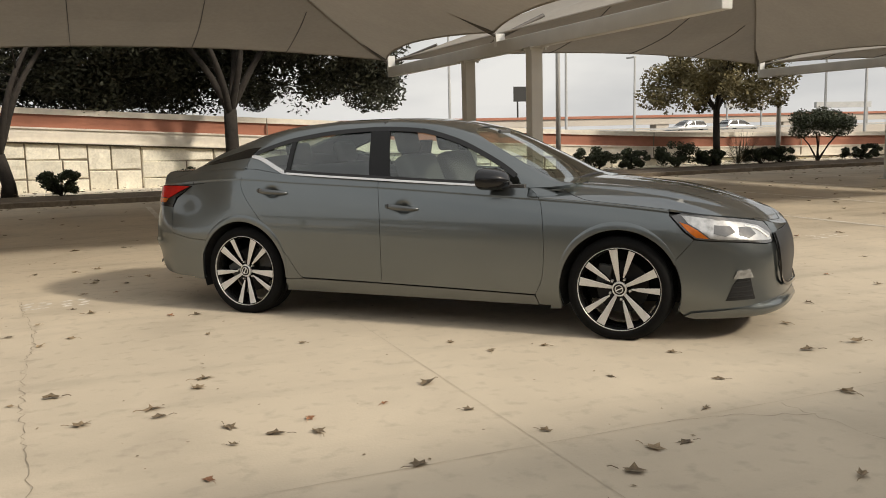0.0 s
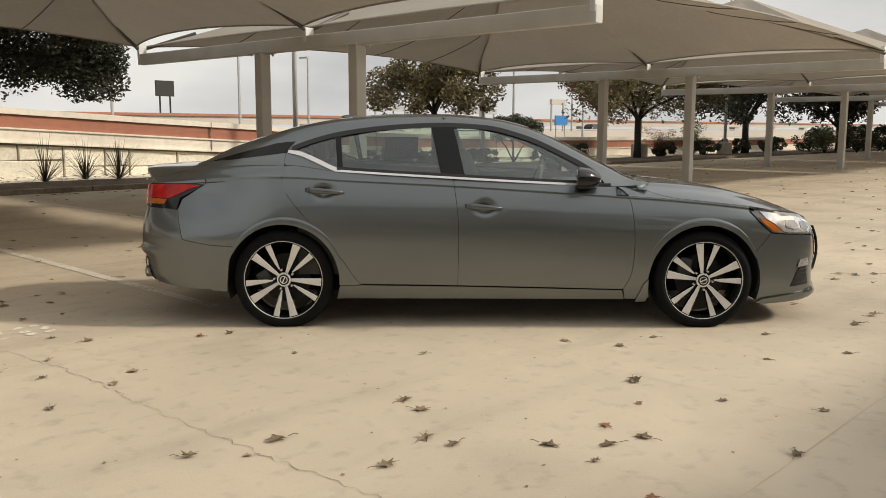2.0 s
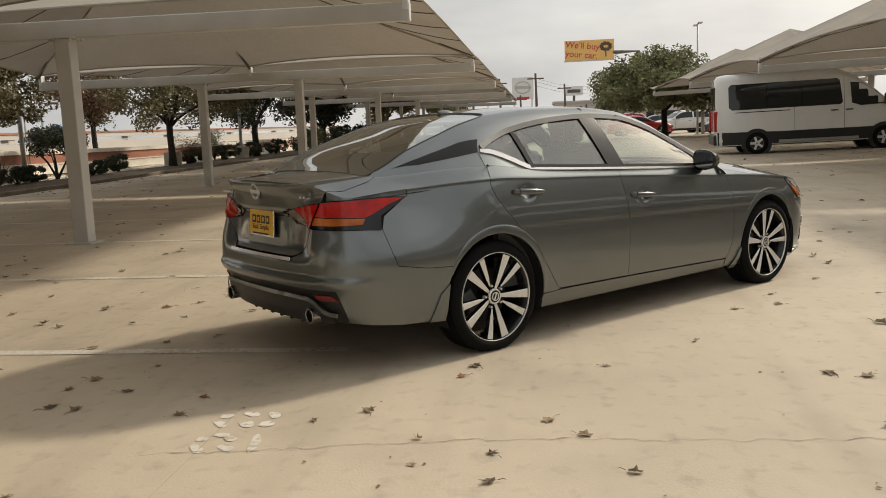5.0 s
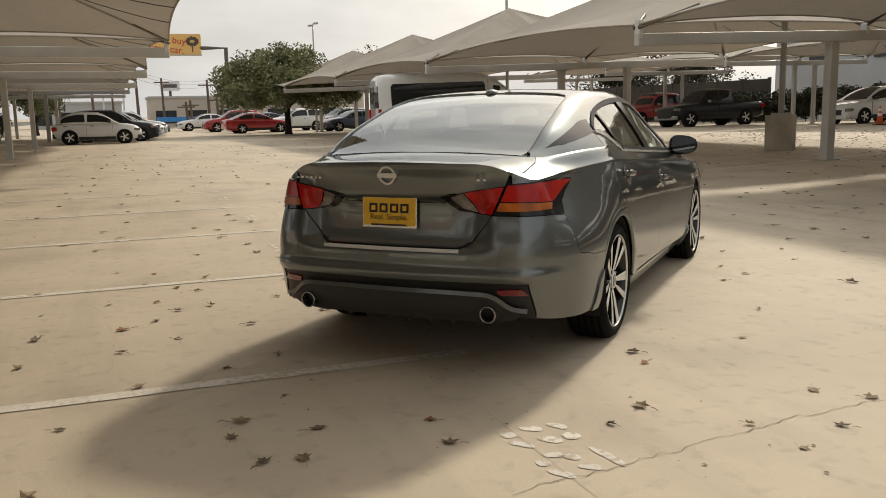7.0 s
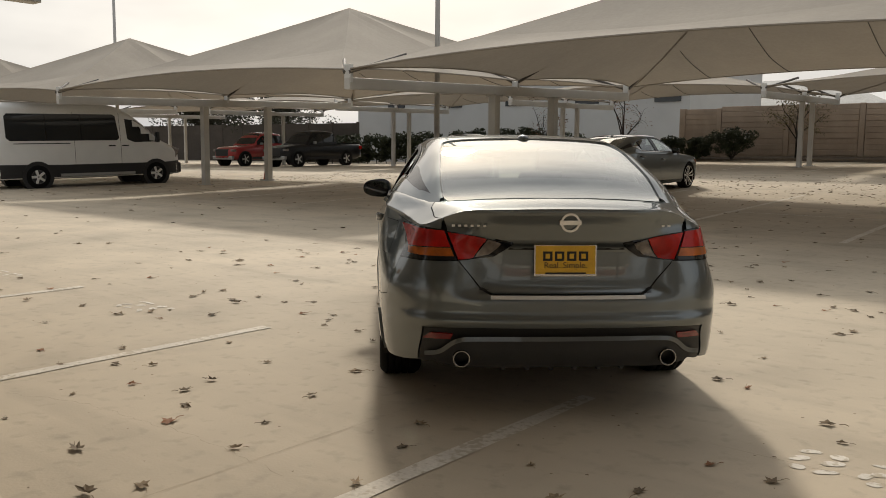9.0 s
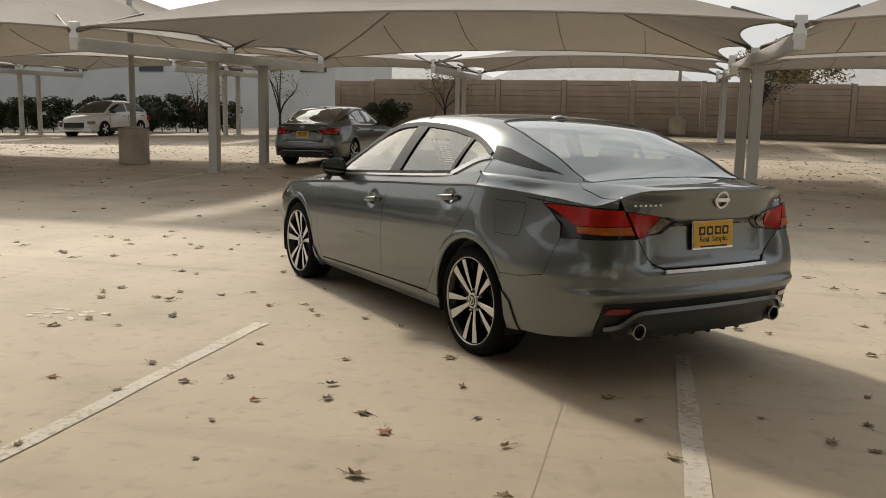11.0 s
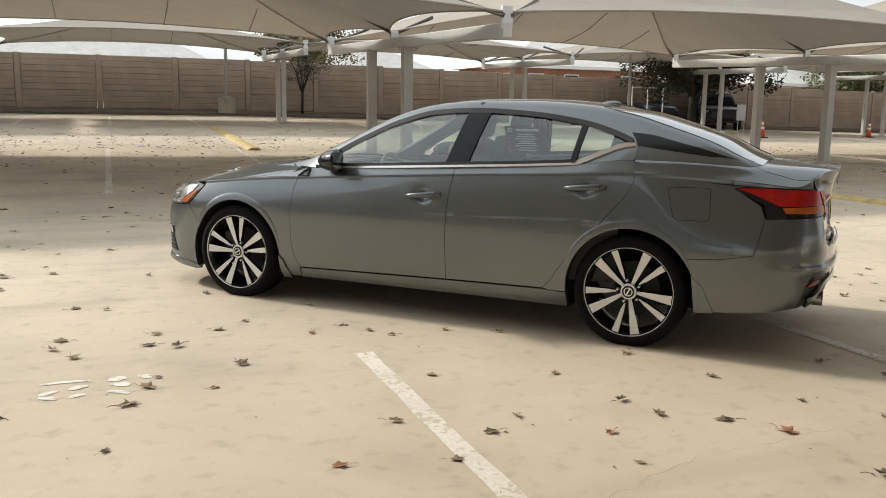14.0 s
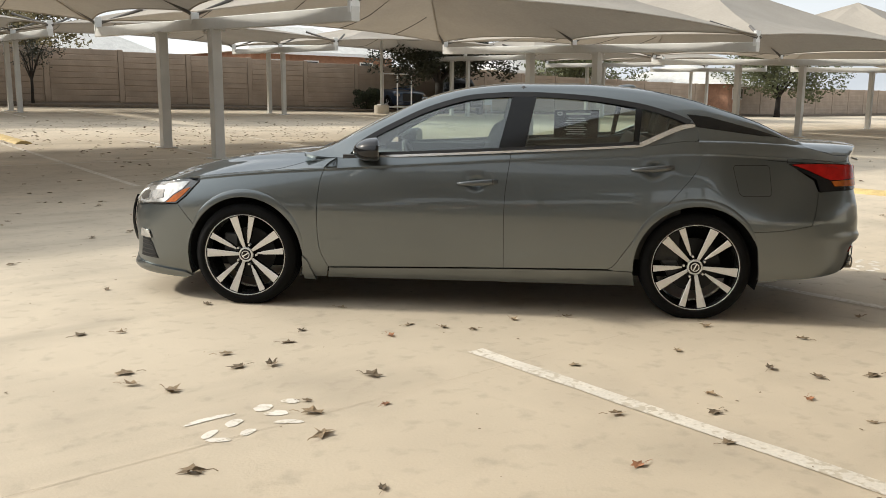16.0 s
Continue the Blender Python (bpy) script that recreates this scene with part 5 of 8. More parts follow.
def build_sedan(at, label):
    car = thing("car", at, label, "car", "grey sedans of one model")
    G = 0.0016
    B = body
    PAINT = M_CARPAINT
    front_line = spline([(0.815, 0.945), (0.875, 0.90), (0.912, 0.82), (0.933, 0.617), (0.922, 0.39), (0.869, 0.262)], 6)
    mid_line = spline([(-0.277, 1.0), (-0.243, 0.70), (-0.245, 0.287)], 6)
    rear_line = spline([(-1.400, 1.09), (-1.408, 1.03), (-1.412, 0.968), (-1.365, 0.875), (-1.241, 0.726), (-1.037, 0.49), (-0.93, 0.335), (-0.885, 0.298)], 6)
    top = lambda a, b, n=16: [(a + (b - a) * k / n, belt(a + (b - a) * k / n)) for k in range(n + 1)]
    sh = lambda a, b, n=16: [(a + (b - a) * k / n, shoulder(a + (b - a) * k / n)) for k in range(n + 1)]
    tup = lambda q: [(p[0], p[1]) for p in q]

    # flanks
    flank("front_door", inset(tup(front_line) + tup(mid_line)[::-1] + top(-0.277, 0.815), G), PAINT, car)
    flank("rear_door", inset(tup(mid_line) + tup(rear_line)[::-1] + top(-1.400, -0.277), G), PAINT, car)
    a_hi_f = math.degrees(math.asin((0.505 - HUB_Z) / ARCH_R))
    bump_f = [(HUB_X + ARCH_R * math.cos(radians(a_hi_f)), 0.505), (1.80, 0.57), (1.862, 0.642)]
    fender = tup(front_line) + [(0.885, 0.19), (1.035, 0.185)] + arc_pts(HUB_X, 180 + 18, a_hi_f, 30) + bump_f[1:] + [(1.80, 0.69), (1.715, 0.785)] + sh(1.715, 0.815)
    flank("front_fender", inset(fender, G), PAINT, car, lap=0.006)
    a_hi_r = 180 - math.degrees(math.asin((0.547 - HUB_Z) / ARCH_R))
    quarter = [(-1.4105, shoulder(-1.41))] + [p for p in tup(rear_line) if p[1] < 1.0] + [(-0.93, 0.287), (-1.036, 0.287)] + arc_pts(-HUB_X, -5, a_hi_r, 30) + [(-1.90, 0.558), (-2.085, 0.590), (-2.115, 0.68), (-2.15, 0.79), (-2.13, 0.855), (-1.955, 0.957)] + sh(-1.955, -1.4125)
    flank("rear_quarter", inset(quarter, G), PAINT, car, lap=0.006)
    flank("door_jamb", [(-1.36, 0.90), (-1.45, 0.90), (-1.45, 1.04), (-1.40, 1.085), (-1.36, 1.08)], PAINT, car, off=-0.004, flange=0)
    arch_flare(car, HUB_X, 172, 26)
    arch_flare(car, -HUB_X, -4, 152)
    sill = [(-1.058, 0.19), (0.883, 0.185), (0.865, 0.256)] + [(-0.24, 0.281), (-0.885, 0.290), (-1.035, 0.283)]
    panel("sill", inset(sill, G), B, PAINT, car)
    # splash guards behind the wheels
    panel("splash_guard", inset([(1.035, 0.335), (1.036, 0.17), (0.955, 0.165), (1.0, 0.30)], 0.002), lambda s, z: body(s, z, 0.012), PAINT, car, flange=0.02)
    panel("splash_guard", inset([(-1.765, 0.455), (-1.79, 0.24), (-1.90, 0.247), (-1.83, 0.40)], 0.002), lambda s, z: body(s, z, 0.010), PAINT, car, flange=0.02)

    # tail: lower cover, lid, lamps
    lip = []
    for k in range(25):
        s = S_TAIL + (-2.30 - S_TAIL) * k / 24
        z = 1.0
        for _ in range(6):
            p = body(s, z)
            z = deck(p.x, p.y).z
        lip.append((s, z))
    LIPF = curve(lip)
    cover = arc_pts(-HUB_X, a_hi_r, 180 + 11, 14) + [(-1.80, 0.250), (-2.05, 0.258), (-2.25, 0.275), (-2.37, 0.290), (-2.44, 0.470), (-2.62, 0.478), (S_TAIL, 0.478), (S_TAIL, 0.632), (-2.80, 0.632), (-2.735, 0.66), (-2.622, 0.80)]
    cover += [(-2.15, 0.79), (-2.115, 0.68), (-2.085, 0.590), (-1.90, 0.558)]
    panel("rear_bumper", inset([p if p[0] != S_TAIL else (S_TAIL - 0.0035, p[1]) for p in cover], G), B, PAINT, car, step=(0.035, 0.014), join=True)
    panel("bumper_lower_trim", [(-2.355, 0.288), (-2.375, 0.292), (-2.445, 0.468), (-2.62, 0.4755), (S_TAIL, 0.4755), (S_TAIL, 0.36), (-2.5, 0.30), (-2.40, 0.285)], lambda s, z: body(s, z, -0.006), M_BLACK, car, step=(0.04, 0.03), join=True, label="matt black lower bumper insert")
    panel("diffuser", [(-2.46, 0.34), (-2.52, 0.345), (-2.60, 0.405), (-2.72, 0.418), (S_TAIL, 0.42), (S_TAIL, 0.265), (-2.62, 0.26), (-2.50, 0.28)], lambda s, z: body(s, z, 0.008), M_DIFF, car, step=(0.04, 0.03), join=True, label="dark grey rear diffuser")
    arch = [body(s, z, 0.016) for s, z in spline([(-2.44, 0.335), (-2.53, 0.352), (-2.62, 0.408), (-2.74, 0.422), (S_TAIL, 0.424)], 6)]
    arch = arch + [Vector((p.x, -p.y, p.z)) for p in arch[-2::-1]]
    ribbon("diffuser_trim", arch, 0.022, (-1, 0, 0.2), M_GRIP, car, 0.008)
    for y in (-0.30, -0.18, -0.06, 0.06, 0.18, 0.30):
        bm = bmesh.new()
        box(bm, (-2.36 + 0.10 * y * y, y, 0.268), (0.06, 0.022, 0.044))
        bevel(bm, 0.004, 1)
        part("diffuser_fin", bm, M_DIFF, car)
    panel("reflector", [(-2.43, 0.412), (-2.475, 0.444), (-2.60, 0.442), (-2.585, 0.414)], lambda s, z: body(s, z, 0.004), M_REFLECT, car, step=(0.03, 0.03))
    lid = [(S_TAIL, 0.638), (-2.80, 0.638), (-2.735, 0.664), (-2.665, 0.745), (-2.620, 0.80), (-2.547, 0.947), (-2.518, LIPF(-2.518))] + [(s, LIPF(s)) for s in (-2.54, -2.58, -2.63, -2.70, -2.78, -2.86, -2.94, -3.02, -3.1, -3.18)] + [(S_TAIL, LIPF(S_TAIL))]
    lid = inset([p if p[0] != S_TAIL else (S_TAIL - 0.0065, p[1]) for p in lid], 0.0042)
    lid = [(q, LIPF(max(q, S_TAIL)) + 0.0015) if z > LIPF(max(q, S_TAIL)) - 0.006 else (q, z) for q, z in lid]
    panel("trunk_lid_face", lid, B, PAINT, car, step=(0.035, 0.014), join=True)
    top_edge = [body(s, LIPF(s)) for s in np.linspace(S_TAIL, -2.523, 24)]
    lidtop = [(p.x, p.y) for p in top_edge] + [(-2.25, 0.640), (-2.10, 0.645), (-2.015, 0.615), (-2.06, 0.45), (-2.085, 0.2), (-2.09, -0.0035)] 
    lidtop[0] = (lidtop[0][0], -0.0035)
    panel("trunk_lid", inset(lidtop, 0.0008), lambda x, y: deck(x, max(y, 0)), PAINT, car, step=(0.05, 0.05), join=True)
    side_edge = [body(s, shoulder(float(np.interp(s, PLAN_S, PLAN_X)))) for s in np.linspace(-2.28, -1.412, 18)]
    back_edge = [body(s, LIPF(s)) for s in np.linspace(-2.519, -2.30, 7)]
    qtop = [(p.x, p.y) for p in back_edge + side_edge] + [(-1.405, 0.856), (-1.393, 0.818), (-1.6, 0.772), (-1.85, 0.70), (-2.0, 0.626), (-2.018, 0.6185), (-2.105, 0.6485), (-2.25, 0.643)]
    def haunch(x, y):                                    # runs up into the foot of the rear pillar
        p, by = deck(x, y), belt_y(x)
        p.z += (belt(x) + 0.0015 - p.z) * smoothstep(by + 0.045, by + 0.002, y) * smoothstep(-2.04, -1.96, x)
        return p
    panel("rear_deck_side", inset(qtop, 0.0008), haunch, PAINT, car, step=(0.04, 0.015))
    panel("rear_scuttle", [(-2.10, 0.50), (-2.10, 0.655), (-2.0, 0.645), (-1.95, 0.60), (-2.0, 0.50)], lambda x, y: deck(x, y, -0.003), PAINT, car, flange=0)
    # tail lamps wrap the corner; the inner piece sits on the lid
    LB = lambda o: (lambda s, z: body(s, z, o))
    ltop = curve([(-2.62, 0.944), (-2.55, 0.947), (-2.45, 0.951), (-2.30, 0.954), (-2.10, 0.957), (-1.958, 0.950)])
    lampo = [(s, ltop(s) + 0.003) for s in (-1.958, -2.05, -2.15, -2.25, -2.35, -2.45, -2.543)] + [(-2.616, 0.803), (-2.40, 0.797), (-2.26, 0.792), (-2.155, 0.785), (-2.145, 0.86), (-2.05, 0.905)]
    ss = [-2.512, -2.5, -2.45, -2.40, -2.35, -2.30, -2.25, -2.20, -2.15, -2.10, -2.05, -2.0, -1.96]
    crest = [(q, (LIPF(q) if q < -2.3 else shoulder(float(np.interp(q, PLAN_S, PLAN_X)))) + 0.001) for q in ss]
    panel("lamp_shoulder", [(q, ltop(q) + 0.002) for q in ss] + crest[::-1], LB(0.0), PAINT, car, step=(0.04, 0.015), flange=0.004)
    for ob in panel("tail_lamp", inset(lampo, 0.002), LB(0.006), M_GLOSSBLACK, car, step=(0.04, 0.03), flange=0.02, label="red and amber wrap-around tail lamp in black housing"):
        sd = 1 if ob.data.vertices[0].co.y > 0 else -1
        panel("red_lens", inset([(q, ltop(q) - 0.002) for q in (-1.98, -2.05, -2.15, -2.25, -2.35, -2.45, -2.541)] + [(-2.580, 0.866), (-2.42, 0.862), (-2.24, 0.856), (-2.19, 0.875), (-2.10, 0.912), (-2.02, 0.937)], 0.002), LB(0.012), M_LAMPRED, ob, step=(0.05, 0.04), flange=0.006, sides=(sd,))
        panel("amber_lens", inset([(-2.242, 0.854), (-2.42, 0.860), (-2.580, 0.864), (-2.600, 0.822), (-2.42, 0.820), (-2.262, 0.822)], 0.0008), LB(0.012), M_LAMPAMBER, ob, step=(0.05, 0.04), flange=0.006, sides=(sd,))
    lampi = [(-2.549, 0.945), (-2.62, 0.938), (-2.70, 0.926), (-2.80, 0.906), (-2.90, 0.884), (-2.86, 0.852), (-2.80, 0.815), (-2.66, 0.799), (-2.6205, 0.799)]
    for ob in panel("lid_lamp", inset(lampi, 0.003), LB(0.008), M_GLOSSBLACK, car, step=(0.04, 0.03), flange=0.02, label="red and clear inner tail lamp"):
        sd = 1 if ob.data.vertices[0].co.y > 0 else -1
        panel("red_lens", inset([(-2.556, 0.939), (-2.64, 0.930), (-2.70, 0.921), (-2.765, 0.908), (-2.695, 0.810), (-2.66, 0.806), (-2.622, 0.806)], 0.002), LB(0.014), M_LAMPRED, ob, step=(0.05, 0.04), flange=0.006, sides=(sd,))
        panel("reversing_lens", inset([(-2.768, 0.904), (-2.836, 0.884), (-2.815, 0.858), (-2.775, 0.828), (-2.700, 0.813)], 0.001), LB(0.014), M_LAMPCLEAR, ob, step=(0.05, 0.04), flange=0.006, sides=(sd,))
    # lid ornament, step plate, exhausts, plate
    bm = bmesh.new()
    pts = [body(s, 0.628, 0.012) for s in np.linspace(-2.785, S_TAIL, 9)]
    pts = pts + [Vector((p.x, -p.y, p.z)) for p in pts[-2::-1]]
    ribbon("step_plate", pts, 0.019, (-1, 0, 0.4), M_CHROME, car, 0.006, "brushed bright step plate")
    em = Matrix.Translation((-2.463, 0, 0.992)) @ Matrix.Rotation(radians(-6), 4, "Y") @ Matrix.Rotation(radians(90), 4, "Z")
    bm = lathe([(0.047, 0.0), (0.047, 0.012), (0.037, 0.012), (0.037, 0.0)], 32)
    box(bm, (0, 0.007, 0), (0.105, 0.013, 0.022))
    bmesh.ops.transform(bm, matrix=em, verts=bm.verts[:])
    part("badge", bm, M_CHROME, car, "plain chrome ring and bar badge", smooth=False)
    for y0, n, w in ((0.56, 6, 0.026), (-0.47, 2, 0.026)):
        for k in range(n):
            bm = bmesh.new()
            y = y0 - k * 0.030
            p = Vector((-2.446 + 0.028 * max(0, abs(y) - 0.35) / 0.2, y, 0.972))
            box(bm, p, (0.004, w * 0.55, 0.010))
            part("lettering_bar", bm, M_RIM, car)
    pl = new("number_plate")
    pl.parent = car
    pl.matrix_basis = Matrix.Translation((-2.432, 0.012, 0.803)) @ Matrix.Rotation(radians(4), 4, "Y")
    pl["label"] = "yellow dealer plate in a dark frame"
    bm = bmesh.new()
    box(bm, (0, 0, 0), (0.008, 0.308, 0.156))
    bevel(bm, 0.003)
    part("plate_frame", bm, M_BRIGHT, pl, "bright plate frame")
    bm = bmesh.new()
    box(bm, (-0.006, 0, 0.004), (0.004, 0.294, 0.138))
    part("plate_face", bm, M_PLATE, pl)
    for yy in (0.088, 0.030, -0.030, -0.088):
        bm = bmesh.new()
        box(bm, (-0.0085, yy, 0.022), (0.002, 0.046, 0.046))
        box(bm, (-0.0088, yy, 0.022), (0.0022, 0.022, 0.024))
        for f in bm.faces[6:]:
            f.material_index = 1
        part("brand_bar", bm, [M_INK, M_PLATE], pl)
    bm = bmesh.new()
    box(bm, (-0.0085, 0, -0.062), (0.002, 0.20, 0.009))
    part("brand_bar", bm, M_INK, pl)
    tx = bpy.data.curves.new("slogan", "FONT")
    tx.body, tx.size, tx.align_x, tx.extrude = "Real. Simple.", 0.042, "CENTER", 0.0008
    tx.materials.append(M_INK)
    to = new("slogan", tx)
    to.parent = pl
    to.matrix_basis = Matrix.Translation((-0.0088, 0, -0.036)) @ Matrix(((0, 0, -1, 0), (-1, 0, 0, 0), (0, 1, 0, 0), (0, 0, 0, 1)))
    for sd in (1, -1):
        bm = bmesh.new()
        tube(bm, [(-2.26, 0.515 * sd, 0.324), (-2.442, 0.515 * sd, 0.320)], 0.042, 28, cap=False)
        ring = [(-2.442, 0.515 * sd + 0.039 * math.cos(a), 0.320 + 0.039 * math.sin(a)) for a in np.linspace(0, 2 * math.pi, 29)]
        tube(bm, ring, 0.0045, 6, cap=False)
        ex = part("exhaust_tip", bm, M_DARKCHROME, car, "polished exhaust tip", smooth=True)
        bm = bmesh.new()
        tube(bm, [(-2.441, 0.515 * sd, 0.320), (-2.36, 0.515 * sd, 0.322)], 0.036, 24)
        bmesh.ops.delete(bm, geom=[f for f in bm.faces if len(f.verts) > 4 and f.calc_center_median().x < -2.43], context="FACES")
        part("exhaust_bore", bm, M_UNDER, ex, "matt black bore of the exhaust tip")
    # fuel flap on the left
    fl = [(-1.615, 0.945), (-1.82, 0.945), (-1.838, 0.93), (-1.845, 0.78), (-1.83, 0.762), (-1.665, 0.762), (-1.642, 0.78), (-1.605, 0.93)]
    panel("fuel_flap_gap", fl, LB(0.0007), M_UNDER, car, flange=0, sides=(1,), label="dark seam round the fuel flap")
    panel("fuel_flap", inset(fl, 0.003), LB(0.0018), PAINT, car, step=(0.05, 0.02), flange=0.001, sides=(1,))

    # nose
    fb = [bump_f[0]] + bump_f[1:] + [(1.95, 0.633), (2.15, 0.620), (2.36, 0.597), (2.45, 0.600), (2.50, 0.635)] + [(2.60, 0.662), (S_NOSE, 0.668), (S_NOSE, 0.155), (2.45, 0.155), (2.1, 0.150), (1.86, 0.145), (1.80, 0.175)] + arc_pts(HUB_X, -18, a_hi_f, 14)[:-1]
    panel("front_bumper", inset([p if p[0] != S_NOSE else (S_NOSE + 0.0035, p[1]) for p in fb], G), B, PAINT, car, step=(0.035, 0.03), join=True)
    nose_top = []
    for k in range(26):
        s = 1.72 + (S_NOSE - 1.72) * k / 25
        z = 0.76
        for _ in range(8):
            p = body(s, z)
            z = deck(p.x, p.y).z
        nose_top.append((s, z))
    NT = curve(nose_top)
    for ob in panel("headlamp", inset([(1.722, 0.786), (1.81, 0.692), (1.867, 0.646), (2.0, 0.633), (2.2, 0.618), (2.37, 0.600), (2.44, 0.605), (2.475, 0.655)] + [(s, NT(s) - 0.004) for s in (2.45, 2.40, 2.3, 2.2, 2.1, 2.0, 1.9, 1.8)], 0.002), LB(0.004), M_LAMPDARK, car, step=(0.04, 0.03), flange=0.02, label="clear headlamp with an amber corner"):
        sd = 1 if ob.data.vertices[0].co.y > 0 else -1
        panel("clear_lens", inset([(1.785, NT(1.785) - 0.022), (1.835, NT(1.835) - 0.018), (2.02, NT(2.02) - 0.022), (2.2, NT(2.2) - 0.026), (2.34, NT(2.34) - 0.034), (2.43, 0.660), (2.42, 0.618), (2.2, 0.630), (2.0, 0.643), (1.955, 0.650), (1.888, 0.704), (1.828, 0.739)], 0.001), LB(0.009), M_HEADCLEAR, ob, flange=0.004, sides=(sd,))
        panel("amber_lens", inset([(1.770, 0.752), (1.825, 0.735), (1.885, 0.700), (1.95, 0.648), (1.872, 0.654), (1.815, 0.702)], 0.002), LB(0.009), M_LAMPAMBER, ob, flange=0.004, sides=(sd,))
        for q in ([(1.985, 0.728), (2.09, 0.720), (2.12, 0.682), (2.05, 0.658), (1.975, 0.678)], [(2.15, 0.712), (2.25, 0.704), (2.28, 0.666), (2.21, 0.643), (2.14, 0.664)]):
            panel("projector_bezel", inset(q, 0.001), LB(0.0105), M_LAMPDARK, ob, flange=0.003, sides=(sd,))
        panel("daytime_light", inset([(2.21, 0.724), (2.32, 0.702), (2.405, 0.640), (2.385, 0.634), (2.305, 0.690), (2.21, 0.712)], 0.001), LB(0.0115), M_PAPER, ob, flange=0.004, sides=(sd,))
    panel("grille", [(2.475, 0.655), (S_NOSE, 0.672), (S_NOSE, 0.30), (2.62, 0.33), (2.50, 0.45)], LB(0.006), M_BLACK, car, step=(0.04, 0.03), join=True, label="black mesh grille")
    gp = [body(s, z, 0.012) for s, z in spline([(2.475, 0.655), (2.49, 0.46), (2.60, 0.325), (S_NOSE, 0.295)], 6)]
    gp = gp + [Vector((p.x, -p.y, p.z)) for p in gp[-2::-1]]
    ribbon("grille_surround", gp, 0.020, (1, 0, 0), M_GLOSSBLACK, car, 0.012, "gloss black grille surround")
    for ob in panel("fog_bezel", [(2.06, 0.265), (2.10, 0.36), (2.14, 0.415), (2.21, 0.425), (2.26, 0.27)], LB(0.003), M_UNDER, car, step=(0.03, 0.03), flange=0.02, label="black honeycomb intake with a fog lamp"):
        sd = 1 if ob.data.vertices[0].co.y > 0 else -1
        panel("fog_lamp", [(2.10, 0.40), (2.12, 0.452), (2.205, 0.458), (2.235, 0.405)], LB(0.010), M_HEADCLEAR, ob, flange=0.006, sides=(sd,))
        for z in (0.285, 0.315, 0.345, 0.375):
            panel("intake_rib", [(2.075 + 0.4 * (z - 0.27), z), (2.245 - 0.3 * (z - 0.27), z + 0.004), (2.243 - 0.3 * (z - 0.27), z + 0.012), (2.08 + 0.4 * (z - 0.27), z + 0.008)], LB(0.006), M_BLACK, ob, flange=0.004, sides=(sd,))
    panel("front_splitter", [(1.815, 0.158), (1.86, 0.182), (2.0, 0.197), (2.15, 0.215), (2.3, 0.240), (2.45, 0.252), (S_NOSE, 0.252), (S_NOSE, 0.168), (2.4, 0.160), (2.1, 0.148), (1.88, 0.143)], lambda s, z: body(s, z, 0.003 + 0.009 * smoothstep(0.255, 0.19, z)), PAINT, car, step=(0.04, 0.014), flange=0.014, join=True)

    # hood and fender tops
    hood_cut = curve([(0.95, 0.64), (1.02, 0.70), (1.12, 0.80), (1.22, 0.852), (1.40, 0.858), (1.60, 0.850), (1.70, 0.836)])
    def hood_edge(s, gap):
        p, w = body(s, NT(s)), smoothstep(2.34, 2.48, s)
        return (p.x - gap - 0.045 * w, p.y - gap * (1 - w))
    front_s = np.linspace(S_NOSE, 1.80, 36)
    hoodp = [(hood_edge(S_NOSE, 0.004)[0], -0.0035)] + [hood_edge(s, 0.004) for s in front_s[1:]] + [(x, hood_cut(x)) for x in np.linspace(1.70, 1.0, 16)] + [(0.99, 0.60), (1.04, 0.40), (1.07, 0.2), (1.075, -0.0035)]
    panel("hood", inset(hoodp, G), lambda x, y: deck(x, max(y, 0)), PAINT, car, join=True)
    edge = [body(s, shoulder(float(np.interp(s, PLAN_S, PLAN_X)))) for s in np.linspace(0.82, 1.72, 14)]
    ft = [(p.x, p.y) for p in edge] + [(x, hood_cut(x) + 0.004) for x in np.linspace(1.70, 1.0, 16)] + [(0.96, 0.68), (0.88, 0.775), (0.80, 0.815)]
    panel("fender_top", inset(ft, 0.0015), lambda x, y: deck(x, y), PAINT, car, step=(0.05, 0.04))
    tip_s = [s for s in front_s if s > 2.36]
    strip = [(body(s, NT(s)).x + 0.001, body(s, NT(s)).y if s < S_NOSE - 0.01 else -0.0035) for s in tip_s] + [hood_edge(s, 0.0005) for s in tip_s[:0:-1]] + [(hood_edge(S_NOSE, 0.0005)[0], -0.0035)]
    panel("bumper_top", inset(strip, 0.001), lambda x, y: deck(x, max(y, 0)), PAINT, car, step=(0.05, 0.04), join=True)
    def foot(x, v):
        a, b = cabin(x, 0.0, -0.004), Vector((x, body(x, shoulder(x)).y - 0.012, shoulder(x) + 0.006))
        p = a.lerp(b, v)
        p.z += (deck(x, p.y).z - 0.003 - p.z) * smoothstep(0.84, 1.05, x)
        return p
    panel("pillar_foot", [(0.79, 0.0), (1.07, 0.0), (1.07, 0.9), (0.95, 1.0), (0.81, 1.0), (0.80, 0.5)], foot, PAINT, car, step=(0.03, 0.2), flange=0)
    panel("nose_band", [(2.478, 0.640), (2.52, 0.648), (2.60, 0.663), (S_NOSE, 0.669)] + [(q, NT(q) + 0.001) for q in np.linspace(S_NOSE, 2.478, 10)], LB(0.0), PAINT, car, step=(0.04, 0.02), flange=0.01, join=True)
    panel("cowl", [(0.86, -0.001), (0.86, 0.74), (0.98, 0.70), (1.06, 0.52), (1.10, 0.2), (1.11, -0.001)], lambda x, y: deck(x, max(y, 0), -0.022), M_BLACK, car, join=True)
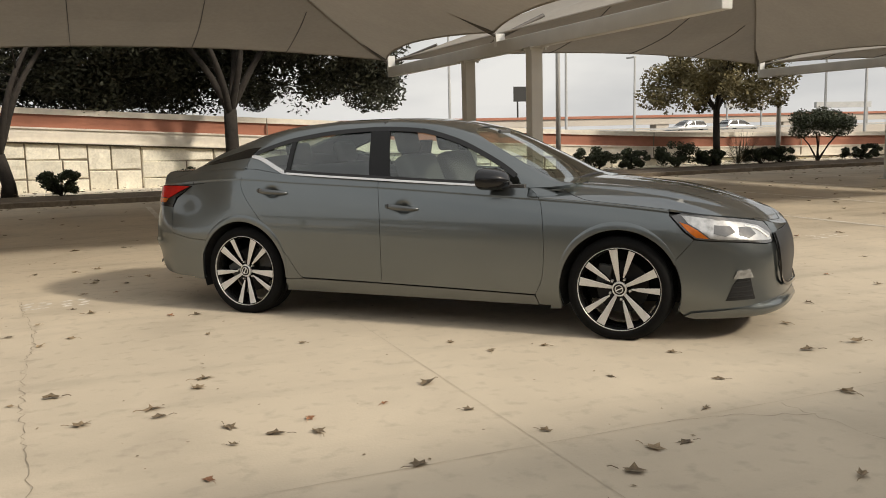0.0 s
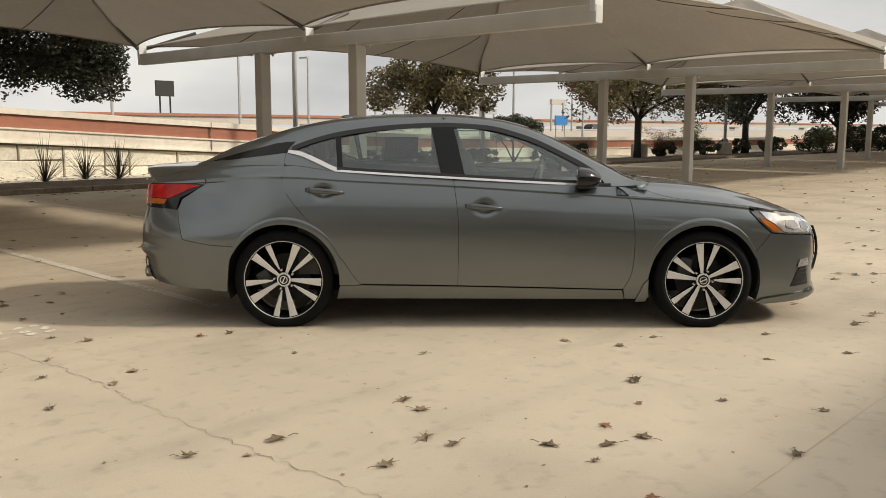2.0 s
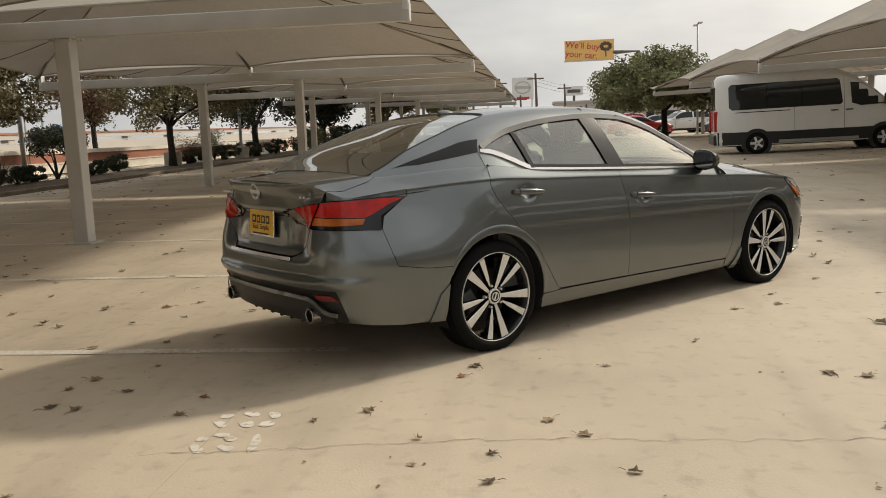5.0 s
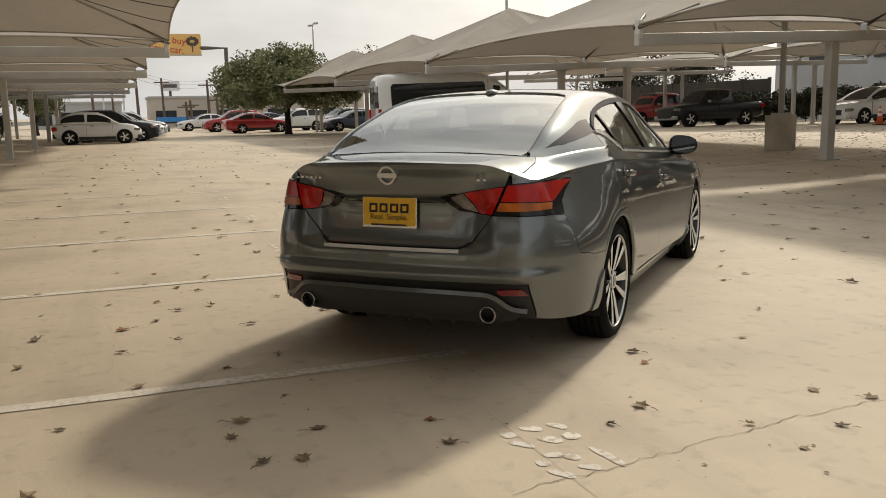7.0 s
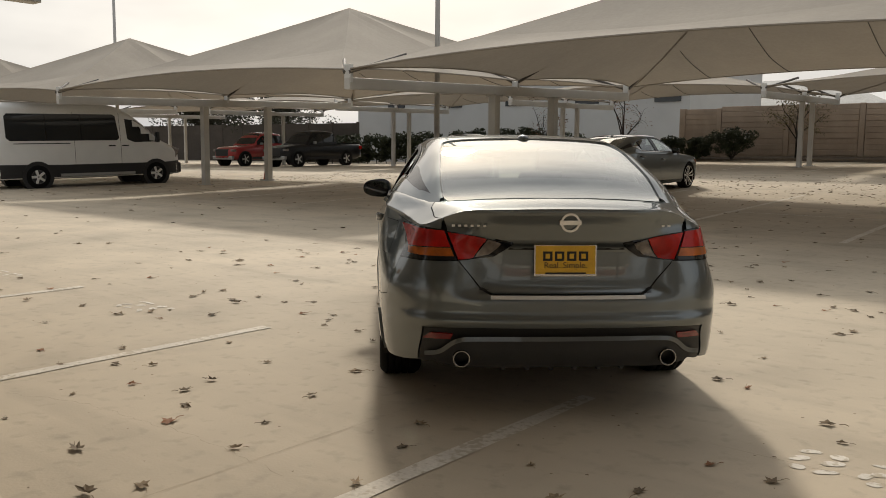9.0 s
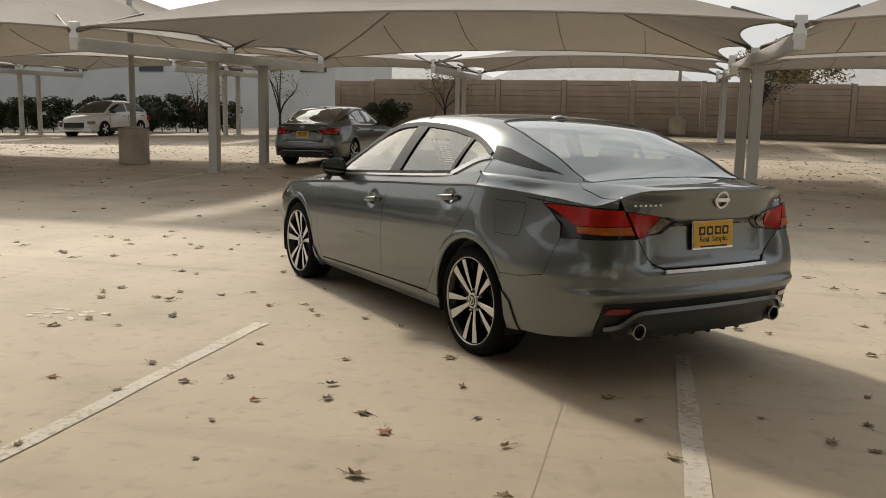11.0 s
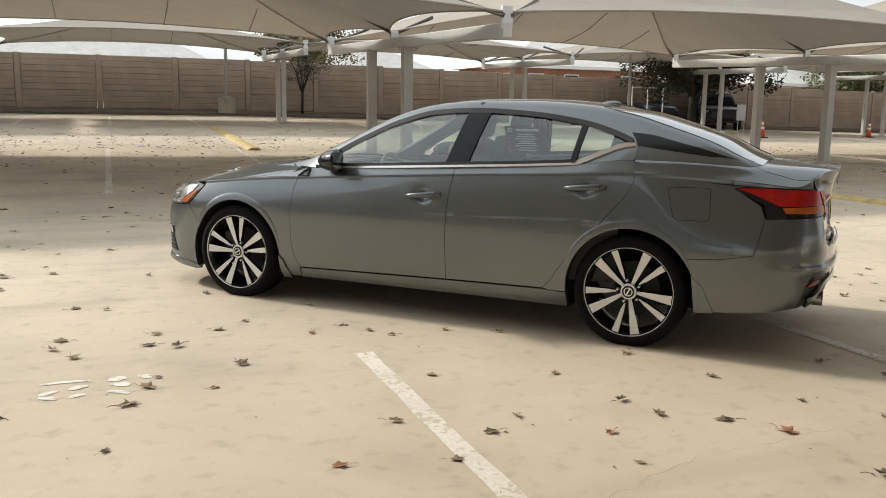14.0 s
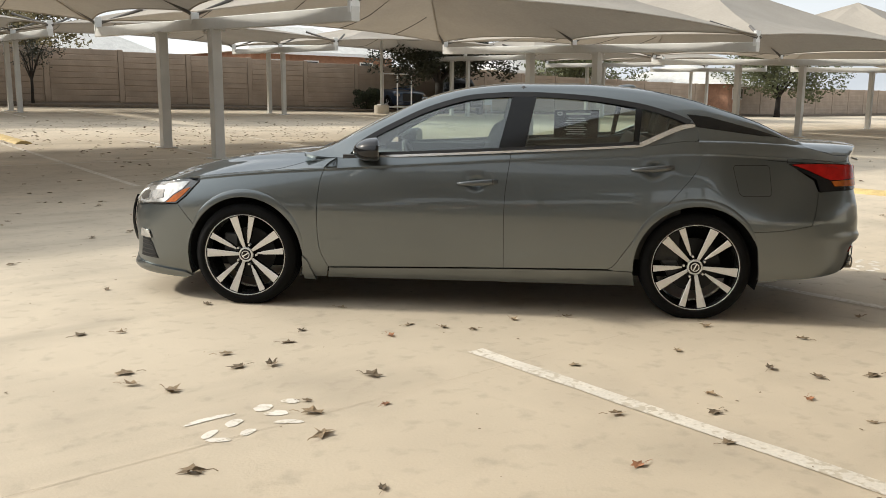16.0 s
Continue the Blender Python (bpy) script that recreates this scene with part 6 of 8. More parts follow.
    for y0, y1 in ((0.52, -0.05), (0.0, -0.56)):
        bm = bmesh.new()
        tube(bm, [(1.03 - 0.08 * abs(y) ** 2, y, deck(1.03, y).z + 0.012) for y in np.linspace(y0, y1, 8)], 0.009, 6)
        part("wiper", bm, M_BLACK, car)

    # greenhouse
    C = lambda o: (lambda x, t: cabin(x, t, o))
    gt = curve([(-1.42, 1.165), (-1.36, 1.196), (-1.244, 1.243), (-1.051, 1.297), (-0.667, 1.348), (-0.345, 1.362), (-0.054, 1.346), (0.217, 1.278), (0.489, 1.153), (0.646, 1.064), (0.72, 1.01)])
    T = lambda x: cabin_t(x, gt(x))
    wind = [(0.255, 1.0), (0.262, 0.82), (0.285, 0.68), (0.34, 0.59), (0.50, 0.545), (0.75, 0.53), (0.95, 0.52), (1.055, 0.50)]
    back = [(-1.085, 1.0), (-1.087, 0.80), (-1.10, 0.66), (-1.13, 0.58), (-1.22, 0.545), (-1.45, 0.53), (-1.70, 0.52), (-1.95, 0.51), (-2.03, 0.50)]
    wind_s, back_s = tup(spline(wind, 5)), tup(spline(back, 5))
    dlo_top = [(x, T(x)) for x in np.linspace(0.72, -1.40, 40)]
    roofp = [(wind_s[0][0], 1.0)] + wind_s[1:] + [(1.075, 0.2), (1.06, 0.0)] + [(x, 0.0) for x in np.linspace(1.0, 0.76, 5)] + dlo_top + [(-1.405, 0.10), (-1.4015, 0.0)] + [(x, 0.0) for x in np.linspace(-1.5, -2.06, 10)] + [(-2.075, 0.2)] + back_s[::-1]
    panel("roof", roofp, C(0.0), PAINT, car, step=(0.05, 0.045), flange=0.02, join=True)
    wsg = [(0.245, 1.0)] + [(x - 0.01, t + 0.012) for x, t in wind_s[1:]] + [(1.085, 0.45), (1.092, 0.7), (1.095, 1.0)]
    panel("windshield", wsg, C(-0.006), M_GLASS, car, step=(0.06, 0.06), flange=0, join=True)
    rg = [(-1.075, 1.0)] + [(x + 0.01, t - 0.004) for x, t in back_s[1:]] + [(-2.075, 0.5), (-2.09, 1.0)]
    panel("rear_window", rg, C(-0.006), M_GLASSDARK, car, step=(0.06, 0.06), flange=0, join=True)
    # side glass with black frames
    def win(pts_, name, m):
        return panel(name, pts_, C(-0.008), m, car, step=(0.06, 0.06), flange=0)
    bl = lambda x, z: (x, cabin_t(x, z))
    fw = [bl(0.655, 1.0)] + [(x, T(x) - 0.025) for x in np.linspace(0.60, -0.285, 24)] + [(-0.205, 0.02)] + [(x, 0.02) for x in np.linspace(-0.15, 0.66, 12)]
    rw = [(x, T(x) - 0.025) for x in np.linspace(-0.425, -1.045, 18)] + [(-1.018, 0.02)] + [(x, 0.02) for x in np.linspace(-0.95, -0.36, 10)]
    qw = [(x, T(x) - 0.03) for x in np.linspace(-1.075, -1.345, 8)] + [bl(-1.33, 1.16), bl(-1.05, 1.052)]
    win(fw, "front_window", M_GLASSSIDE)
    win(rw, "rear_side_window", M_GLASSSIDE)
    win(qw, "quarter_window", M_GLASSSIDE)
    kickp = [(-0.99, 0.0), (-1.398, 0.0), bl(-1.398, 1.163), bl(-1.30, 1.148), bl(-1.20, 1.108), bl(-1.07, 1.056)]
    panel("door_kick", kickp, C(0.0), PAINT, car, step=(0.05, 0.05), flange=0.01)
    panel("pillar_jamb", [(-1.35, 0.0), (-1.46, 0.0), bl(-1.46, 1.19), bl(-1.35, 1.19)], C(-0.004), PAINT, car, step=(0.05, 0.05), flange=0)
    panel("b_pillar", [(-0.28, T(-0.28)), (-0.43, T(-0.43)), (-0.352, 0.01), (-0.195, 0.01)], C(0.002), M_PILLAR, car, step=(0.06, 0.06))
    panel("division_bar", [(-1.04, T(-1.04)), (-1.078, T(-1.078)), (-1.048, 0.03), (-1.012, 0.01)], C(0.001), M_PILLAR, car, step=(0.06, 0.06))
    # narrow black seal along the roof side and the sill of the windows
    fr = [cabin(x, T(x) - 0.012, 0.001) for x in np.linspace(0.70, -1.36, 44)]
    for sd in (1, -1):
        q = [Vector((p.x, p.y * sd, p.z)) for p in fr]
        ribbon("window_seal", q, 0.034, (0, sd, 0.5), M_BLACK, car, 0.004)
        lo_ = [Vector((x, (belt_y(x) + 0.004) * sd, belt(x) + 0.020)) for x in np.linspace(0.66, -1.05, 30)]
        ribbon("window_channel", lo_, 0.022, (0, sd, 0.3), M_BLACK, car, 0.003)
        ch = [Vector((x, (belt_y(x) + 0.006) * sd, belt(x) + 0.004)) for x in np.linspace(0.66, -1.03, 30)]
        ribbon("belt_moulding", ch, 0.015, (0, sd, 0.35), M_BRIGHT, car, 0.006, "thin bright belt moulding")
        kick = [Vector((x, (cabin(x, cabin_t(x, z)).y + 0.004) * sd, z)) for x, z in spline([(-0.97, 1.0405), (-1.03, 1.049), (-1.08, 1.064), (-1.20, 1.118), (-1.30, 1.158), (-1.385, 1.172)], 5)]
        n = len(kick)
        ribbon("quarter_moulding", kick, [0.013 + 0.017 * smoothstep(0, 0.4, i / n) - 0.008 * smoothstep(0.75, 1.0, i / n) for i in range(n)], (0, sd, 0.45), M_BRIGHT, car, 0.008, "broad bright kinked moulding")
        # small triangle ahead of the door glass, and the mirror on it
        mir = new("door_mirror")
        mir.parent = car
        mir.matrix_basis = Matrix.Translation((0.60, 0.0, 0.0))
        mir["label"] = "gloss black door mirror"
        bm = bmesh.new()
        rows = []
        for k in range(13):
            u = k / 12
            sc = (1 - u ** 2.6) ** 0.5 if u < 1 else 0.06
            ring = []
            for j in range(20):
                a = 2 * math.pi * j / 20
                cy, cz = math.copysign(abs(math.cos(a)) ** 0.75, math.cos(a)), math.copysign(abs(math.sin(a)) ** 0.75, math.sin(a))
                ring.append(bm.verts.new((-0.062 + 0.165 * u - 0.02 * cy * (1 - u), (0.935 - 0.045 * u + 0.108 * sc * cy) * sd, 1.012 - 0.012 * u + 0.072 * sc * cz - 0.012 * cy * sc * cz)))
            rows.append(ring)
        grid_faces(bm, rows, closed=True)
        bm.faces.new(rows[0])
        bm.faces.new(rows[-1])
        bmesh.ops.recalc_face_normals(bm, faces=bm.faces[:])
        part("mirror_housing", bm, M_GLOSSBLACK, mir, smooth=True)
        bm = bmesh.new()
        face_ = [bm.verts.new((0.0, 0.092 * math.copysign(abs(math.cos(a)) ** 0.75, math.cos(a)), 0.059 * math.copysign(abs(math.sin(a)) ** 0.7, math.sin(a)))) for a in np.linspace(0, 2 * math.pi, 21)[:-1]]
        back_ = [bm.verts.new((0.012, v.co.y, v.co.z)) for v in face_]
        grid_faces(bm, [face_, back_], closed=True)
        bm.faces.new(face_)
        bmesh.ops.transform(bm, matrix=Matrix.Translation((-0.068, 0.935 * sd, 1.012)) @ Matrix.Rotation(radians(10 * sd), 4, "Z"), verts=bm.verts[:])
        bmesh.ops.recalc_face_normals(bm, faces=bm.faces[:])
        part("mirror_glass", bm, M_MIRROR, mir, "silvered mirror glass")
        bm = bmesh.new()
        tube(bm, [(0.06, 0.79 * sd, 0.960), (0.04, 0.86 * sd, 0.962), (0.02, 0.91 * sd, 0.968)], [0.034, 0.026, 0.022], 12)
        part("mirror_foot", bm, M_BLACK, mir)
    # dark wedge behind the quarter glass
    wedge = [bl(-1.345, 1.240), bl(-1.375, 1.205), bl(-1.398, 1.166), bl(-1.52, 1.150), bl(-1.66, 1.132), bl(-1.80, 1.113), bl(-1.935, 1.100), bl(-1.80, 1.142), bl(-1.65, 1.182), bl(-1.48, 1.226)]
    panel("pillar_trim", wedge, C(0.0015), M_PILLAR, car, step=(0.05, 0.05), flange=0.003, label="gloss black pillar wedge")
    rim_b = [cabin(x, t - 0.004, 0.001) for x, t in back_s[2:]]
    for sd in (1, -1):
        ribbon("rear_window_seal", [Vector((p.x, p.y * sd, p.z)) for p in rim_b], 0.005, (-0.4, 0.3 * sd, 1), M_BLACK, car, 0.002)
    # handles
    for sd in (1, -1):
        for xa, xb, z in ((-1.255, -1.0, 0.918), (-0.20, 0.05, 0.815)):
            h = new("door_handle")
            h.parent = car
            bm = bmesh.new()
            rows = []
            for k in range(13):
                u = k / 12
                x = xa + (xb - xa) * u
                y = body(x, z - 0.06).y + 0.002 + 0.030 * math.sin(math.pi * min(1, max(0, u * 1.06 - 0.03))) ** 0.45
                hw = 0.013 + 0.008 * math.sin(math.pi * u) ** 0.6 - 0.006 * u
                zz = z + 0.010 - 0.018 * u
                rows.append([bm.verts.new((x, (y + 0.010 * math.cos(q) - 0.010) * sd, zz + hw * math.sin(q))) for q in np.linspace(0, 2 * math.pi, 13)[:-1]])
            grid_faces(bm, rows, closed=True)
            bm.faces.new(rows[0])
            bm.faces.new(rows[-1])
            bmesh.ops.recalc_face_normals(bm, faces=bm.faces[:])
            part("grip", bm, M_GRIP, h, "grey painted grip", smooth=True)
            bm = bmesh.new()
            box(bm, (xa + 0.030, (body(xa + 0.03, z).y + 0.024) * sd, z + 0.010), (0.003, 0.016, 0.034))
            part("lock_cover_seam", bm, M_CUP, h)
    # dark inner shell under the panels, wheel housings, floor
    def inner(s, z):
        return body(s, z, -0.016)
    sh_in = sh(-2.2, 1.9, 40)
    shell = [(-2.2, 0.29)] + arc_pts(-HUB_X, 191, -5, 24, ARCH_R + 0.004) + arc_pts(HUB_X, 185, -10, 24, ARCH_R + 0.004) + [(1.9, 0.18)] + [(x, z - 0.014) for x, z in sh_in[::-1]]
    panel("inner_body", shell, inner, M_UNDER, car, step=(0.08, 0.08), flange=0)
    panel("inner_tail", [(-2.18, 0.33), (S_TAIL, 0.33), (S_TAIL, 1.03), (-2.7, 1.0), (-2.35, 0.95), (-2.18, 0.95)], inner, M_UNDER, car, step=(0.08, 0.08), flange=0, join=True)
    panel("inner_nose", [(1.88, 0.17), (S_NOSE, 0.17), (S_NOSE, 0.64), (2.2, 0.66), (1.88, 0.74)], inner, M_UNDER, car, step=(0.08, 0.08), flange=0, join=True)
    panel("inner_deck", [(-2.44, 0), (-2.40, 0.45), (-2.24, 0.74), (-1.45, 0.86), (-1.45, 0.0)], lambda x, y: deck(x, y, -0.020), M_UNDER, car, step=(0.1, 0.1), flange=0, join=True)
    panel("inner_hood", [(2.2, 0), (2.08, 0.45), (1.90, 0.70), (0.9, 0.86), (0.9, 0.0)], lambda x, y: deck(x, y, -0.030), M_UNDER, car, step=(0.1, 0.1), flange=0, join=True)
    for x in (HUB_X, -HUB_X):
        for sd in (1, -1):
            bm = bmesh.new()
            rows = []
            for yy in (0.895, 0.55):
                rows.append([bm.verts.new((x + (ARCH_R + 0.003) * math.cos(radians(a)), yy * sd, HUB_Z + (ARCH_R + 0.003) * math.sin(radians(a)))) for a in range(-20, 201, 10)])
            grid_faces(bm, rows)
            bm.faces.new(rows[1])
            part("wheel_housing", bm, M_UNDER, car)
    bm = bmesh.new()
    for x0, x1, w in ((-2.30, -2.2, 0.70), (-2.2, -1.80, 0.74), (-1.80, -1.02, 0.56), (-1.02, 1.02, 0.80), (1.02, 1.80, 0.56), (1.80, 2.15, 0.60)):
        box(bm, ((x0 + x1) / 2, 0, 0.24 if abs(x0 + x1) < 3.7 else 0.32), (x1 - x0, 2 * w, 0.05))
    part("floor_pan", bm, M_UNDER, car)
    # cabin
    def seat(x, y, w, back_h, name, lean=22):
        st = new(name)
        st.parent = car
        bm = bmesh.new()
        box(bm, (x + 0.22, y, 0.55), (0.52, w, 0.16), Matrix.Rotation(radians(-8), 4, "Y"))
        bevel(bm, 0.05, 3)
        part("cushion", bm, M_SEAT, st, smooth=True)
        bm = bmesh.new()
        box(bm, (x - 0.12, y, 0.62 + back_h / 2), (0.14, w, back_h), Matrix.Rotation(radians(-lean), 4, "Y"))
        bevel(bm, 0.05, 3)
        part("backrest", bm, M_SEAT, st, smooth=True)
        n = 1 if w < 0.7 else 2
        for k in range(n):
            yy = y if n == 1 else y + (0.36 if k else -0.36)
            bm = bmesh.new()
            box(bm, (x - 0.12 - 0.62 * back_h * math.sin(radians(lean)) - 0.02, yy, 0.62 + back_h * 0.98 + 0.09), (0.09, 0.27, 0.17), Matrix.Rotation(radians(-lean * 0.6), 4, "Y"))
            bevel(bm, 0.035, 3)
            part("headrest", bm, M_SEAT, st, smooth=True)
    seat(0.0, 0.37, 0.52, 0.56, "front_seat")
    seat(0.0, -0.37, 0.52, 0.56, "front_seat")
    seat(-0.95, 0.0, 1.30, 0.48, "rear_bench", 26)
    bm = bmesh.new()
    rows = []
    for y in np.linspace(-0.76, 0.76, 12):
        hump = 0.05 * math.exp(-((y - 0.37) / 0.18) ** 2)
        rows.append([bm.verts.new((x, y, z)) for x, z in ((0.52, 0.60), (0.50, 0.80), (0.56, 0.90 + hump), (0.72, 0.925 + hump * 0.5), (1.0, 0.925))])
    grid_faces(bm, rows)
    bmesh.ops.recalc_face_normals(bm, faces=bm.faces[:])
    part("dashboard", bm, M_SEAT, car, smooth=True)
    bm = bmesh.new()
    ring = [(0.40 + 0.055 * math.sin(a), 0.37 + 0.185 * math.cos(a), 0.86 + 0.175 * math.sin(a)) for a in np.linspace(0, 2 * math.pi, 29)]
    tube(bm, ring, 0.015, 8, cap=False)
    sw = part("steering_wheel", bm, M_TRIMGREY, car, smooth=True)
    bm = bmesh.new()
    box(bm, (0.41, 0.37, 0.85), (0.04, 0.17, 0.10))
    box(bm, (0.41, 0.37, 0.85), (0.015, 0.34, 0.03))
    bevel(bm, 0.01)
    tube(bm, [(0.42, 0.37, 0.84), (0.55, 0.37, 0.80)], 0.03, 8)
    part("steering_hub", bm, M_TRIMGREY, sw)
    bm = bmesh.new()
    box(bm, (0.36, 0, 1.30), (0.03, 0.22, 0.06))
    bevel(bm, 0.012)
    part("inner_mirror", bm, M_TRIMGREY, car)
    bm = bmesh.new()
    box(bm, (-1.68, 0, 1.045), (0.62, 1.30, 0.02))
    part("parcel_shelf", bm, M_SEAT, car)
    for sd in (1, -1):
        bm = bmesh.new()
        box(bm, (-0.27, 0.80 * sd, 0.66), (2.1, 0.05, 0.62))
        part("door_lining", bm, M_SEAT, car)
        bm = bmesh.new()
        tube(bm, [cabin(-0.34, 0.02 + 0.6 * k / 5, -0.03) if sd > 0 else Vector((1, -1, 1)) * cabin(-0.34, 0.02 + 0.6 * k / 5, -0.03) for k in range(6)], 0.03, 8)
        part("pillar_lining", bm, M_SEAT, car)
    panel("headlining", [(0.2, 1.0), (0.2, 0.62), (-1.0, 0.62), (-1.1, 1.0)], C(-0.035), M_LINING, car, step=(0.1, 0.1), flange=0, join=True)
    # shark-fin aerial
    bm = bmesh.new()
    rows = []
    for k in range(6):
        u = k / 5
        z = 1.404 + 0.026 * u
        L = 0.075 * math.sqrt(max(0.05, 1 - u * u))
        rows.append([bm.verts.new((-1.03 - 0.02 * u + L * math.cos(a), 0.038 * math.sqrt(max(0.05, 1 - u * u)) * math.sin(a), z)) for a in np.linspace(0, 2 * math.pi, 13)[:-1]])
    grid_faces(bm, rows, closed=True)
    bm.faces.new(rows[-1])
    bmesh.ops.recalc_face_normals(bm, faces=bm.faces[:])
    part("roof_aerial", bm, M_CARPAINT, car, smooth=True)
    for (x, y, tn) in ((HUB_X, 0.790, -2), (HUB_X, -0.790, -9.5), (-HUB_X, 0.790, 30), (-HUB_X, -0.790, 32.5)):
        wheel(car, x, y, 1 if y > 0 else -1, tn)
    return car


sedan = build_sedan(Matrix(), "gunmetal grey four-door sedan standing alone on the concrete")


def window_notice():
    """The printed notice behind the rear side glass."""
    n = new("window_notice")
    n.parent = sedan
    n["label"] = "black printed notice sheet in the side window"
    c = Vector((-0.675, 0.648, 1.172))
    m = Matrix.Translation(c) @ Matrix.Rotation(radians(-24), 4, "X")
    bm = bmesh.new()
    box(bm, (0, 0, 0), (0.275, 0.004, 0.19))
    n.matrix_basis = m
    part("sheet", bm, M_NOTICE, n)
    rows = [(0.072, 0.15, 0.012, 0.03)] + [(0.042 - k * 0.0155, 0.10 + 0.04 * ((k * 7) % 3) / 2, 0.005, 0.02) for k in range(8)]
    for z, w, h, x in rows:
        bm = bmesh.new()
        box(bm, (-x + 0.02, 0.0035, z), (w, 0.002, h))
        part("text_bar", bm, M_PAPER, n)
    bm = bmesh.new()
    tube(bm, [(0.103 + 0.014 * math.cos(a), 0.0035, 0.072 + 0.011 * math.sin(a)) for a in np.linspace(0, 2 * math.pi, 17)], 0.002, 5, cap=False)
    part("emblem_ring", bm, M_PAPER, n)


window_notice()

# ---- other vehicles ----
def paint(name, c, metal=0.3, rough=0.35):
    return mat(name, c, rough, metal=metal, var=0.03, scale=3, coat=1.0)


P_WHITE = paint("white_paint", (0.72, 0.72, 0.70), 0.0)
P_RED = paint("red_paint", (0.36, 0.02, 0.02))
P_BLACK = mat("black_paint", (0.008, 0.008, 0.009), 0.35, var=0.03, scale=3, spec=0.35, coat=0.2)
P_SILVER = paint("silver_paint", (0.35, 0.36, 0.36), 0.6)
P_BLUE = paint("dark_blue_paint", (0.03, 0.05, 0.09), 0.4)
M_SIDEGLASS = mat("dark_car_glass", (0.015, 0.017, 0.018), 0.05, var=0.05, scale=3)


def vehicle(at, label, cat, pm, L, W, H, wb, wr, top, cab, front_ov=0.9, trim=None, bed=None, low=0.20, name="car", group="parked vehicles"):
    """A parked vehicle. top: (x, z) along hood, belt and deck; cab: belt rear, roof rear, roof front, belt front as (x, z)."""
    v = thing(name, at, label, cat, group)
    xf = L / 2
    fx, rx = xf - front_ov, xf - front_ov - wb
    tz = curve(top)
    hw = curve([(-L / 2, W / 2 * 0.86), (-L / 2 + 0.25, W / 2 * 0.965), (-L / 2 + 0.8, W / 2), (L / 2 - 1.0, W / 2), (L / 2 - 0.4, W / 2 * 0.93), (L / 2 - 0.08, W / 2 * 0.72), (L / 2, W / 2 * 0.6)])
    bm = bmesh.new()
    rows = []
    xs = list(np.linspace(-L / 2, L / 2, 34))
    for x in xs:
        w, t = hw(x), tz(x)
        lo = low + (0.10 * smoothstep(xf - 0.5, xf, x) + 0.12 * smoothstep(-xf + 0.5, -xf, x))
        sec = [(w - 0.08, lo), (w - 0.01, lo + 0.10), (w, lo + (t - lo) * 0.5), (w - 0.015, t - 0.13), (w - 0.06, t - 0.03), (w * 0.7, t), (0, t + 0.02)]
        rows.append([bm.verts.new((x, y, z)) for y, z in sec] + [bm.verts.new((x, -y, z)) for y, z in sec[-2::-1]])
    grid_faces(bm, rows, closed=True)
    bm.faces.new(rows[0][::-1])
    bm.faces.new(rows[-1])
    bmesh.ops.recalc_face_normals(bm, faces=bm.faces[:])
    part("body", bm, pm, v, smooth=True)
    # cabin: arched roof over leaning sides, panes let into it
    (x0, z0), (x1, z1), (x2, z2), (x3, z3) = cab
    wbelt = W / 2 - 0.045
    lean = 0.20 if H < 1.85 else 0.15
    crown = curve([(x0, z0), (x1, z1), ((x1 + x2) / 2, max(z1, z2) + 0.03), (x2, z2), (x3, z3)])
    beltz = lambda x: z0 + (z3 - z0) * (x - x0) / (x3 - x0) - 0.03
    def craw(x, t):
        bz, rz = beltz(x), crown(x)
        h = max(0.01, rz - bz)
        ry = wbelt - lean * min(1.0, h / 0.55)
        if t < 0.5:
            u = t / 0.5
            return wbelt + (ry - wbelt) * u + 0.05 * u * (1 - u), bz + 0.90 * h * u
        u = (t - 0.5) / 0.5
        return ry * (1 - u), bz + h * (0.90 + 0.10 * (1 - (1 - u) ** 2))
    def cabp(x, t, o=0.0):
        t = min(1.0, max(0.0, t))
        d = min(0.06, t, 1 - t)
        q = [craw(x, t + k * d) for k in (-1, -0.5, 0, 0.5, 1)]
        w = smoothstep(0.38, 0.62, t)
        return Vector((x, sum(a[0] for a in q) / 5 + o * (1 - w), sum(a[1] for a in q) / 5 + o * w)) if t < 1 else Vector((x, 0, q[0][1] + o))
    bm = bmesh.new()
    tt = [0, 0.15, 0.3, 0.42, 0.48, 0.52, 0.58, 0.7, 0.85, 1.0]
    rows = []
    for x in np.linspace(x0, x3, 24):
        rows.append([bm.verts.new(cabp(x, t)) for t in tt] + [bm.verts.new(cabp(x, t) * Vector((1, -1, 1)) if False else Vector((x, -cabp(x, t).y, cabp(x, t).z))) for t in tt[-2::-1]])
    grid_faces(bm, rows)
    bm.faces.new(rows[0])
    bm.faces.new(rows[-1])
    bmesh.ops.recalc_face_normals(bm, faces=bm.faces[:])
    part("cabin", bm, pm, v, smooth=True)
    xs_ = np.linspace(x0, x3, 80)
    ok = [x for x in xs_ if crown(x) - beltz(x) > 0.20]
    xa, xb = ok[0], ok[-1]
    PC = lambda o: (lambda x, t: cabp(x, t, o))
    nwin = 2 if x2 - x1 < 2.6 else 3
    step = (0.25, 0.2)
    for k in range(nwin):
        wa, wb_ = xa + (xb - xa) * k / nwin + 0.05, xa + (xb - xa) * (k + 1) / nwin - 0.05
        panel("side_window", [(wa, 0.09), (wb_, 0.09), (wb_ - 0.02, 0.43), (wa + 0.02, 0.43)], PC(0.006), M_SIDEGLASS, v, step=step, flange=0.004)
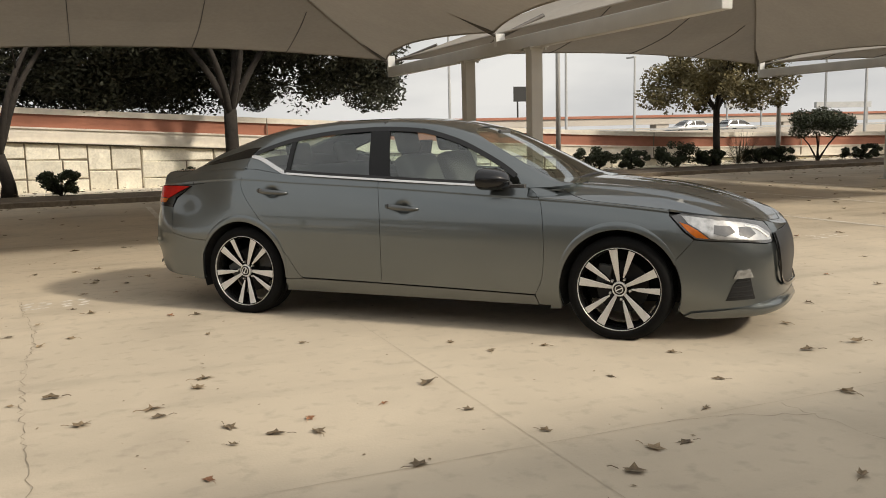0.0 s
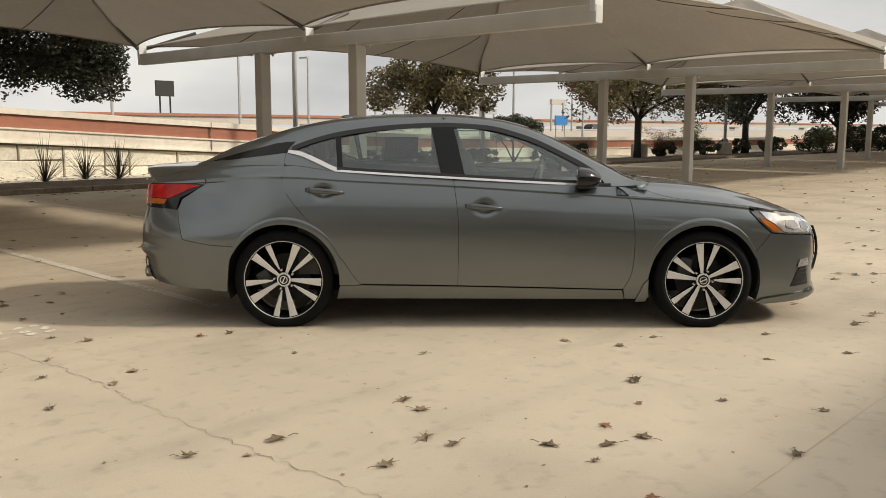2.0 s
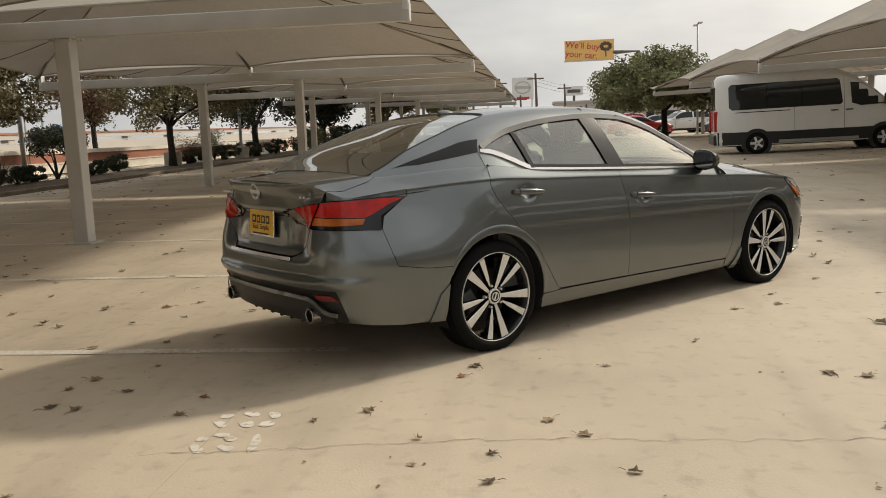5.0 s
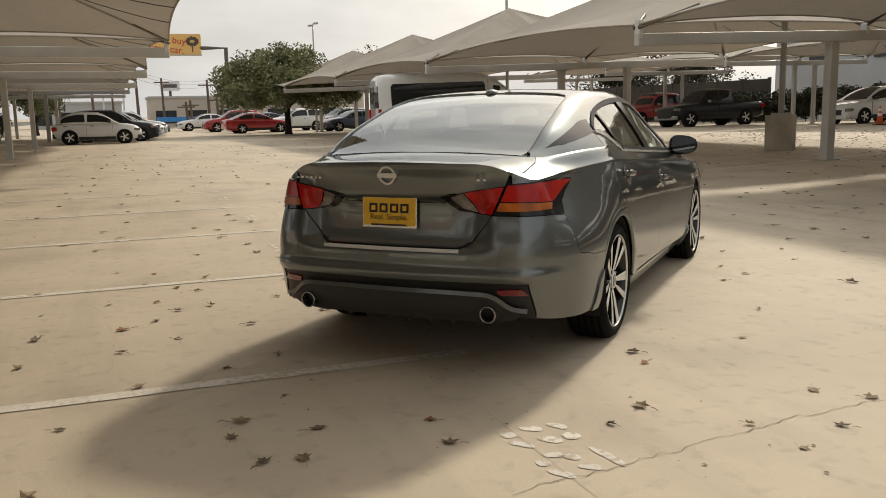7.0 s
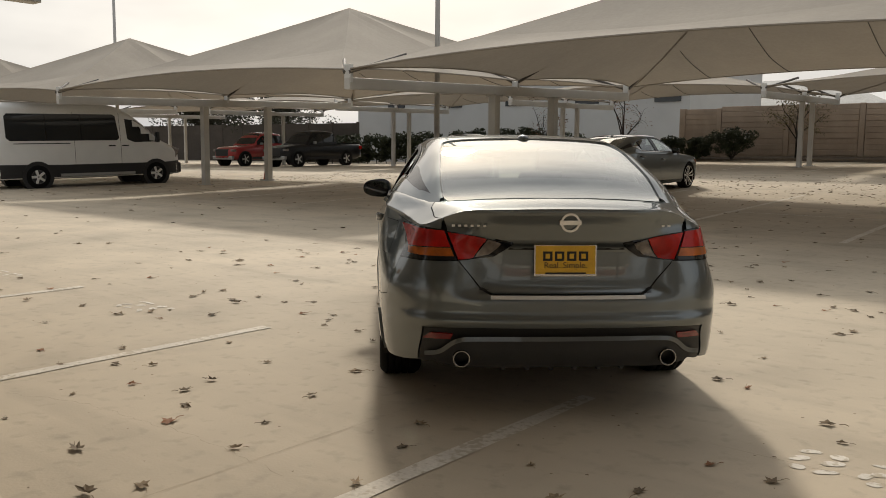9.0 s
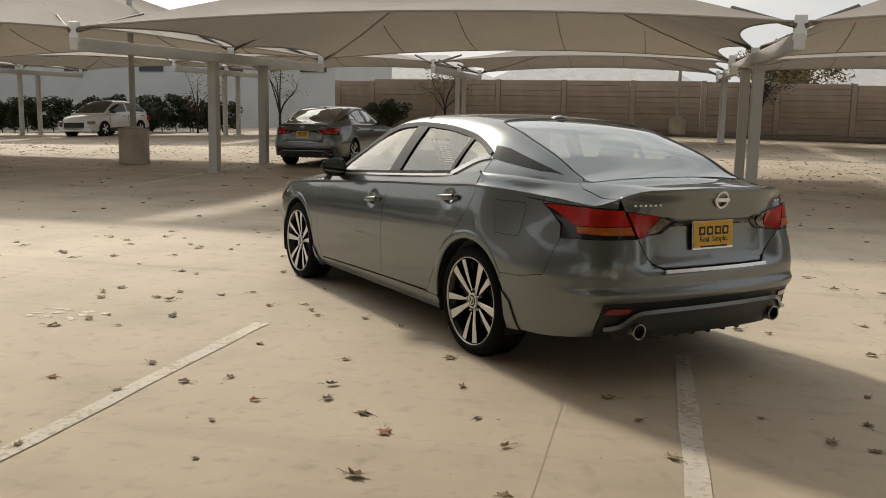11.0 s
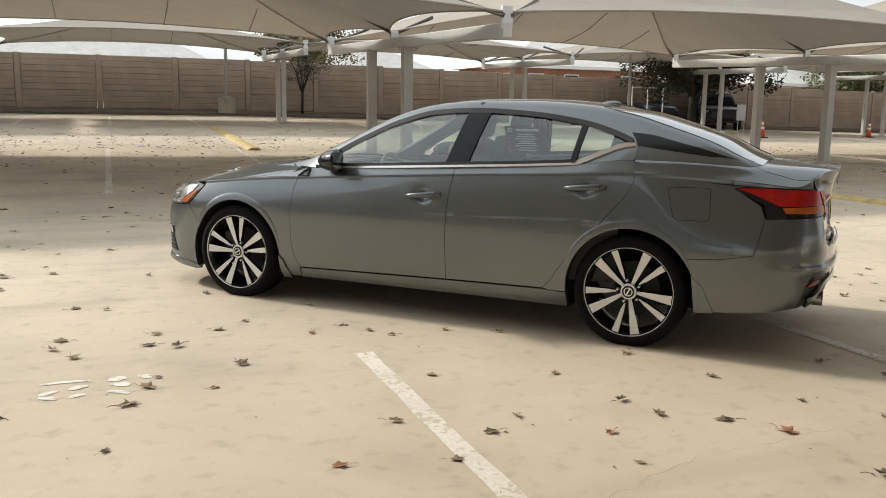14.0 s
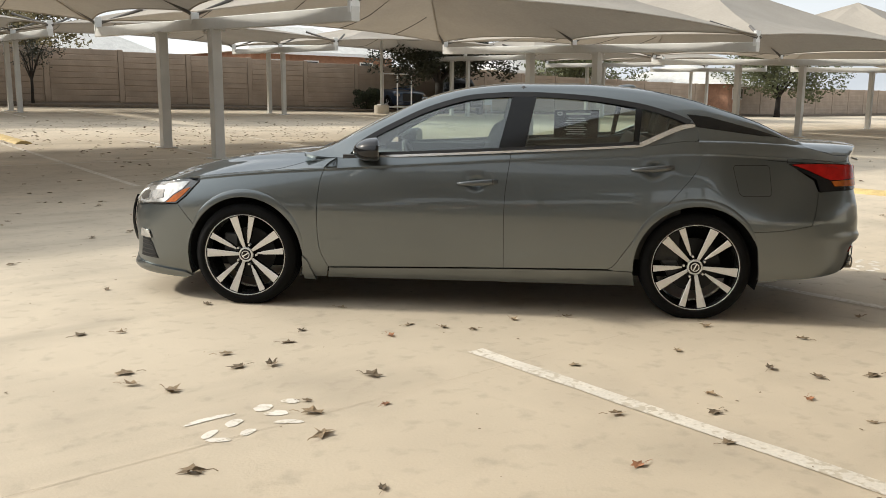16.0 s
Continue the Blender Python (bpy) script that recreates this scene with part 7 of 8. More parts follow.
    panel("windshield", [(x2 + 0.06, 1.0), (x2 + 0.08, 0.62), (x2 + 0.16, 0.56), (x3 - 0.10, 0.54), (x3 - 0.06, 1.0)], PC(0.006), M_SIDEGLASS, v, step=step, flange=0.004, join=True)
    panel("rear_window", [(x1 - 0.05, 1.0), (x1 - 0.08, 0.60), (x0 + 0.10, 0.56), (x0 + 0.07, 1.0)], PC(0.006), M_SIDEGLASS, v, step=step, flange=0.004, join=True)
    def lerp(a, b, t):
        return a + (b - a) * t
    for sd in (1, -1):
        bm = bmesh.new()
        box(bm, (x3 - 0.45, (W / 2 + 0.09) * sd, z3 + 0.08), (0.12, 0.2, 0.14))
        bevel(bm, 0.03, 2)
        part("door_mirror", bm, trim or M_BLACK, v)
        for k in range(nwin):
            bm = bmesh.new()
            box(bm, (lerp(xa, xb, (k + 0.22) / nwin), (W / 2 + 0.005) * sd, z0 - 0.14), (0.2, 0.03, 0.03))
            part("door_handle", bm, M_BLACK if pm is P_WHITE else pm, v)
            bm = bmesh.new()
            box(bm, (lerp(xa, xb, (k + 1) / nwin), (W / 2 - 0.002) * sd, (z0 + low) / 2 + 0.05), (0.008, 0.012, z0 - low - 0.3))
            part("door_seam", bm, M_UNDER, v)
        bm = bmesh.new()
        box(bm, ((fx + rx) / 2, (W / 2 - 0.01) * sd, low + 0.09), (wb - 2.4 * wr, 0.05, 0.15))
        part("sill_trim", bm, M_BLACK, v)
        hl = xf - 0.22
        bm = bmesh.new()
        box(bm, (hl - 0.02, hw(hl) * 0.93 * sd, tz(hl) - 0.14), (0.34, 0.22, 0.13))
        bevel(bm, 0.03, 2)
        part("headlamp", bm, M_LAMPCLEAR, v)
        bm = bmesh.new()
        box(bm, (-xf + 0.10, (W / 2 * 0.89) * sd, tz(-xf + 0.1) - 0.20), (0.24, 0.16, 0.20))
        bevel(bm, 0.03, 2)
        part("tail_lamp", bm, M_LAMPRED, v)
    bm = bmesh.new()
    box(bm, (xf - 0.03, 0, low + 0.30 + 0.12 * (H > 1.8)), (0.10, W * 0.56, 0.22 + 0.16 * (H > 1.8)))
    bevel(bm, 0.02, 2)
    part("grille", bm, M_BLACK, v)
    bm = bmesh.new()
    box(bm, (xf - 0.10, 0, low + 0.12), (0.20, W * 0.86, 0.20))
    bevel(bm, 0.04, 2)
    part("front_bumper", bm, trim or pm, v)
    bm = bmesh.new()
    box(bm, (-xf + 0.08, 0, low + 0.22), (0.18, W * 0.9, 0.24))
    bevel(bm, 0.04, 2)
    part("rear_bumper", bm, trim or pm, v)
    if bed:
        bm = bmesh.new()
        box(bm, ((bed[0] + bed[1]) / 2, 0, tz(bed[0]) + 0.022), (bed[1] - bed[0] - 0.1, W - 0.3, 0.03))
        part("bed_liner", bm, M_UNDER, v)
    for x in (fx, rx):
        for sd in (1, -1):
            # solid black disc stands in for the shaded hollow of the wheel arch
            bm = bmesh.new()
            tube(bm, [(x, (W / 2 - 0.2) * sd, wr), (x, (W / 2 + 0.006) * sd, wr)], wr * 1.13, 24)
            part("wheel_arch", bm, M_UNDER, v)
            wh = new("wheel")
            wh.parent = v
            wh.matrix_basis = Matrix.Translation((x, (W / 2 - 0.10) * sd, wr)) @ Matrix.Rotation(0 if sd > 0 else math.pi, 4, "Z")
            rr = wr * 0.68
            part("tyre", lathe([(rr, -0.11), (wr - 0.03, -0.115), (wr, -0.08), (wr, 0.08), (wr - 0.03, 0.115), (rr, 0.11)], 28), M_TYRE, wh, smooth=True)
            part("rim", lathe([(rr, 0.112), (rr - 0.03, 0.10), (rr - 0.04, 0.03), (0.02, 0.05)], 28), M_TRIMGREY, wh, smooth=True)
            for k in range(5):
                a = 2 * math.pi * k / 5
                bm = bmesh.new()
                box(bm, (0.5 * rr * math.cos(a), 0.095, 0.5 * rr * math.sin(a)), (rr * 0.92, 0.03, 0.06), Matrix.Rotation(-a, 4, "Y"))
                part("spoke", bm, M_RIM, wh)
    bm = bmesh.new()
    box(bm, (0, 0, low + 0.10), (L - 0.6, W * 0.8, 0.16))
    part("underbody", bm, M_UNDER, v)
    return v


def park(a, b, heading):
    """Pose on the paving: heading is the bearing of the nose in the lot's grid, degrees from the row's direction."""
    n = Vector((0, 0, 1))
    da = (rise(a + 1, b) - rise(a - 1, b)) / 2
    db = (rise(a, b + 1) - rise(a, b - 1)) / 2
    x = Vector((math.cos(radians(heading)), math.sin(radians(heading)), 0))
    x.z = da * x.x + db * x.y
    x.normalize()
    n = Vector((-da, -db, 1)).normalized()
    y = n.cross(x).normalized()
    m = Matrix((x, y, n)).transposed().to_4x4()
    return LOT @ Matrix.Translation((a, b, rise(a, b))) @ m


second = copy_thing(sedan, park(6.65, -15.0, -91))
second["label"] = "dark grey four-door sedan parked under the middle carport"
for o in list(second.children):
    if o.name.startswith("window_notice"):
        for c in list(o.children):
            bpy.data.objects.remove(c)
        bpy.data.objects.remove(o)

SUV = dict(L=4.65, W=1.84, H=1.70, wb=2.70, wr=0.36, top=[(-2.33, 0.98), (-2.1, 1.02), (0.7, 1.06), (1.0, 1.06), (1.6, 1.0), (2.1, 0.9), (2.33, 0.72)], cab=[(-2.2, 1.04), (-1.75, 1.63), (0.05, 1.68), (1.05, 1.07)])
SEDAN = dict(L=4.75, W=1.82, H=1.45, wb=2.75, wr=0.33, top=[(-2.37, 0.92), (-2.1, 1.0), (-1.6, 1.0), (0.8, 0.96), (1.2, 0.94), (1.9, 0.84), (2.37, 0.62)], cab=[(-1.9, 1.0), (-0.95, 1.40), (0.0, 1.43), (1.05, 0.96)])
COMPACT = dict(L=4.13, W=1.77, H=1.57, wb=2.53, wr=0.34, front_ov=0.82, top=[(-2.06, 0.90), (-1.85, 1.02), (0.6, 1.02), (0.95, 1.01), (1.45, 0.96), (1.85, 0.84), (2.06, 0.66)], cab=[(-1.9, 1.03), (-1.35, 1.49), (0.0, 1.56), (1.0, 1.03)])
HATCH = dict(L=4.45, W=1.79, H=1.55, wb=2.70, wr=0.32, top=[(-2.2, 0.92), (-1.9, 1.0), (0.8, 0.98), (1.2, 0.95), (1.8, 0.84), (2.22, 0.60)], cab=[(-2.0, 1.0), (-1.5, 1.48), (0.0, 1.54), (1.25, 0.97)])
TRUCK = dict(L=5.85, W=2.03, H=1.95, wb=3.65, wr=0.41, low=0.36, top=[(-2.92, 1.20), (-0.6, 1.20), (1.2, 1.20), (1.6, 1.18), (2.5, 1.10), (2.92, 0.95)], cab=[(-0.95, 1.2), (-0.75, 1.90), (0.55, 1.93), (1.35, 1.2)], bed=(-2.85, -1.0))
def van(at):
    """High-roof passenger van: one lofted shell, dark panes, black lower cladding."""
    v = thing("van", at, "white high-roof passenger van with dark windows beside the carport", "van", "parked vehicles")
    zt = curve([(-2.99, 2.40), (-2.93, 2.52), (-2.6, 2.58), (0.2, 2.58), (0.75, 2.52), (1.15, 2.34), (1.6, 2.02), (2.2, 1.50), (2.45, 1.36), (2.75, 1.22), (2.93, 1.05), (2.99, 0.80)])
    hw = curve([(-2.99, 0.95), (-2.9, 1.0), (-2.5, 1.03), (1.6, 1.03), (2.3, 0.99), (2.7, 0.90), (2.9, 0.78), (2.99, 0.66)])
    def side(x, z, o=0.0):
        t = zt(x)
        y = hw(x) - 0.10 * max(0.0, z - 1.15) ** 1.25 - 0.05 * max(0.0, 0.5 - z)
        r = 0.22
        if z > t - r:
            u = min(1.0, (z - (t - r)) / r)
            y -= 0.30 * (1 - math.sqrt(max(0.0, 1 - u * u)))
        return Vector((x, y + o, z))
    bm = bmesh.new()
    rows = []
    for x in list(np.linspace(-2.99, 2.99, 60)):
        t = zt(x)
        zs = [0.30, 0.45, 0.70, 1.0, 1.2, 1.5, 1.8, 2.1]
        zs = [0.30 + (z - 0.30) * (t - 0.22 - 0.30) / 1.8 for z in zs] + [t - 0.22 + 0.22 * k / 6 for k in range(1, 7)]
        sec = [side(x, z) for z in zs]
        sec.append(Vector((x, sec[-1].y * 0.5, t + 0.012)))
        sec.append(Vector((x, 0, t + 0.016)))
        rows.append([bm.verts.new(p) for p in sec] + [bm.verts.new((p.x, -p.y, p.z)) for p in sec[-2::-1]])
    grid_faces(bm, rows, closed=True)
    bm.faces.new(rows[0][::-1])
    bm.faces.new(rows[-1])
    bmesh.ops.recalc_face_normals(bm, faces=bm.faces[:])
    part("body", bm, P_WHITE, v, smooth=True)
    S = lambda o: (lambda x, z: side(x, z, o))
    st = (0.3, 0.2)
    panel("window_band", [(-2.52, 2.24), (-2.60, 2.16), (-2.60, 1.52), (-2.50, 1.43), (0.72, 1.43), (0.80, 1.50), (0.72, 2.18), (0.64, 2.24)], S(0.006), M_SIDEGLASS, v, step=st, flange=0.004, label="long dark passenger window band")
    for x in (-1.45, -0.40):
        panel("window_division", [(x - 0.012, 1.45), (x + 0.012, 1.45), (x + 0.012, 2.22), (x - 0.012, 2.22)], S(0.010), M_GLOSSBLACK, v, step=st, flange=0.004)
    panel("front_window", [(1.02, 2.10), (1.36, 2.06), (1.62, 1.88), (2.22, 1.42), (2.0, 1.38), (1.30, 1.36), (1.06, 1.46)], S(0.006), M_SIDEGLASS, v, step=st, flange=0.004)
    panel("side_cladding", [(-2.96, 0.33), (-2.96, 0.74), (-1.0, 0.70), (2.2, 0.70), (2.90, 0.74), (2.90, 0.33)], S(0.012), M_BLACK, v, step=st, flange=0.02, label="matt black lower cladding")
    panel("side_step", [(-1.1, 0.34), (1.25, 0.34), (1.25, 0.43), (-1.1, 0.43)], S(0.05), P_SILVER, v, step=st, flange=0.05)
    panel("slide_rail", [(-2.4, 1.335), (-0.75, 1.335), (-0.75, 1.36), (-2.4, 1.36)], S(0.006), M_UNDER, v, step=st, flange=0.004)
    for x in (0.55, 0.98):
        panel("door_handle", [(x - 0.11, 1.24), (x + 0.11, 1.24), (x + 0.11, 1.28), (x - 0.11, 1.28)], S(0.02), M_BLACK, v, step=st, flange=0.02)
    for x in (0.84, -0.62):
        panel("door_seam", [(x - 0.005, 0.72), (x + 0.005, 0.72), (x + 0.005, 2.3), (x - 0.005, 2.3)], S(0.003), M_UNDER, v, step=st, flange=0.002)
    panel("windshield", [(1.30, 0.0), (1.30, 0.70), (2.20, 0.82), (2.26, 0.0)], lambda x, y: Vector((x, y, zt(x) + 0.02 - 0.10 * y * y)), M_SIDEGLASS, v, step=st, flange=0.004, join=True)
    for sd in (1, -1):
        for nm, y0, y1, z0, z1, m in (("rear_window", 0.08, 0.72, 1.45, 2.2, M_SIDEGLASS), ("tail_lamp", 0.80, 0.96, 0.78, 1.42, M_LAMPRED)):
            bm = bmesh.new()
            box(bm, (-2.985, (y0 + y1) / 2 * sd, (z0 + z1) / 2), (0.05 if nm == "rear_window" else 0.12, y1 - y0, z1 - z0))
            bevel(bm, 0.02, 2)
            part(nm, bm, m, v)
        bm = bmesh.new()
        box(bm, (2.72, 0.80 * sd, 1.02), (0.30, 0.14, 0.34), Matrix.Rotation(radians(25), 4, "Y"))
        bevel(bm, 0.04, 2)
        part("headlamp", bm, M_LAMPCLEAR, v)
        bm = bmesh.new()
        box(bm, (2.02, 1.14 * sd, 1.52), (0.10, 0.20, 0.34))
        bevel(bm, 0.03, 2)
        part("door_mirror", bm, M_BLACK, v)
    for nm, x, w in (("rear_bumper", -2.98, 1.90), ("front_bumper", 2.93, 1.50)):
        bm = bmesh.new()
        box(bm, (x, 0, 0.50), (0.20, w, 0.34))
        bevel(bm, 0.05, 2)
        part(nm, bm, M_BLACK, v)
    for x in (1.99, -1.76):
        for sd in (1, -1):
            # no opening is cut: a black disc gives the shade round the wheel
            bm = bmesh.new()
            tube(bm, [(x, 0.75 * sd, 0.36), (x, 1.052 * sd, 0.36)], 0.46, 28)
            part("wheel_arch", bm, M_BLACK, v)
            wh = new("wheel")
            wh.parent = v
            wh.matrix_basis = Matrix.Translation((x, 0.955 * sd, 0.355)) @ Matrix.Rotation(0 if sd > 0 else math.pi, 4, "Z")
            part("tyre", lathe([(0.21, -0.10), (0.33, -0.11), (0.355, -0.08), (0.355, 0.09), (0.33, 0.118), (0.21, 0.115)], 28), M_TYRE, wh, smooth=True)
            part("rim", lathe([(0.215, 0.117), (0.19, 0.10), (0.17, 0.06), (0.02, 0.09)], 28), M_TRIMGREY, wh, smooth=True)
            for k in range(5):
                a = 2 * math.pi * k / 5
                bm = bmesh.new()
                box(bm, (0.115 * math.cos(a), 0.105, 0.115 * math.sin(a)), (0.19, 0.03, 0.075), Matrix.Rotation(-a, 4, "Y"))
                bevel(bm, 0.008, 1)
                part("spoke", bm, M_RIM, wh)
    bm = bmesh.new()
    box(bm, (0, 0, 0.36), (5.4, 1.5, 0.18))
    part("underbody", bm, M_UNDER, v)


van(park(22.9, -8.7, -96))
vehicle(park(37.8, -27.7, 92), "red crew-cab pickup truck parked by the far wall", "truck", P_RED, trim=P_SILVER, name="truck", **TRUCK)
vehicle(park(32.6, -27.2, 92), "black crew-cab pickup truck parked by the far wall", "truck", P_BLACK, trim=P_SILVER, name="truck", **TRUCK)
vehicle(park(22.8, -28.1, 90), "white hatchback parked by the hedge", "car", P_WHITE, **HATCH)
vehicle(park(41.3, 3.4, -92), "small white crossover parked at the end of the carport", "car", P_WHITE, trim=M_BLACK, **COMPACT)
for k, (pm, kind, nm) in enumerate(((P_BLACK, SUV, "dark"), (P_SILVER, SUV, "silver"), (P_WHITE, SEDAN, "white"), (P_SILVER, SEDAN, "silver"), (P_WHITE, SUV, "white"), (P_BLUE, SEDAN, "dark blue"))):
    vehicle(park(44.4 + 2.8 * k, 2.7 - 0.3 * k, -92), nm + " car in the row behind the white crossover", "car", pm, group="cars in the dealer row", **kind)
for a, b, h, pm, kind, lb in ((57.2, -7.1, -84, P_RED, SEDAN, "dark red sedan beside the far tree"), (60.5, -10.6, 105, P_WHITE, SUV, "white car behind the red sedan"), (55.0, -13.6, 100, P_BLUE, SEDAN, "dark blue sedan by the far carport"), (61.5, -14.5, 100, P_SILVER, SUV, "silver car in the far row"), (74, -17.5, 95, P_WHITE, SUV, "white crossover far across the lot"), (78, -20.5, 95, P_WHITE, SEDAN, "white sedan far across the lot"), (49.5, -15.8, 100, P_BLACK, SEDAN, "black sedan under the far carport"), (46.2, -15.2, 100, P_SILVER, SUV, "silver car under the far carport"), (72, -5.0, 95, P_WHITE, SEDAN, "white sedan near the street"), (73, -10.2, 95, P_BLUE, SEDAN, "dark sedan near the street"), (64.5, -6.4, 95, P_RED, SUV, "dark red crossover near the street")):
    vehicle(park(a, b, h), lb, "car", pm, group="cars in the far rows", **kind)
vehicle(park(-27.8, -32.6, 62), "black pickup truck parked beside the oak", "truck", P_BLACK, name="truck", **TRUCK)
vehicle(park(-24.6, -34.6, 80), "dark pickup truck behind the gate", "truck", P_BLUE, name="truck", **TRUCK)
for k, (a, b) in enumerate(((66, 72), (80, 71), (95, 73), (58, 71), (112, 73))):
    vehicle(lot(a, b, 0.35, 180 * (k % 2)), "distant car on the highway", "car", (P_SILVER, P_BLACK, P_SILVER)[k % 3], group="cars on the highway", **SUV)

M_CONE = mat("orange_cone", (0.75, 0.13, 0.03), 0.6, var=0.08, scale=6)


def cone(a, b):
    t = thing("traffic_cone", lot(a, b, rise(a, b)), "orange traffic cone with white collars", "traffic cone", "traffic cones")
    bm = bmesh.new()
    box(bm, (0, 0, 0.02), (0.36, 0.36, 0.04))
    bevel(bm, 0.01, 1)
    part("base", bm, M_BLACK, t)
    bm = bmesh.new()
    tube(bm, [(0, 0, 0.04), (0, 0, 0.72)], [0.13, 0.03], 14)
    part("body", bm, M_CONE, t, smooth=True)
    for z, r in ((0.36, 0.086), (0.54, 0.062)):
        bm = bmesh.new()
        tube(bm, [(0, 0, z), (0, 0, z + 0.09)], [r + 0.002, r - 0.010], 14)
        part("collar", bm, M_PAPER, t)


for a, b in ((19.2, -24.6), (-22.3, -22.4), (-30.3, -24.5), (-30.1, -21.6), (-32.0, -20.8), (19.66, -13.55)):
    cone(a, b)


def gate():
    t = thing("sign_post", lot(-23.7, -25.4, rise(-23.7, -25.4), 10), "small grey sign board on two legs", "sign")
    bm = bmesh.new()
    box(bm, (0, 0, 0.95), (0.55, 0.04, 0.7))
    part("panel", bm, M_GALV, t)
    for e in (-0.2, 0.2):
        bm = bmesh.new()
        tube(bm, [(e, 0.03, 0), (e, 0.03, 0.7)], 0.02, 6)
        part("leg", bm, M_GALV, t)
    t = thing("gate", lot(-22.6, -31.0, rise(-22.6, -31)), "pale tubular steel gate frame in the fence", "gate")
    for x in (-0.9, 0.0, 0.9):
        bm = bmesh.new()
        tube(bm, [(x, 0, 0), (x, 0, 2.0)], 0.035, 6)
        part("upright", bm, M_SIGNWHITE, t)
    for z in (0.3, 1.95):
        bm = bmesh.new()
        tube(bm, [(-0.9, 0, z), (0.9, 0, z)], 0.03, 6)
        part("rail", bm, M_SIGNWHITE, t)


gate()

# ---- trees, shrubs and fallen leaves ----
M_LEAFDARK = mat("oak_leaves", (0.032, 0.034, 0.017), 0.7, var=0.45, scale=1.3, fine=0.3, fscale=7)
M_LEAFOLIVE = mat("olive_leaves", (0.15, 0.125, 0.055), 0.7, var=0.4, scale=1.4, fine=0.3, fscale=7)
M_LEAFGREEN = mat("green_leaves", (0.115, 0.125, 0.058), 0.7, var=0.4, scale=1.0, fine=0.3, fscale=6)
M_LEAFBRIGHT = mat("fresh_oak_leaves", (0.20, 0.205, 0.095), 0.7, var=0.4, scale=0.8, fine=0.3, fscale=6)
M_YUCCA = mat("dry_yucca", (0.085, 0.075, 0.042), 0.7, var=0.4, scale=3, fine=0.3, fscale=15)
M_LEAFBROWN = mat("autumn_leaves", (0.16, 0.075, 0.035), 0.75, var=0.4, scale=2, fine=0.3, fscale=8)
M_SHRUB = mat("shrub_leaves", (0.035, 0.045, 0.02), 0.7, var=0.4, scale=3, fine=0.3, fscale=15)
M_DRYLEAF = mat("dry_leaf", (0.19, 0.138, 0.082), 0.85, var=0.3, scale=30, fine=0.2, fscale=120, objrand=0.45)
M_REDLEAF = mat("red_dry_leaf", (0.27, 0.125, 0.06), 0.85, var=0.3, scale=30, objrand=0.3)


def leaf_cloud(bm, r, c, rad, n, size, flat=0.8):
    """n small leaves in a loose clump about c."""
    for _ in range(n):
        while True:
            p = Vector((r.uniform(-1, 1), r.uniform(-1, 1), r.uniform(-1, 1)))
            if p.length <= 1:
                break
        p = Vector((p.x * rad, p.y * rad, p.z * rad * flat)) + c
        d = Vector((r.gauss(0, 1), r.gauss(0, 1), r.gauss(0, 0.7))).normalized()
        e = d.orthogonal().normalized()
        e = (e * math.cos(k := r.uniform(0, 6.28)) + d.cross(e) * math.sin(k)).normalized()
        s = size * r.uniform(0.6, 1.3)
        bm.faces.new([bm.verts.new(p - d * s), bm.verts.new(p + e * s * 0.42), bm.verts.new(p + d * s), bm.verts.new(p - e * s * 0.42)])


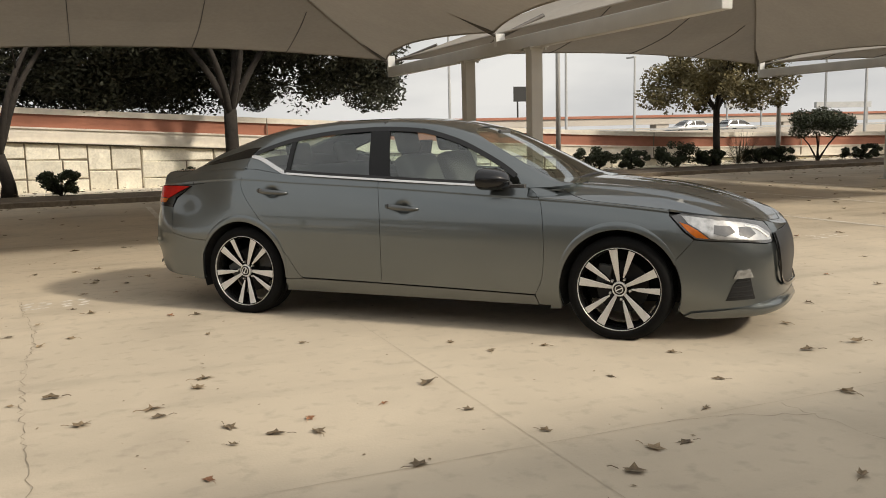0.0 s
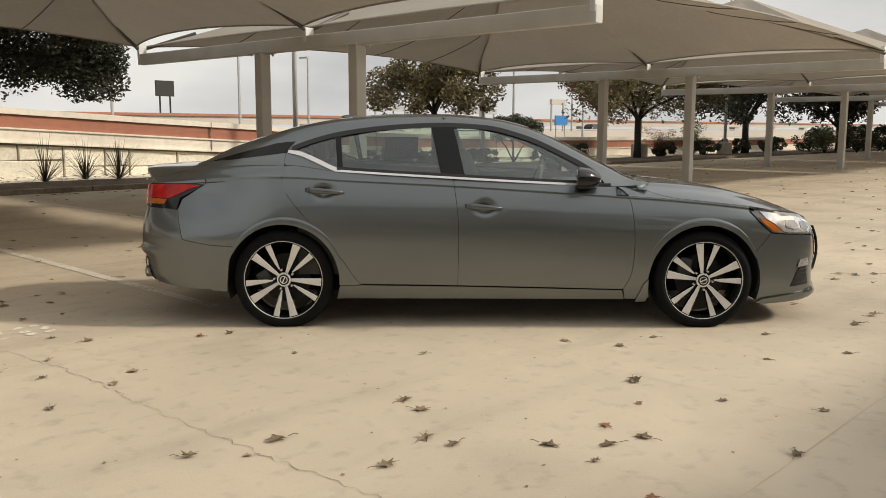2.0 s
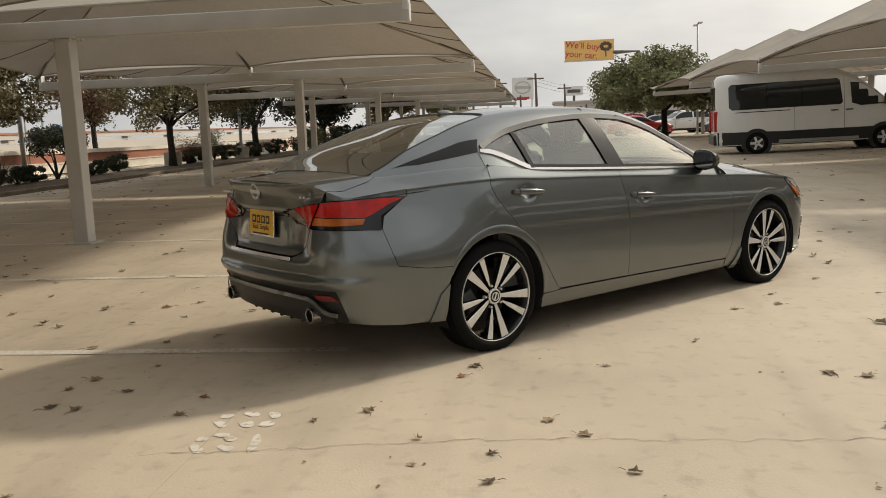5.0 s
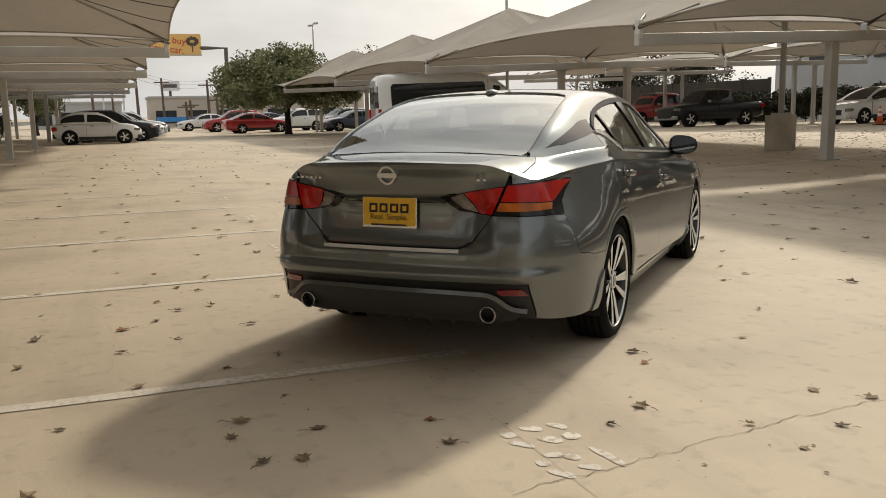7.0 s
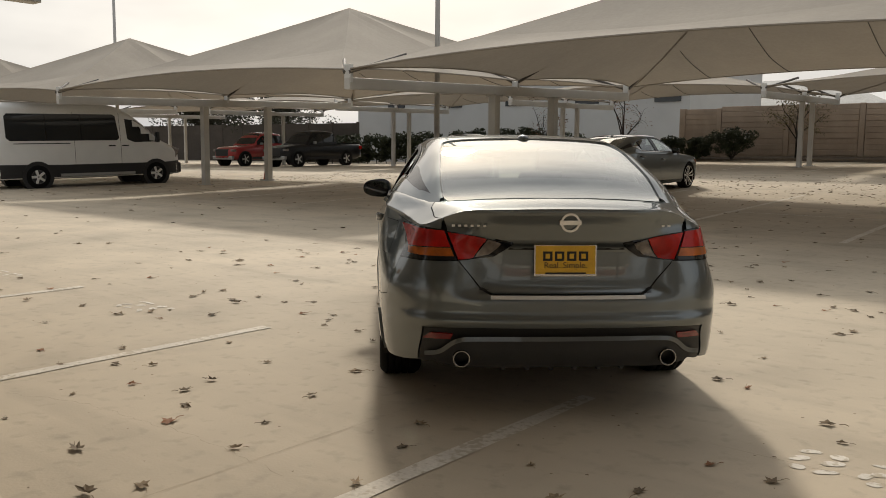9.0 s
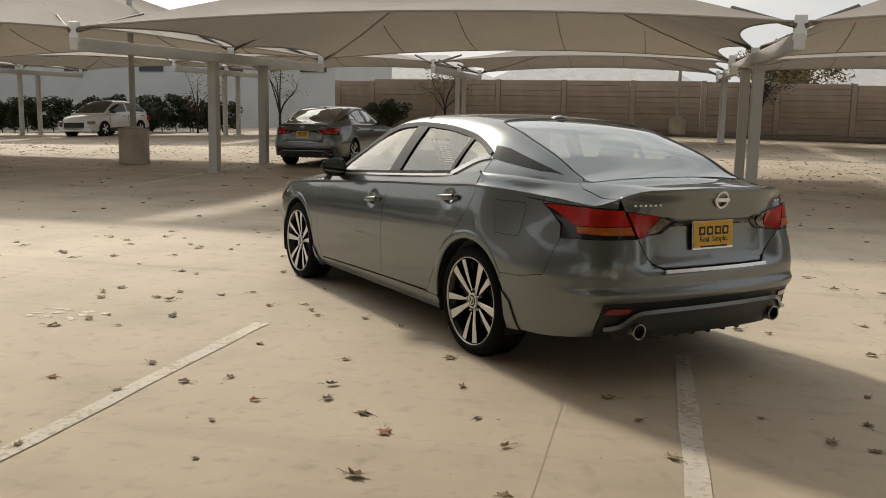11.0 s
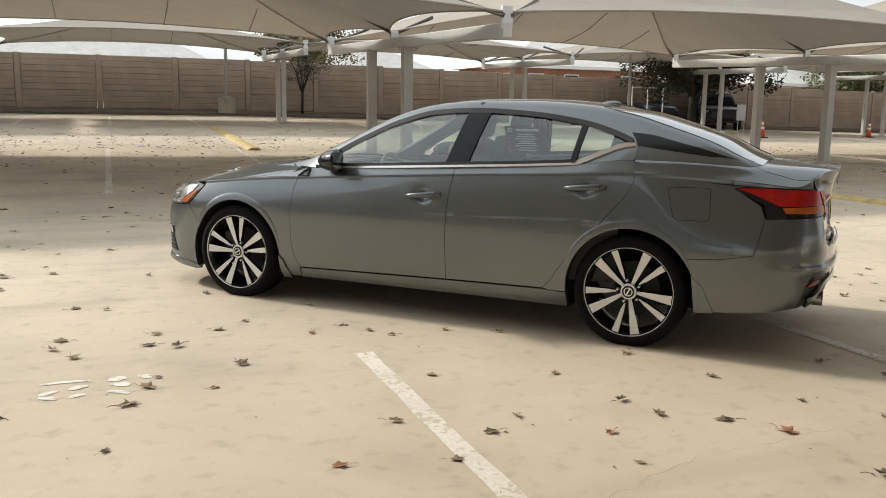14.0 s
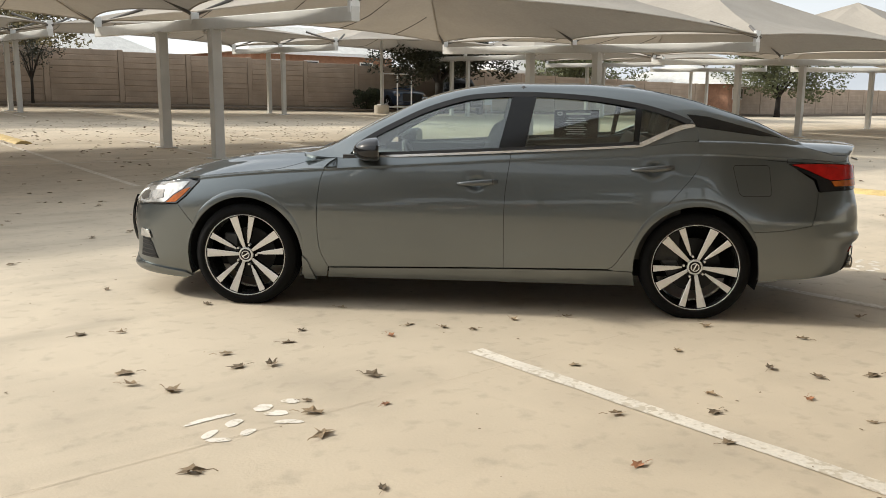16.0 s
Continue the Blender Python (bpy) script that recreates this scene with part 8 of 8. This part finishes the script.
def tree(a, b, trunk_r, fork, height, spread, leafm, seed, label, leaves=5200, size=0.06, low=None, lean=0.0, name="tree", group="trees", clumps=70, bare=0.0, tuft=1.0, over=False):
    r = random.Random(seed)
    z0 = rise(a, b) + (0.1 if b > 14 else 0)
    t = thing(name, lot(a, b, z0), label, "tree", group)
    bm = bmesh.new()
    tips = []
    fk = Vector((lean, 0.02, fork))
    tube(bm, [(0, 0, -0.1), (0.01, 0, fork * 0.3), (lean * 0.5, 0.02, fork * 0.7), fk], [trunk_r * 1.35, trunk_r, trunk_r * 0.92, trunk_r * 0.9], 10)
    part("trunk", bm, M_BARK, t, smooth=True)
    nl = 6
    for k in range(nl):
        ang = 2 * math.pi * (k + r.uniform(-0.25, 0.25)) / nl
        out = spread * r.uniform(0.45, 0.72)
        top = fork + (height - fork) * r.uniform(0.35, 0.85)
        p0 = fk + Vector((0, 0, -fork * 0.12 * r.random()))
        p3 = Vector((out * math.cos(ang), out * math.sin(ang) + (1.4 if over else 0.0), top))
        p1 = p0 + Vector((0.25 * out * math.cos(ang), 0.25 * out * math.sin(ang), 0.4 * (top - fork)))
        p2 = p0.lerp(p3, 0.66) + Vector((r.uniform(-0.2, 0.2), r.uniform(-0.2, 0.2), 0.12 * (top - fork)))
        bm = bmesh.new()
        q = spline([p0, p1, p2, p3], 4)
        tube(bm, q, [trunk_r * (0.55 - 0.45 * i / (len(q) - 1)) for i in range(len(q))], 7)
        for j in range(5):
            s = q[r.randrange(4, len(q))]
            e = s + Vector((r.uniform(-1, 1), r.uniform(-1, 1), r.uniform(-0.35, 0.8))) * spread * 0.38
            mid = s.lerp(e, 0.5) + Vector((r.uniform(-0.1, 0.1), r.uniform(-0.1, 0.1), 0.1))
            tube(bm, [s, mid, e], [trunk_r * 0.16, trunk_r * 0.10, trunk_r * 0.03], 5)
            tips.append(e)
            tips.append(mid)
        tips.append(p3)
        part("limb", bm, M_BARK, t, smooth=True)
    bm = bmesh.new()
    lo = fork * 0.95 if low is None else low
    cs = list(tips)
    while len(cs) < clumps:
        an, ra = r.uniform(0, 6.283), spread * math.sqrt(r.uniform(0.05, 1.0))
        hh = r.uniform(0, 1)
        dome = math.sqrt(max(0.0, 1 - (ra / spread) ** 2))
        top = fork + (height - fork) * (0.35 + 0.65 * dome)
        cs.append(Vector((ra * math.cos(an), ra * math.sin(an), lo + (top - lo) * hh)))
    for c in cs:
        if over:                                         # the crown leans out over the wall behind and clears the canopy in front
            c.x, c.y = c.x + 0.4, c.y * 0.7 + 2.2
            c.z = max(c.z, 2.3 + 0.9 * max(0.0, 1.3 - c.y) + r.uniform(0, 0.4))
        leaf_cloud(bm, r, c, tuft * spread * r.uniform(0.14, 0.26), int(leaves / len(cs) * r.uniform(0.5, 1.5) * (1 - bare)), size)
    part("crown", bm, leafm, t)
    return t


OAK = "live oak with dark evergreen leaves in the planting strip"
tree(-4.3, 15.6, 0.15, 0.95, 6.2, 4.0, M_LEAFDARK, 11, OAK, 46000, 0.072, low=2.0, lean=-0.15, clumps=190, tuft=0.85, over=True)
tree(0.7, 15.5, 0.18, 1.9, 6.6, 4.6, M_LEAFDARK, 12, OAK, 150000, 0.070, low=2.0, clumps=240, tuft=0.8, over=True)
tree(15.4, 15.4, 0.11, 1.85, 3.7, 2.1, M_LEAFOLIVE, 13, "small round oak with olive and rusty leaves", 17000, 0.07, low=1.85, clumps=110)
tree(27.4, 15.0, 0.14, 1.7, 4.3, 3.0, M_LEAFOLIVE, 14, "oak with thinning brown and olive leaves", 12000, 0.085, low=1.7, clumps=110, bare=0.1)
tree(37.5, 14.8, 0.17, 1.5, 4.8, 3.4, M_LEAFDARK, 15, OAK, 12000, 0.11, low=1.7, clumps=80)
tree(47.0, 13.5, 0.16, 1.5, 4.8, 3.4, M_LEAFDARK, 16, OAK, 9000, 0.13, low=1.5, clumps=60)
tree(57.0, 11.5, 0.16, 1.4, 5.0, 3.6, M_LEAFOLIVE, 17, "oak with olive leaves at the end of the strip", 8000, 0.14, low=1.2, clumps=60)
tree(68.0, 8.0, 0.16, 1.0, 4.2, 3.6, M_LEAFGREEN, 18, "green tree beside the street", 7000, 0.15, low=0.8, clumps=50)
tree(49.8, -7.9, 0.2, 1.7, 5.35, 4.5, M_LEAFBRIGHT, 19, "broad green oak on an island in the lot", 40000, 0.12, low=1.95, clumps=170, tuft=0.85)
tree(66.5, -18.6, 0.15, 3.0, 7.6, 3.0, M_LEAFBROWN, 20, "tall half-bare tree with russet leaves", 900, 0.14, low=3.5, clumps=60)
tree(40.0, 11.0 + 14, 0.15, 2.0, 5.8, 3.2, M_LEAFBROWN, 29, "tree with rusty autumn leaves above the carport", 8000, 0.11, low=2.6, clumps=60)
tree(16.5, -33.0, 0.075, 0.8, 4.3, 1.7, M_LEAFBROWN, 21, "slender multi-stem tree with few red leaves", 500, 0.05, low=2.0, clumps=40)
tree(19.5, -30.4, 0.05, 0.9, 3.2, 1.3, M_LEAFBROWN, 22, "small bare multi-stem tree with few leaves", 350, 0.05, low=1.7, clumps=40)
tree(-5.6, -32.4, 0.06, 1.1, 3.6, 1.5, M_LEAFDARK, 23, "slender multi-stem tree against the fence", 1600, 0.055, low=2.5, clumps=50)
tree(8.0, -32.2, 0.05, 1.0, 3.2, 1.6, M_LEAFOLIVE, 24, "thin bare tree with dry leaves against the fence", 1300, 0.05, low=2.3, clumps=50)
tree(-25.0, -30.6, 0.22, 1.6, 4.6, 3.6, M_LEAFDARK, 25, "spreading live oak near the gate", 18000, 0.10, low=1.9, clumps=100)
tree(-46.0, -40.0, 0.2, 1.6, 6.2, 5.0, M_LEAFGREEN, 26, "yellow-green tree behind the fence", 11000, 0.14, low=2.0, clumps=90)
tree(-58.0, -30.0, 0.2, 1.6, 6.0, 5.0, M_LEAFGREEN, 27, "yellow-green tree behind the fence", 11000, 0.14, low=2.0, clumps=90)
tree(50.0, -39.5, 0.18, 1.8, 6.0, 4.2, M_LEAFDARK, 31, "dark evergreen tree behind the boundary wall", 9000, 0.13, low=2.2, clumps=80)
tree(60.0, -39.0, 0.18, 1.8, 6.2, 4.4, M_LEAFDARK, 32, "dark evergreen tree behind the boundary wall", 9000, 0.13, low=2.2, clumps=80)
tree(-8.0, -44.0, 0.2, 2.0, 5.2, 3.4, M_LEAFOLIVE, 28, "olive tree crown behind the fence", 8000, 0.12, low=2.4, clumps=70)


def shrub(a, b, w, d, h, m, seed, label, n=1500, size=0.035, stem=0.0, z=None):
    r = random.Random(seed)
    zz = (rise(a, b) + (0.12 if b > 14 else 0.1)) if z is None else z
    t = thing("shrub", lot(a, b, zz), label, "shrub", "shrubs")
    if stem:
        for k in range(7):
            bm = bmesh.new()
            e = Vector((r.uniform(-w, w) * 0.32, r.uniform(-d, d) * 0.32, stem + 0.15))
            tube(bm, [(r.uniform(-0.08, 0.08), r.uniform(-0.08, 0.08), -0.05), e * 0.5 + Vector((0, 0, 0.08)), e], [0.03, 0.022, 0.012], 5)
            part("stem", bm, M_BARK, t)
    else:
        bm = bmesh.new()
        for k in range(8):
            tube(bm, [(0, 0, -0.05), (r.uniform(-w, w) * 0.3, r.uniform(-d, d) * 0.3, h * 0.6)], [0.02, 0.006], 4)
        part("stem", bm, M_BARK, t)
    bm = bmesh.new()
    for k in range(26):
        u = Vector((r.uniform(-1, 1), r.uniform(-1, 1), r.uniform(-1, 1)))
        if u.length > 1:
            u.normalize()
        c = Vector((u.x * w * 0.42, u.y * d * 0.42, stem + (h - stem) * (0.5 + 0.40 * u.z)))
        leaf_cloud(bm, r, c, min(w, h) * 0.20, n // 26, size)
    part("foliage", bm, m, t)


def hedge(a0, a1, b, w, h, seed, label):
    """A clipped hedge: one dense body of leaves on short stems."""
    r = random.Random(seed)
    t = thing("hedge", LOT.copy(), label, "hedge", "hedges")
    for k in range(int((a1 - a0) / 0.8) + 1):
        bm = bmesh.new()
        x = a0 + 0.8 * k
        tube(bm, [(x, b, rise(x, b)), (x + 0.1, b + 0.05, rise(x, b) + h * 0.7)], [0.03, 0.012], 5)
        part("stem", bm, M_BARK, t)
    bm = bmesh.new()
    for k in range(int((a1 - a0) * 20)):
        x = r.uniform(a0, a1)
        c = Vector((x, b + r.uniform(-0.4, 0.4) * w, rise(x, b) + r.uniform(0.15, 0.92) * h))
        leaf_cloud(bm, r, c, 0.30, 60, 0.105)
    part("foliage", bm, M_SHRUB, t)


hedge(21.5, 41.0, -33.2, 1.0, 1.85, 301, "long dark clipped hedge in front of the white building")
hedge(18.6, 21.4, -32.6, 1.0, 1.5, 302, "long dark clipped hedge beside the fence")
SH = "low dark evergreen shrub in the planting strip"
for k, (a, b, w, d, h) in enumerate(((-5.0, 15.2, 1.1, 0.8, 0.6), (-3.2, 15.2, 1.1, 0.8, 0.58), (-0.3, 15.2, 0.85, 0.7, 0.55), (1.2, 15.2, 0.75, 0.7, 0.5), (11.2, 15.6, 1.6, 1.0, 0.72), (12.4, 15.6, 1.2, 0.9, 0.6), (14.0, 15.5, 1.5, 1.0, 0.78), (15.0, 15.2, 1.0, 0.8, 0.55), (17.0, 15.2, 1.3, 0.9, 0.55), (17.9, 15.3, 1.2, 0.9, 0.5), (21.2, 15.2, 2.0, 1.1, 0.52), (23.9, 15.6, 1.1, 0.9, 0.65), (30.0, 15.2, 1.4, 1.0, 0.7), (33.5, 15.0, 2.4, 1.3, 0.75), (36.5, 14.9, 2.8, 1.3, 0.8), (40.5, 14.7, 2.8, 1.3, 0.8), (44.0, 14.0, 3.0, 1.6, 1.3), (50.0, 13.0, 3.0, 1.6, 1.2))):
    shrub(a, b, w, d, h, M_SHRUB, 100 + k, SH, 3600 if k < 12 else 2600, 0.042 if k < 12 else 0.06)
shrub(19.7, 15.5, 2.4, 1.5, 1.62, M_SHRUB, 140, "flat-topped shrub on bare splayed stems", 8000, 0.045, stem=0.75)
shrub(29.5, 15.2, 2.2, 1.4, 1.3, M_LEAFBROWN, 141, "sparse brown twiggy shrub", 1200, 0.035, stem=0.3)
for k, (a, b, w, d, h) in enumerate(((45.6, 12.0, 3.0, 1.8, 1.5), (48.6, 11.2, 3.0, 1.8, 1.6), (52.0, 10.4, 3.4, 2.0, 1.7), (56.0, 9.6, 3.6, 2.0, 1.8))):
    shrub(a, b, w, d, h, M_SHRUB, 150 + k, "dark evergreen shrub at the end of the strip", 2600, 0.09)
shrub(43.2, 12.9, 2.0, 1.6, 1.5, M_LEAFGREEN, 154, "bright green shrub at the end of the strip", 2200, 0.07)
shrub(33.6, 15.6, 1.6, 1.4, 1.5, M_LEAFGREEN, 142, "bright green rounded shrub", 1800, 0.045)
for k, (a, b, w, d, h) in enumerate(((10.55, -31.6, 2.6, 1.0, 1.4), (12.2, -31.9, 1.2, 0.8, 1.0), (13.4, -31.8, 1.3, 0.9, 1.15), (-21.7, -32.4, 1.8, 1.1, 1.15), (22.6, -31.5, 2.4, 1.2, 1.5), (25.5, -32.5, 4.0, 1.2, 1.6))):
    shrub(a, b, w, d, h, M_SHRUB, 160 + k, "dark rounded evergreen shrub against the fence", 5000, 0.055)


def blades(a, b, n, h, seed, label):
    r = random.Random(seed)
    t = thing("yucca", lot(a, b, 0.12), label, "plant", "spiky plants")
    bm = bmesh.new()
    for k in range(n):
        an, el = r.uniform(0, 6.283), radians(r.uniform(12, 85))
        L = h * r.uniform(0.7, 1.15)
        d = Vector((math.cos(an) * math.cos(el), math.sin(an) * math.cos(el), math.sin(el)))
        s = Vector((-math.sin(an), math.cos(an), 0)) * 0.010
        p0, p1, p2 = d * 0.05, d * L * 0.6, d * L * 1.15 - Vector((0, 0, 0.34 * L * math.cos(el)))
        v = [bm.verts.new(p0 - s), bm.verts.new(p0 + s), bm.verts.new(p1 + s * 0.8), bm.verts.new(p1 - s * 0.8), bm.verts.new(p2)]
        bm.faces.new((v[0], v[1], v[2], v[3]))
        bm.faces.new((v[3], v[2], v[4]))
    part("foliage", bm, M_YUCCA, t)


for k, (a, b) in enumerate(((2.7, 15.0), (3.7, 15.2), (4.4, 15.0), (16.1, 15.2), (16.7, 15.6))):
    blades(a, b, 70, 0.95, 200 + k, "spiky dull olive yucca clump in the planting strip")


# ---- fallen leaves ----
def leaf_mesh(seed):
    """A curled dry leaf: lobed outline, folded along its rib."""
    r = random.Random(seed)
    bm = bmesh.new()
    n = 12
    c = bm.verts.new((0, 0, 0.005))
    ring = []
    cu, cv = r.uniform(2.0, 8.0), r.uniform(-5, 6.0)
    for k in range(n):
        a = 2 * math.pi * k / n
        q = 0.042 * (1.0 if k % 2 else r.uniform(0.42, 0.72)) * r.uniform(0.8, 1.15)
        x, y = q * math.cos(a) * 1.25, q * math.sin(a)
        ring.append(bm.verts.new((x, y, max(0.0015, 0.002 + cu * y * y + cv * x * x + r.uniform(0, 0.008)))))
    for k in range(n):
        bm.faces.new((c, ring[k], ring[(k + 1) % n]))
    tube(bm, [(-0.05, 0, 0.006), (-0.075, 0.008, 0.010), (-0.09, 0.012, 0.006)], 0.0014, 4)
    return bm


leaf_data = []
for k in range(8):
    o = part("fallen_leaf", leaf_mesh(40 + k), M_DRYLEAF if k < 7 else M_REDLEAF)
    leaf_data.append(o.data)
    bpy.data.objects.remove(o)

lr = random.Random(21)
flank_leaves = [(-2.83, -1.22), (-2.81, -1.96), (-2.77, -2.66), (-2.7, -2.3), (-2.62, -1.75), (-2.57, -1.29), (-2.5, -2.09), (-2.23, -2.61), (-2.08, -2.21), (-2.06, -1.97), (-1.91, -1.17), (-1.73, -1.07), (-1.4, -3.21), (-1.23, -1.58), (-1.17, -3.2), (-1.08, -3.03), (-0.59, -3.3), (-0.55, -2.46), (-0.47, -1.6), (-0.46, -2.62), (-0.44, -2.99), (-0.32, -3.08), (0.09, -3.08), (0.25, -3.26), (0.34, -3.08), (0.37, -2.84), (0.39, -3.61), (0.51, -2.99), (0.6, -2.52), (0.66, -2.15), (1.03, -2.48), (1.1, -3.19), (1.46, -2.64), (1.54, -1.71), (1.77, -1.1), (1.91, -2.97), (1.92, -3.31), (1.94, -2.69), (2.05, -2.58), (2.08, -2.09), (2.08, -1.58)]
tail_leaves = [(-3.76, 0.9), (-3.71, -0.11), (-3.62, -0.23), (-3.55, 0.17), (-3.39, 0.24), (-3.33, -0.11), (-3.27, -0.68), (-3.19, 1.01), (-3.07, -0.5), (-3.03, 0.27), (-2.78, 0.81), (-2.46, 0.72), (-2.4, 1.47), (-1.95, 1.28), (-1.46, 1.06), (2.36, -0.12), (2.51, -0.81), (2.77, -0.53)]
drive_leaves = [(-3.24, 2.05), (-3.18, 1.85), (-2.76, 1.56), (-2.74, 2.25), (-2.37, 1.94), (-2.28, 2.75), (-2.1, 1.92), (-1.86, 2.57), (-1.82, 1.98), (-1.68, 2.31), (-1.62, 1.87), (-1.25, 2.3), (-1.22, 2.54), (-1.21, 2.87), (-1.21, 1.61), (-0.91, 3.45), (-0.83, 3.13), (-0.8, 2.61), (-0.65, 1.94), (-0.65, 0.96), (-0.32, 1.07), (-0.09, 1.33), (0.07, 3.43), (0.08, 1.31), (0.2, 2.61), (0.29, 1.27), (0.33, 2.24), (0.36, 1.53), (0.39, 2.98), (0.49, 2.76), (0.55, 2.62), (0.77, 3.39), (0.78, 0.92), (0.86, 2.14), (0.89, 1.73), (0.89, 1.48), (1.02, 2.2), (1.15, 1.99), (1.19, 2.57), (1.41, 2.52), (1.52, 2.37), (1.88, 1.67), (2.08, 1.75)]
spots = flank_leaves + tail_leaves + drive_leaves
def leaf_density(x, y):
    d = 0.35
    d += 1.0 * math.exp(-((x + 2.5) ** 2 + (y - 3.0) ** 2) / 10)
    d += 1.1 * math.exp(-((x - 4.2) ** 2 + (y - 2.2) ** 2) / 10)
    d += 0.9 * math.exp(-((x - 3.0) ** 2 + (y + 4.0) ** 2) / 9)
    return d
tries = 0
while len(spots) < 270 and tries < 20000:
    tries += 1
    x, y = lr.uniform(-5.6, 5.8), lr.uniform(-5.4, 5.6)
    if (-1.9 < x < 2.2 and abs(y) < 0.85) or any((x - p) ** 2 + (y - q) ** 2 < 0.36 for p, q in spots[:102]):
        continue
    if lr.random() < leaf_density(x, y) / 2.0:
        spots.append((x, y))
for k, (x, y) in enumerate(spots):
    s = lr.uniform(0.55, 1.15)
    o = new("fallen_leaf", leaf_data[7 if lr.random() < 0.10 else lr.randrange(7)])
    o.matrix_basis = pose(x, y, 0.001, 0, 0, lr.uniform(0, 360)) @ Matrix.Diagonal((s, s * lr.uniform(0.7, 1.0), s * lr.uniform(0.8, 1.6), 1))
    tagged(o, "curled dry brown leaf lying on the concrete", "leaf", "fallen leaves")


def litter():
    """Crumbs and far leaves too small to tell apart."""
    bm = bmesh.new()
    r = random.Random(5)
    def bit(x, y, z, s):
        a = r.uniform(0, 6.283)
        d, e = Vector((math.cos(a), math.sin(a), 0)) * s, Vector((-math.sin(a), math.cos(a), 0)) * s * 0.6
        p = Vector((x, y, z))
        bm.faces.new([bm.verts.new(p - d + Vector((0, 0, 0.003))), bm.verts.new(p + e + Vector((0, 0, s * 0.35))), bm.verts.new(p + d + Vector((0, 0, 0.004))), bm.verts.new(p - e + Vector((0, 0, s * 0.3)))])
    for _ in range(600):
        x, y = r.uniform(-7, 8), r.uniform(-7, 8)
        bit(x, y, 0.001, r.uniform(0.004, 0.014))
    for _ in range(1000):
        a, b = r.uniform(-26, 34), r.uniform(-6.5, 14)
        p = LOT @ Vector((a, b, 0))
        if -5.6 < p.x < 5.8 and -5.4 < p.y < 5.6:
            continue
        bit(p.x, p.y, 0.002, r.uniform(0.03, 0.06))
    for _ in range(3000):
        a, b = r.uniform(-18, 22), r.gauss(-17.5, 2.6)
        p = LOT @ Vector((a, b, 0))
        bit(p.x, p.y, rise(a, b) + 0.002, r.uniform(0.02, 0.055))
    for _ in range(900):
        a, b = r.uniform(-16, 30), r.uniform(-16, -6)
        p = LOT @ Vector((a, b, 0))
        bit(p.x, p.y, rise(a, b) + 0.002, r.uniform(0.025, 0.055))
    for _ in range(1500):
        a, b = r.uniform(-12, 24), r.uniform(12.5, 16.5)
        p = LOT @ Vector((a, b, 0))
        bit(p.x, p.y, 0.004 if b < 14.1 else 0.17, r.uniform(0.03, 0.06))
    ob = part("leaf_litter", bm, M_DRYLEAF)
    tagged(ob, "scattered dry leaf crumbs over the concrete", "leaf litter", kind="stuff")


litter()
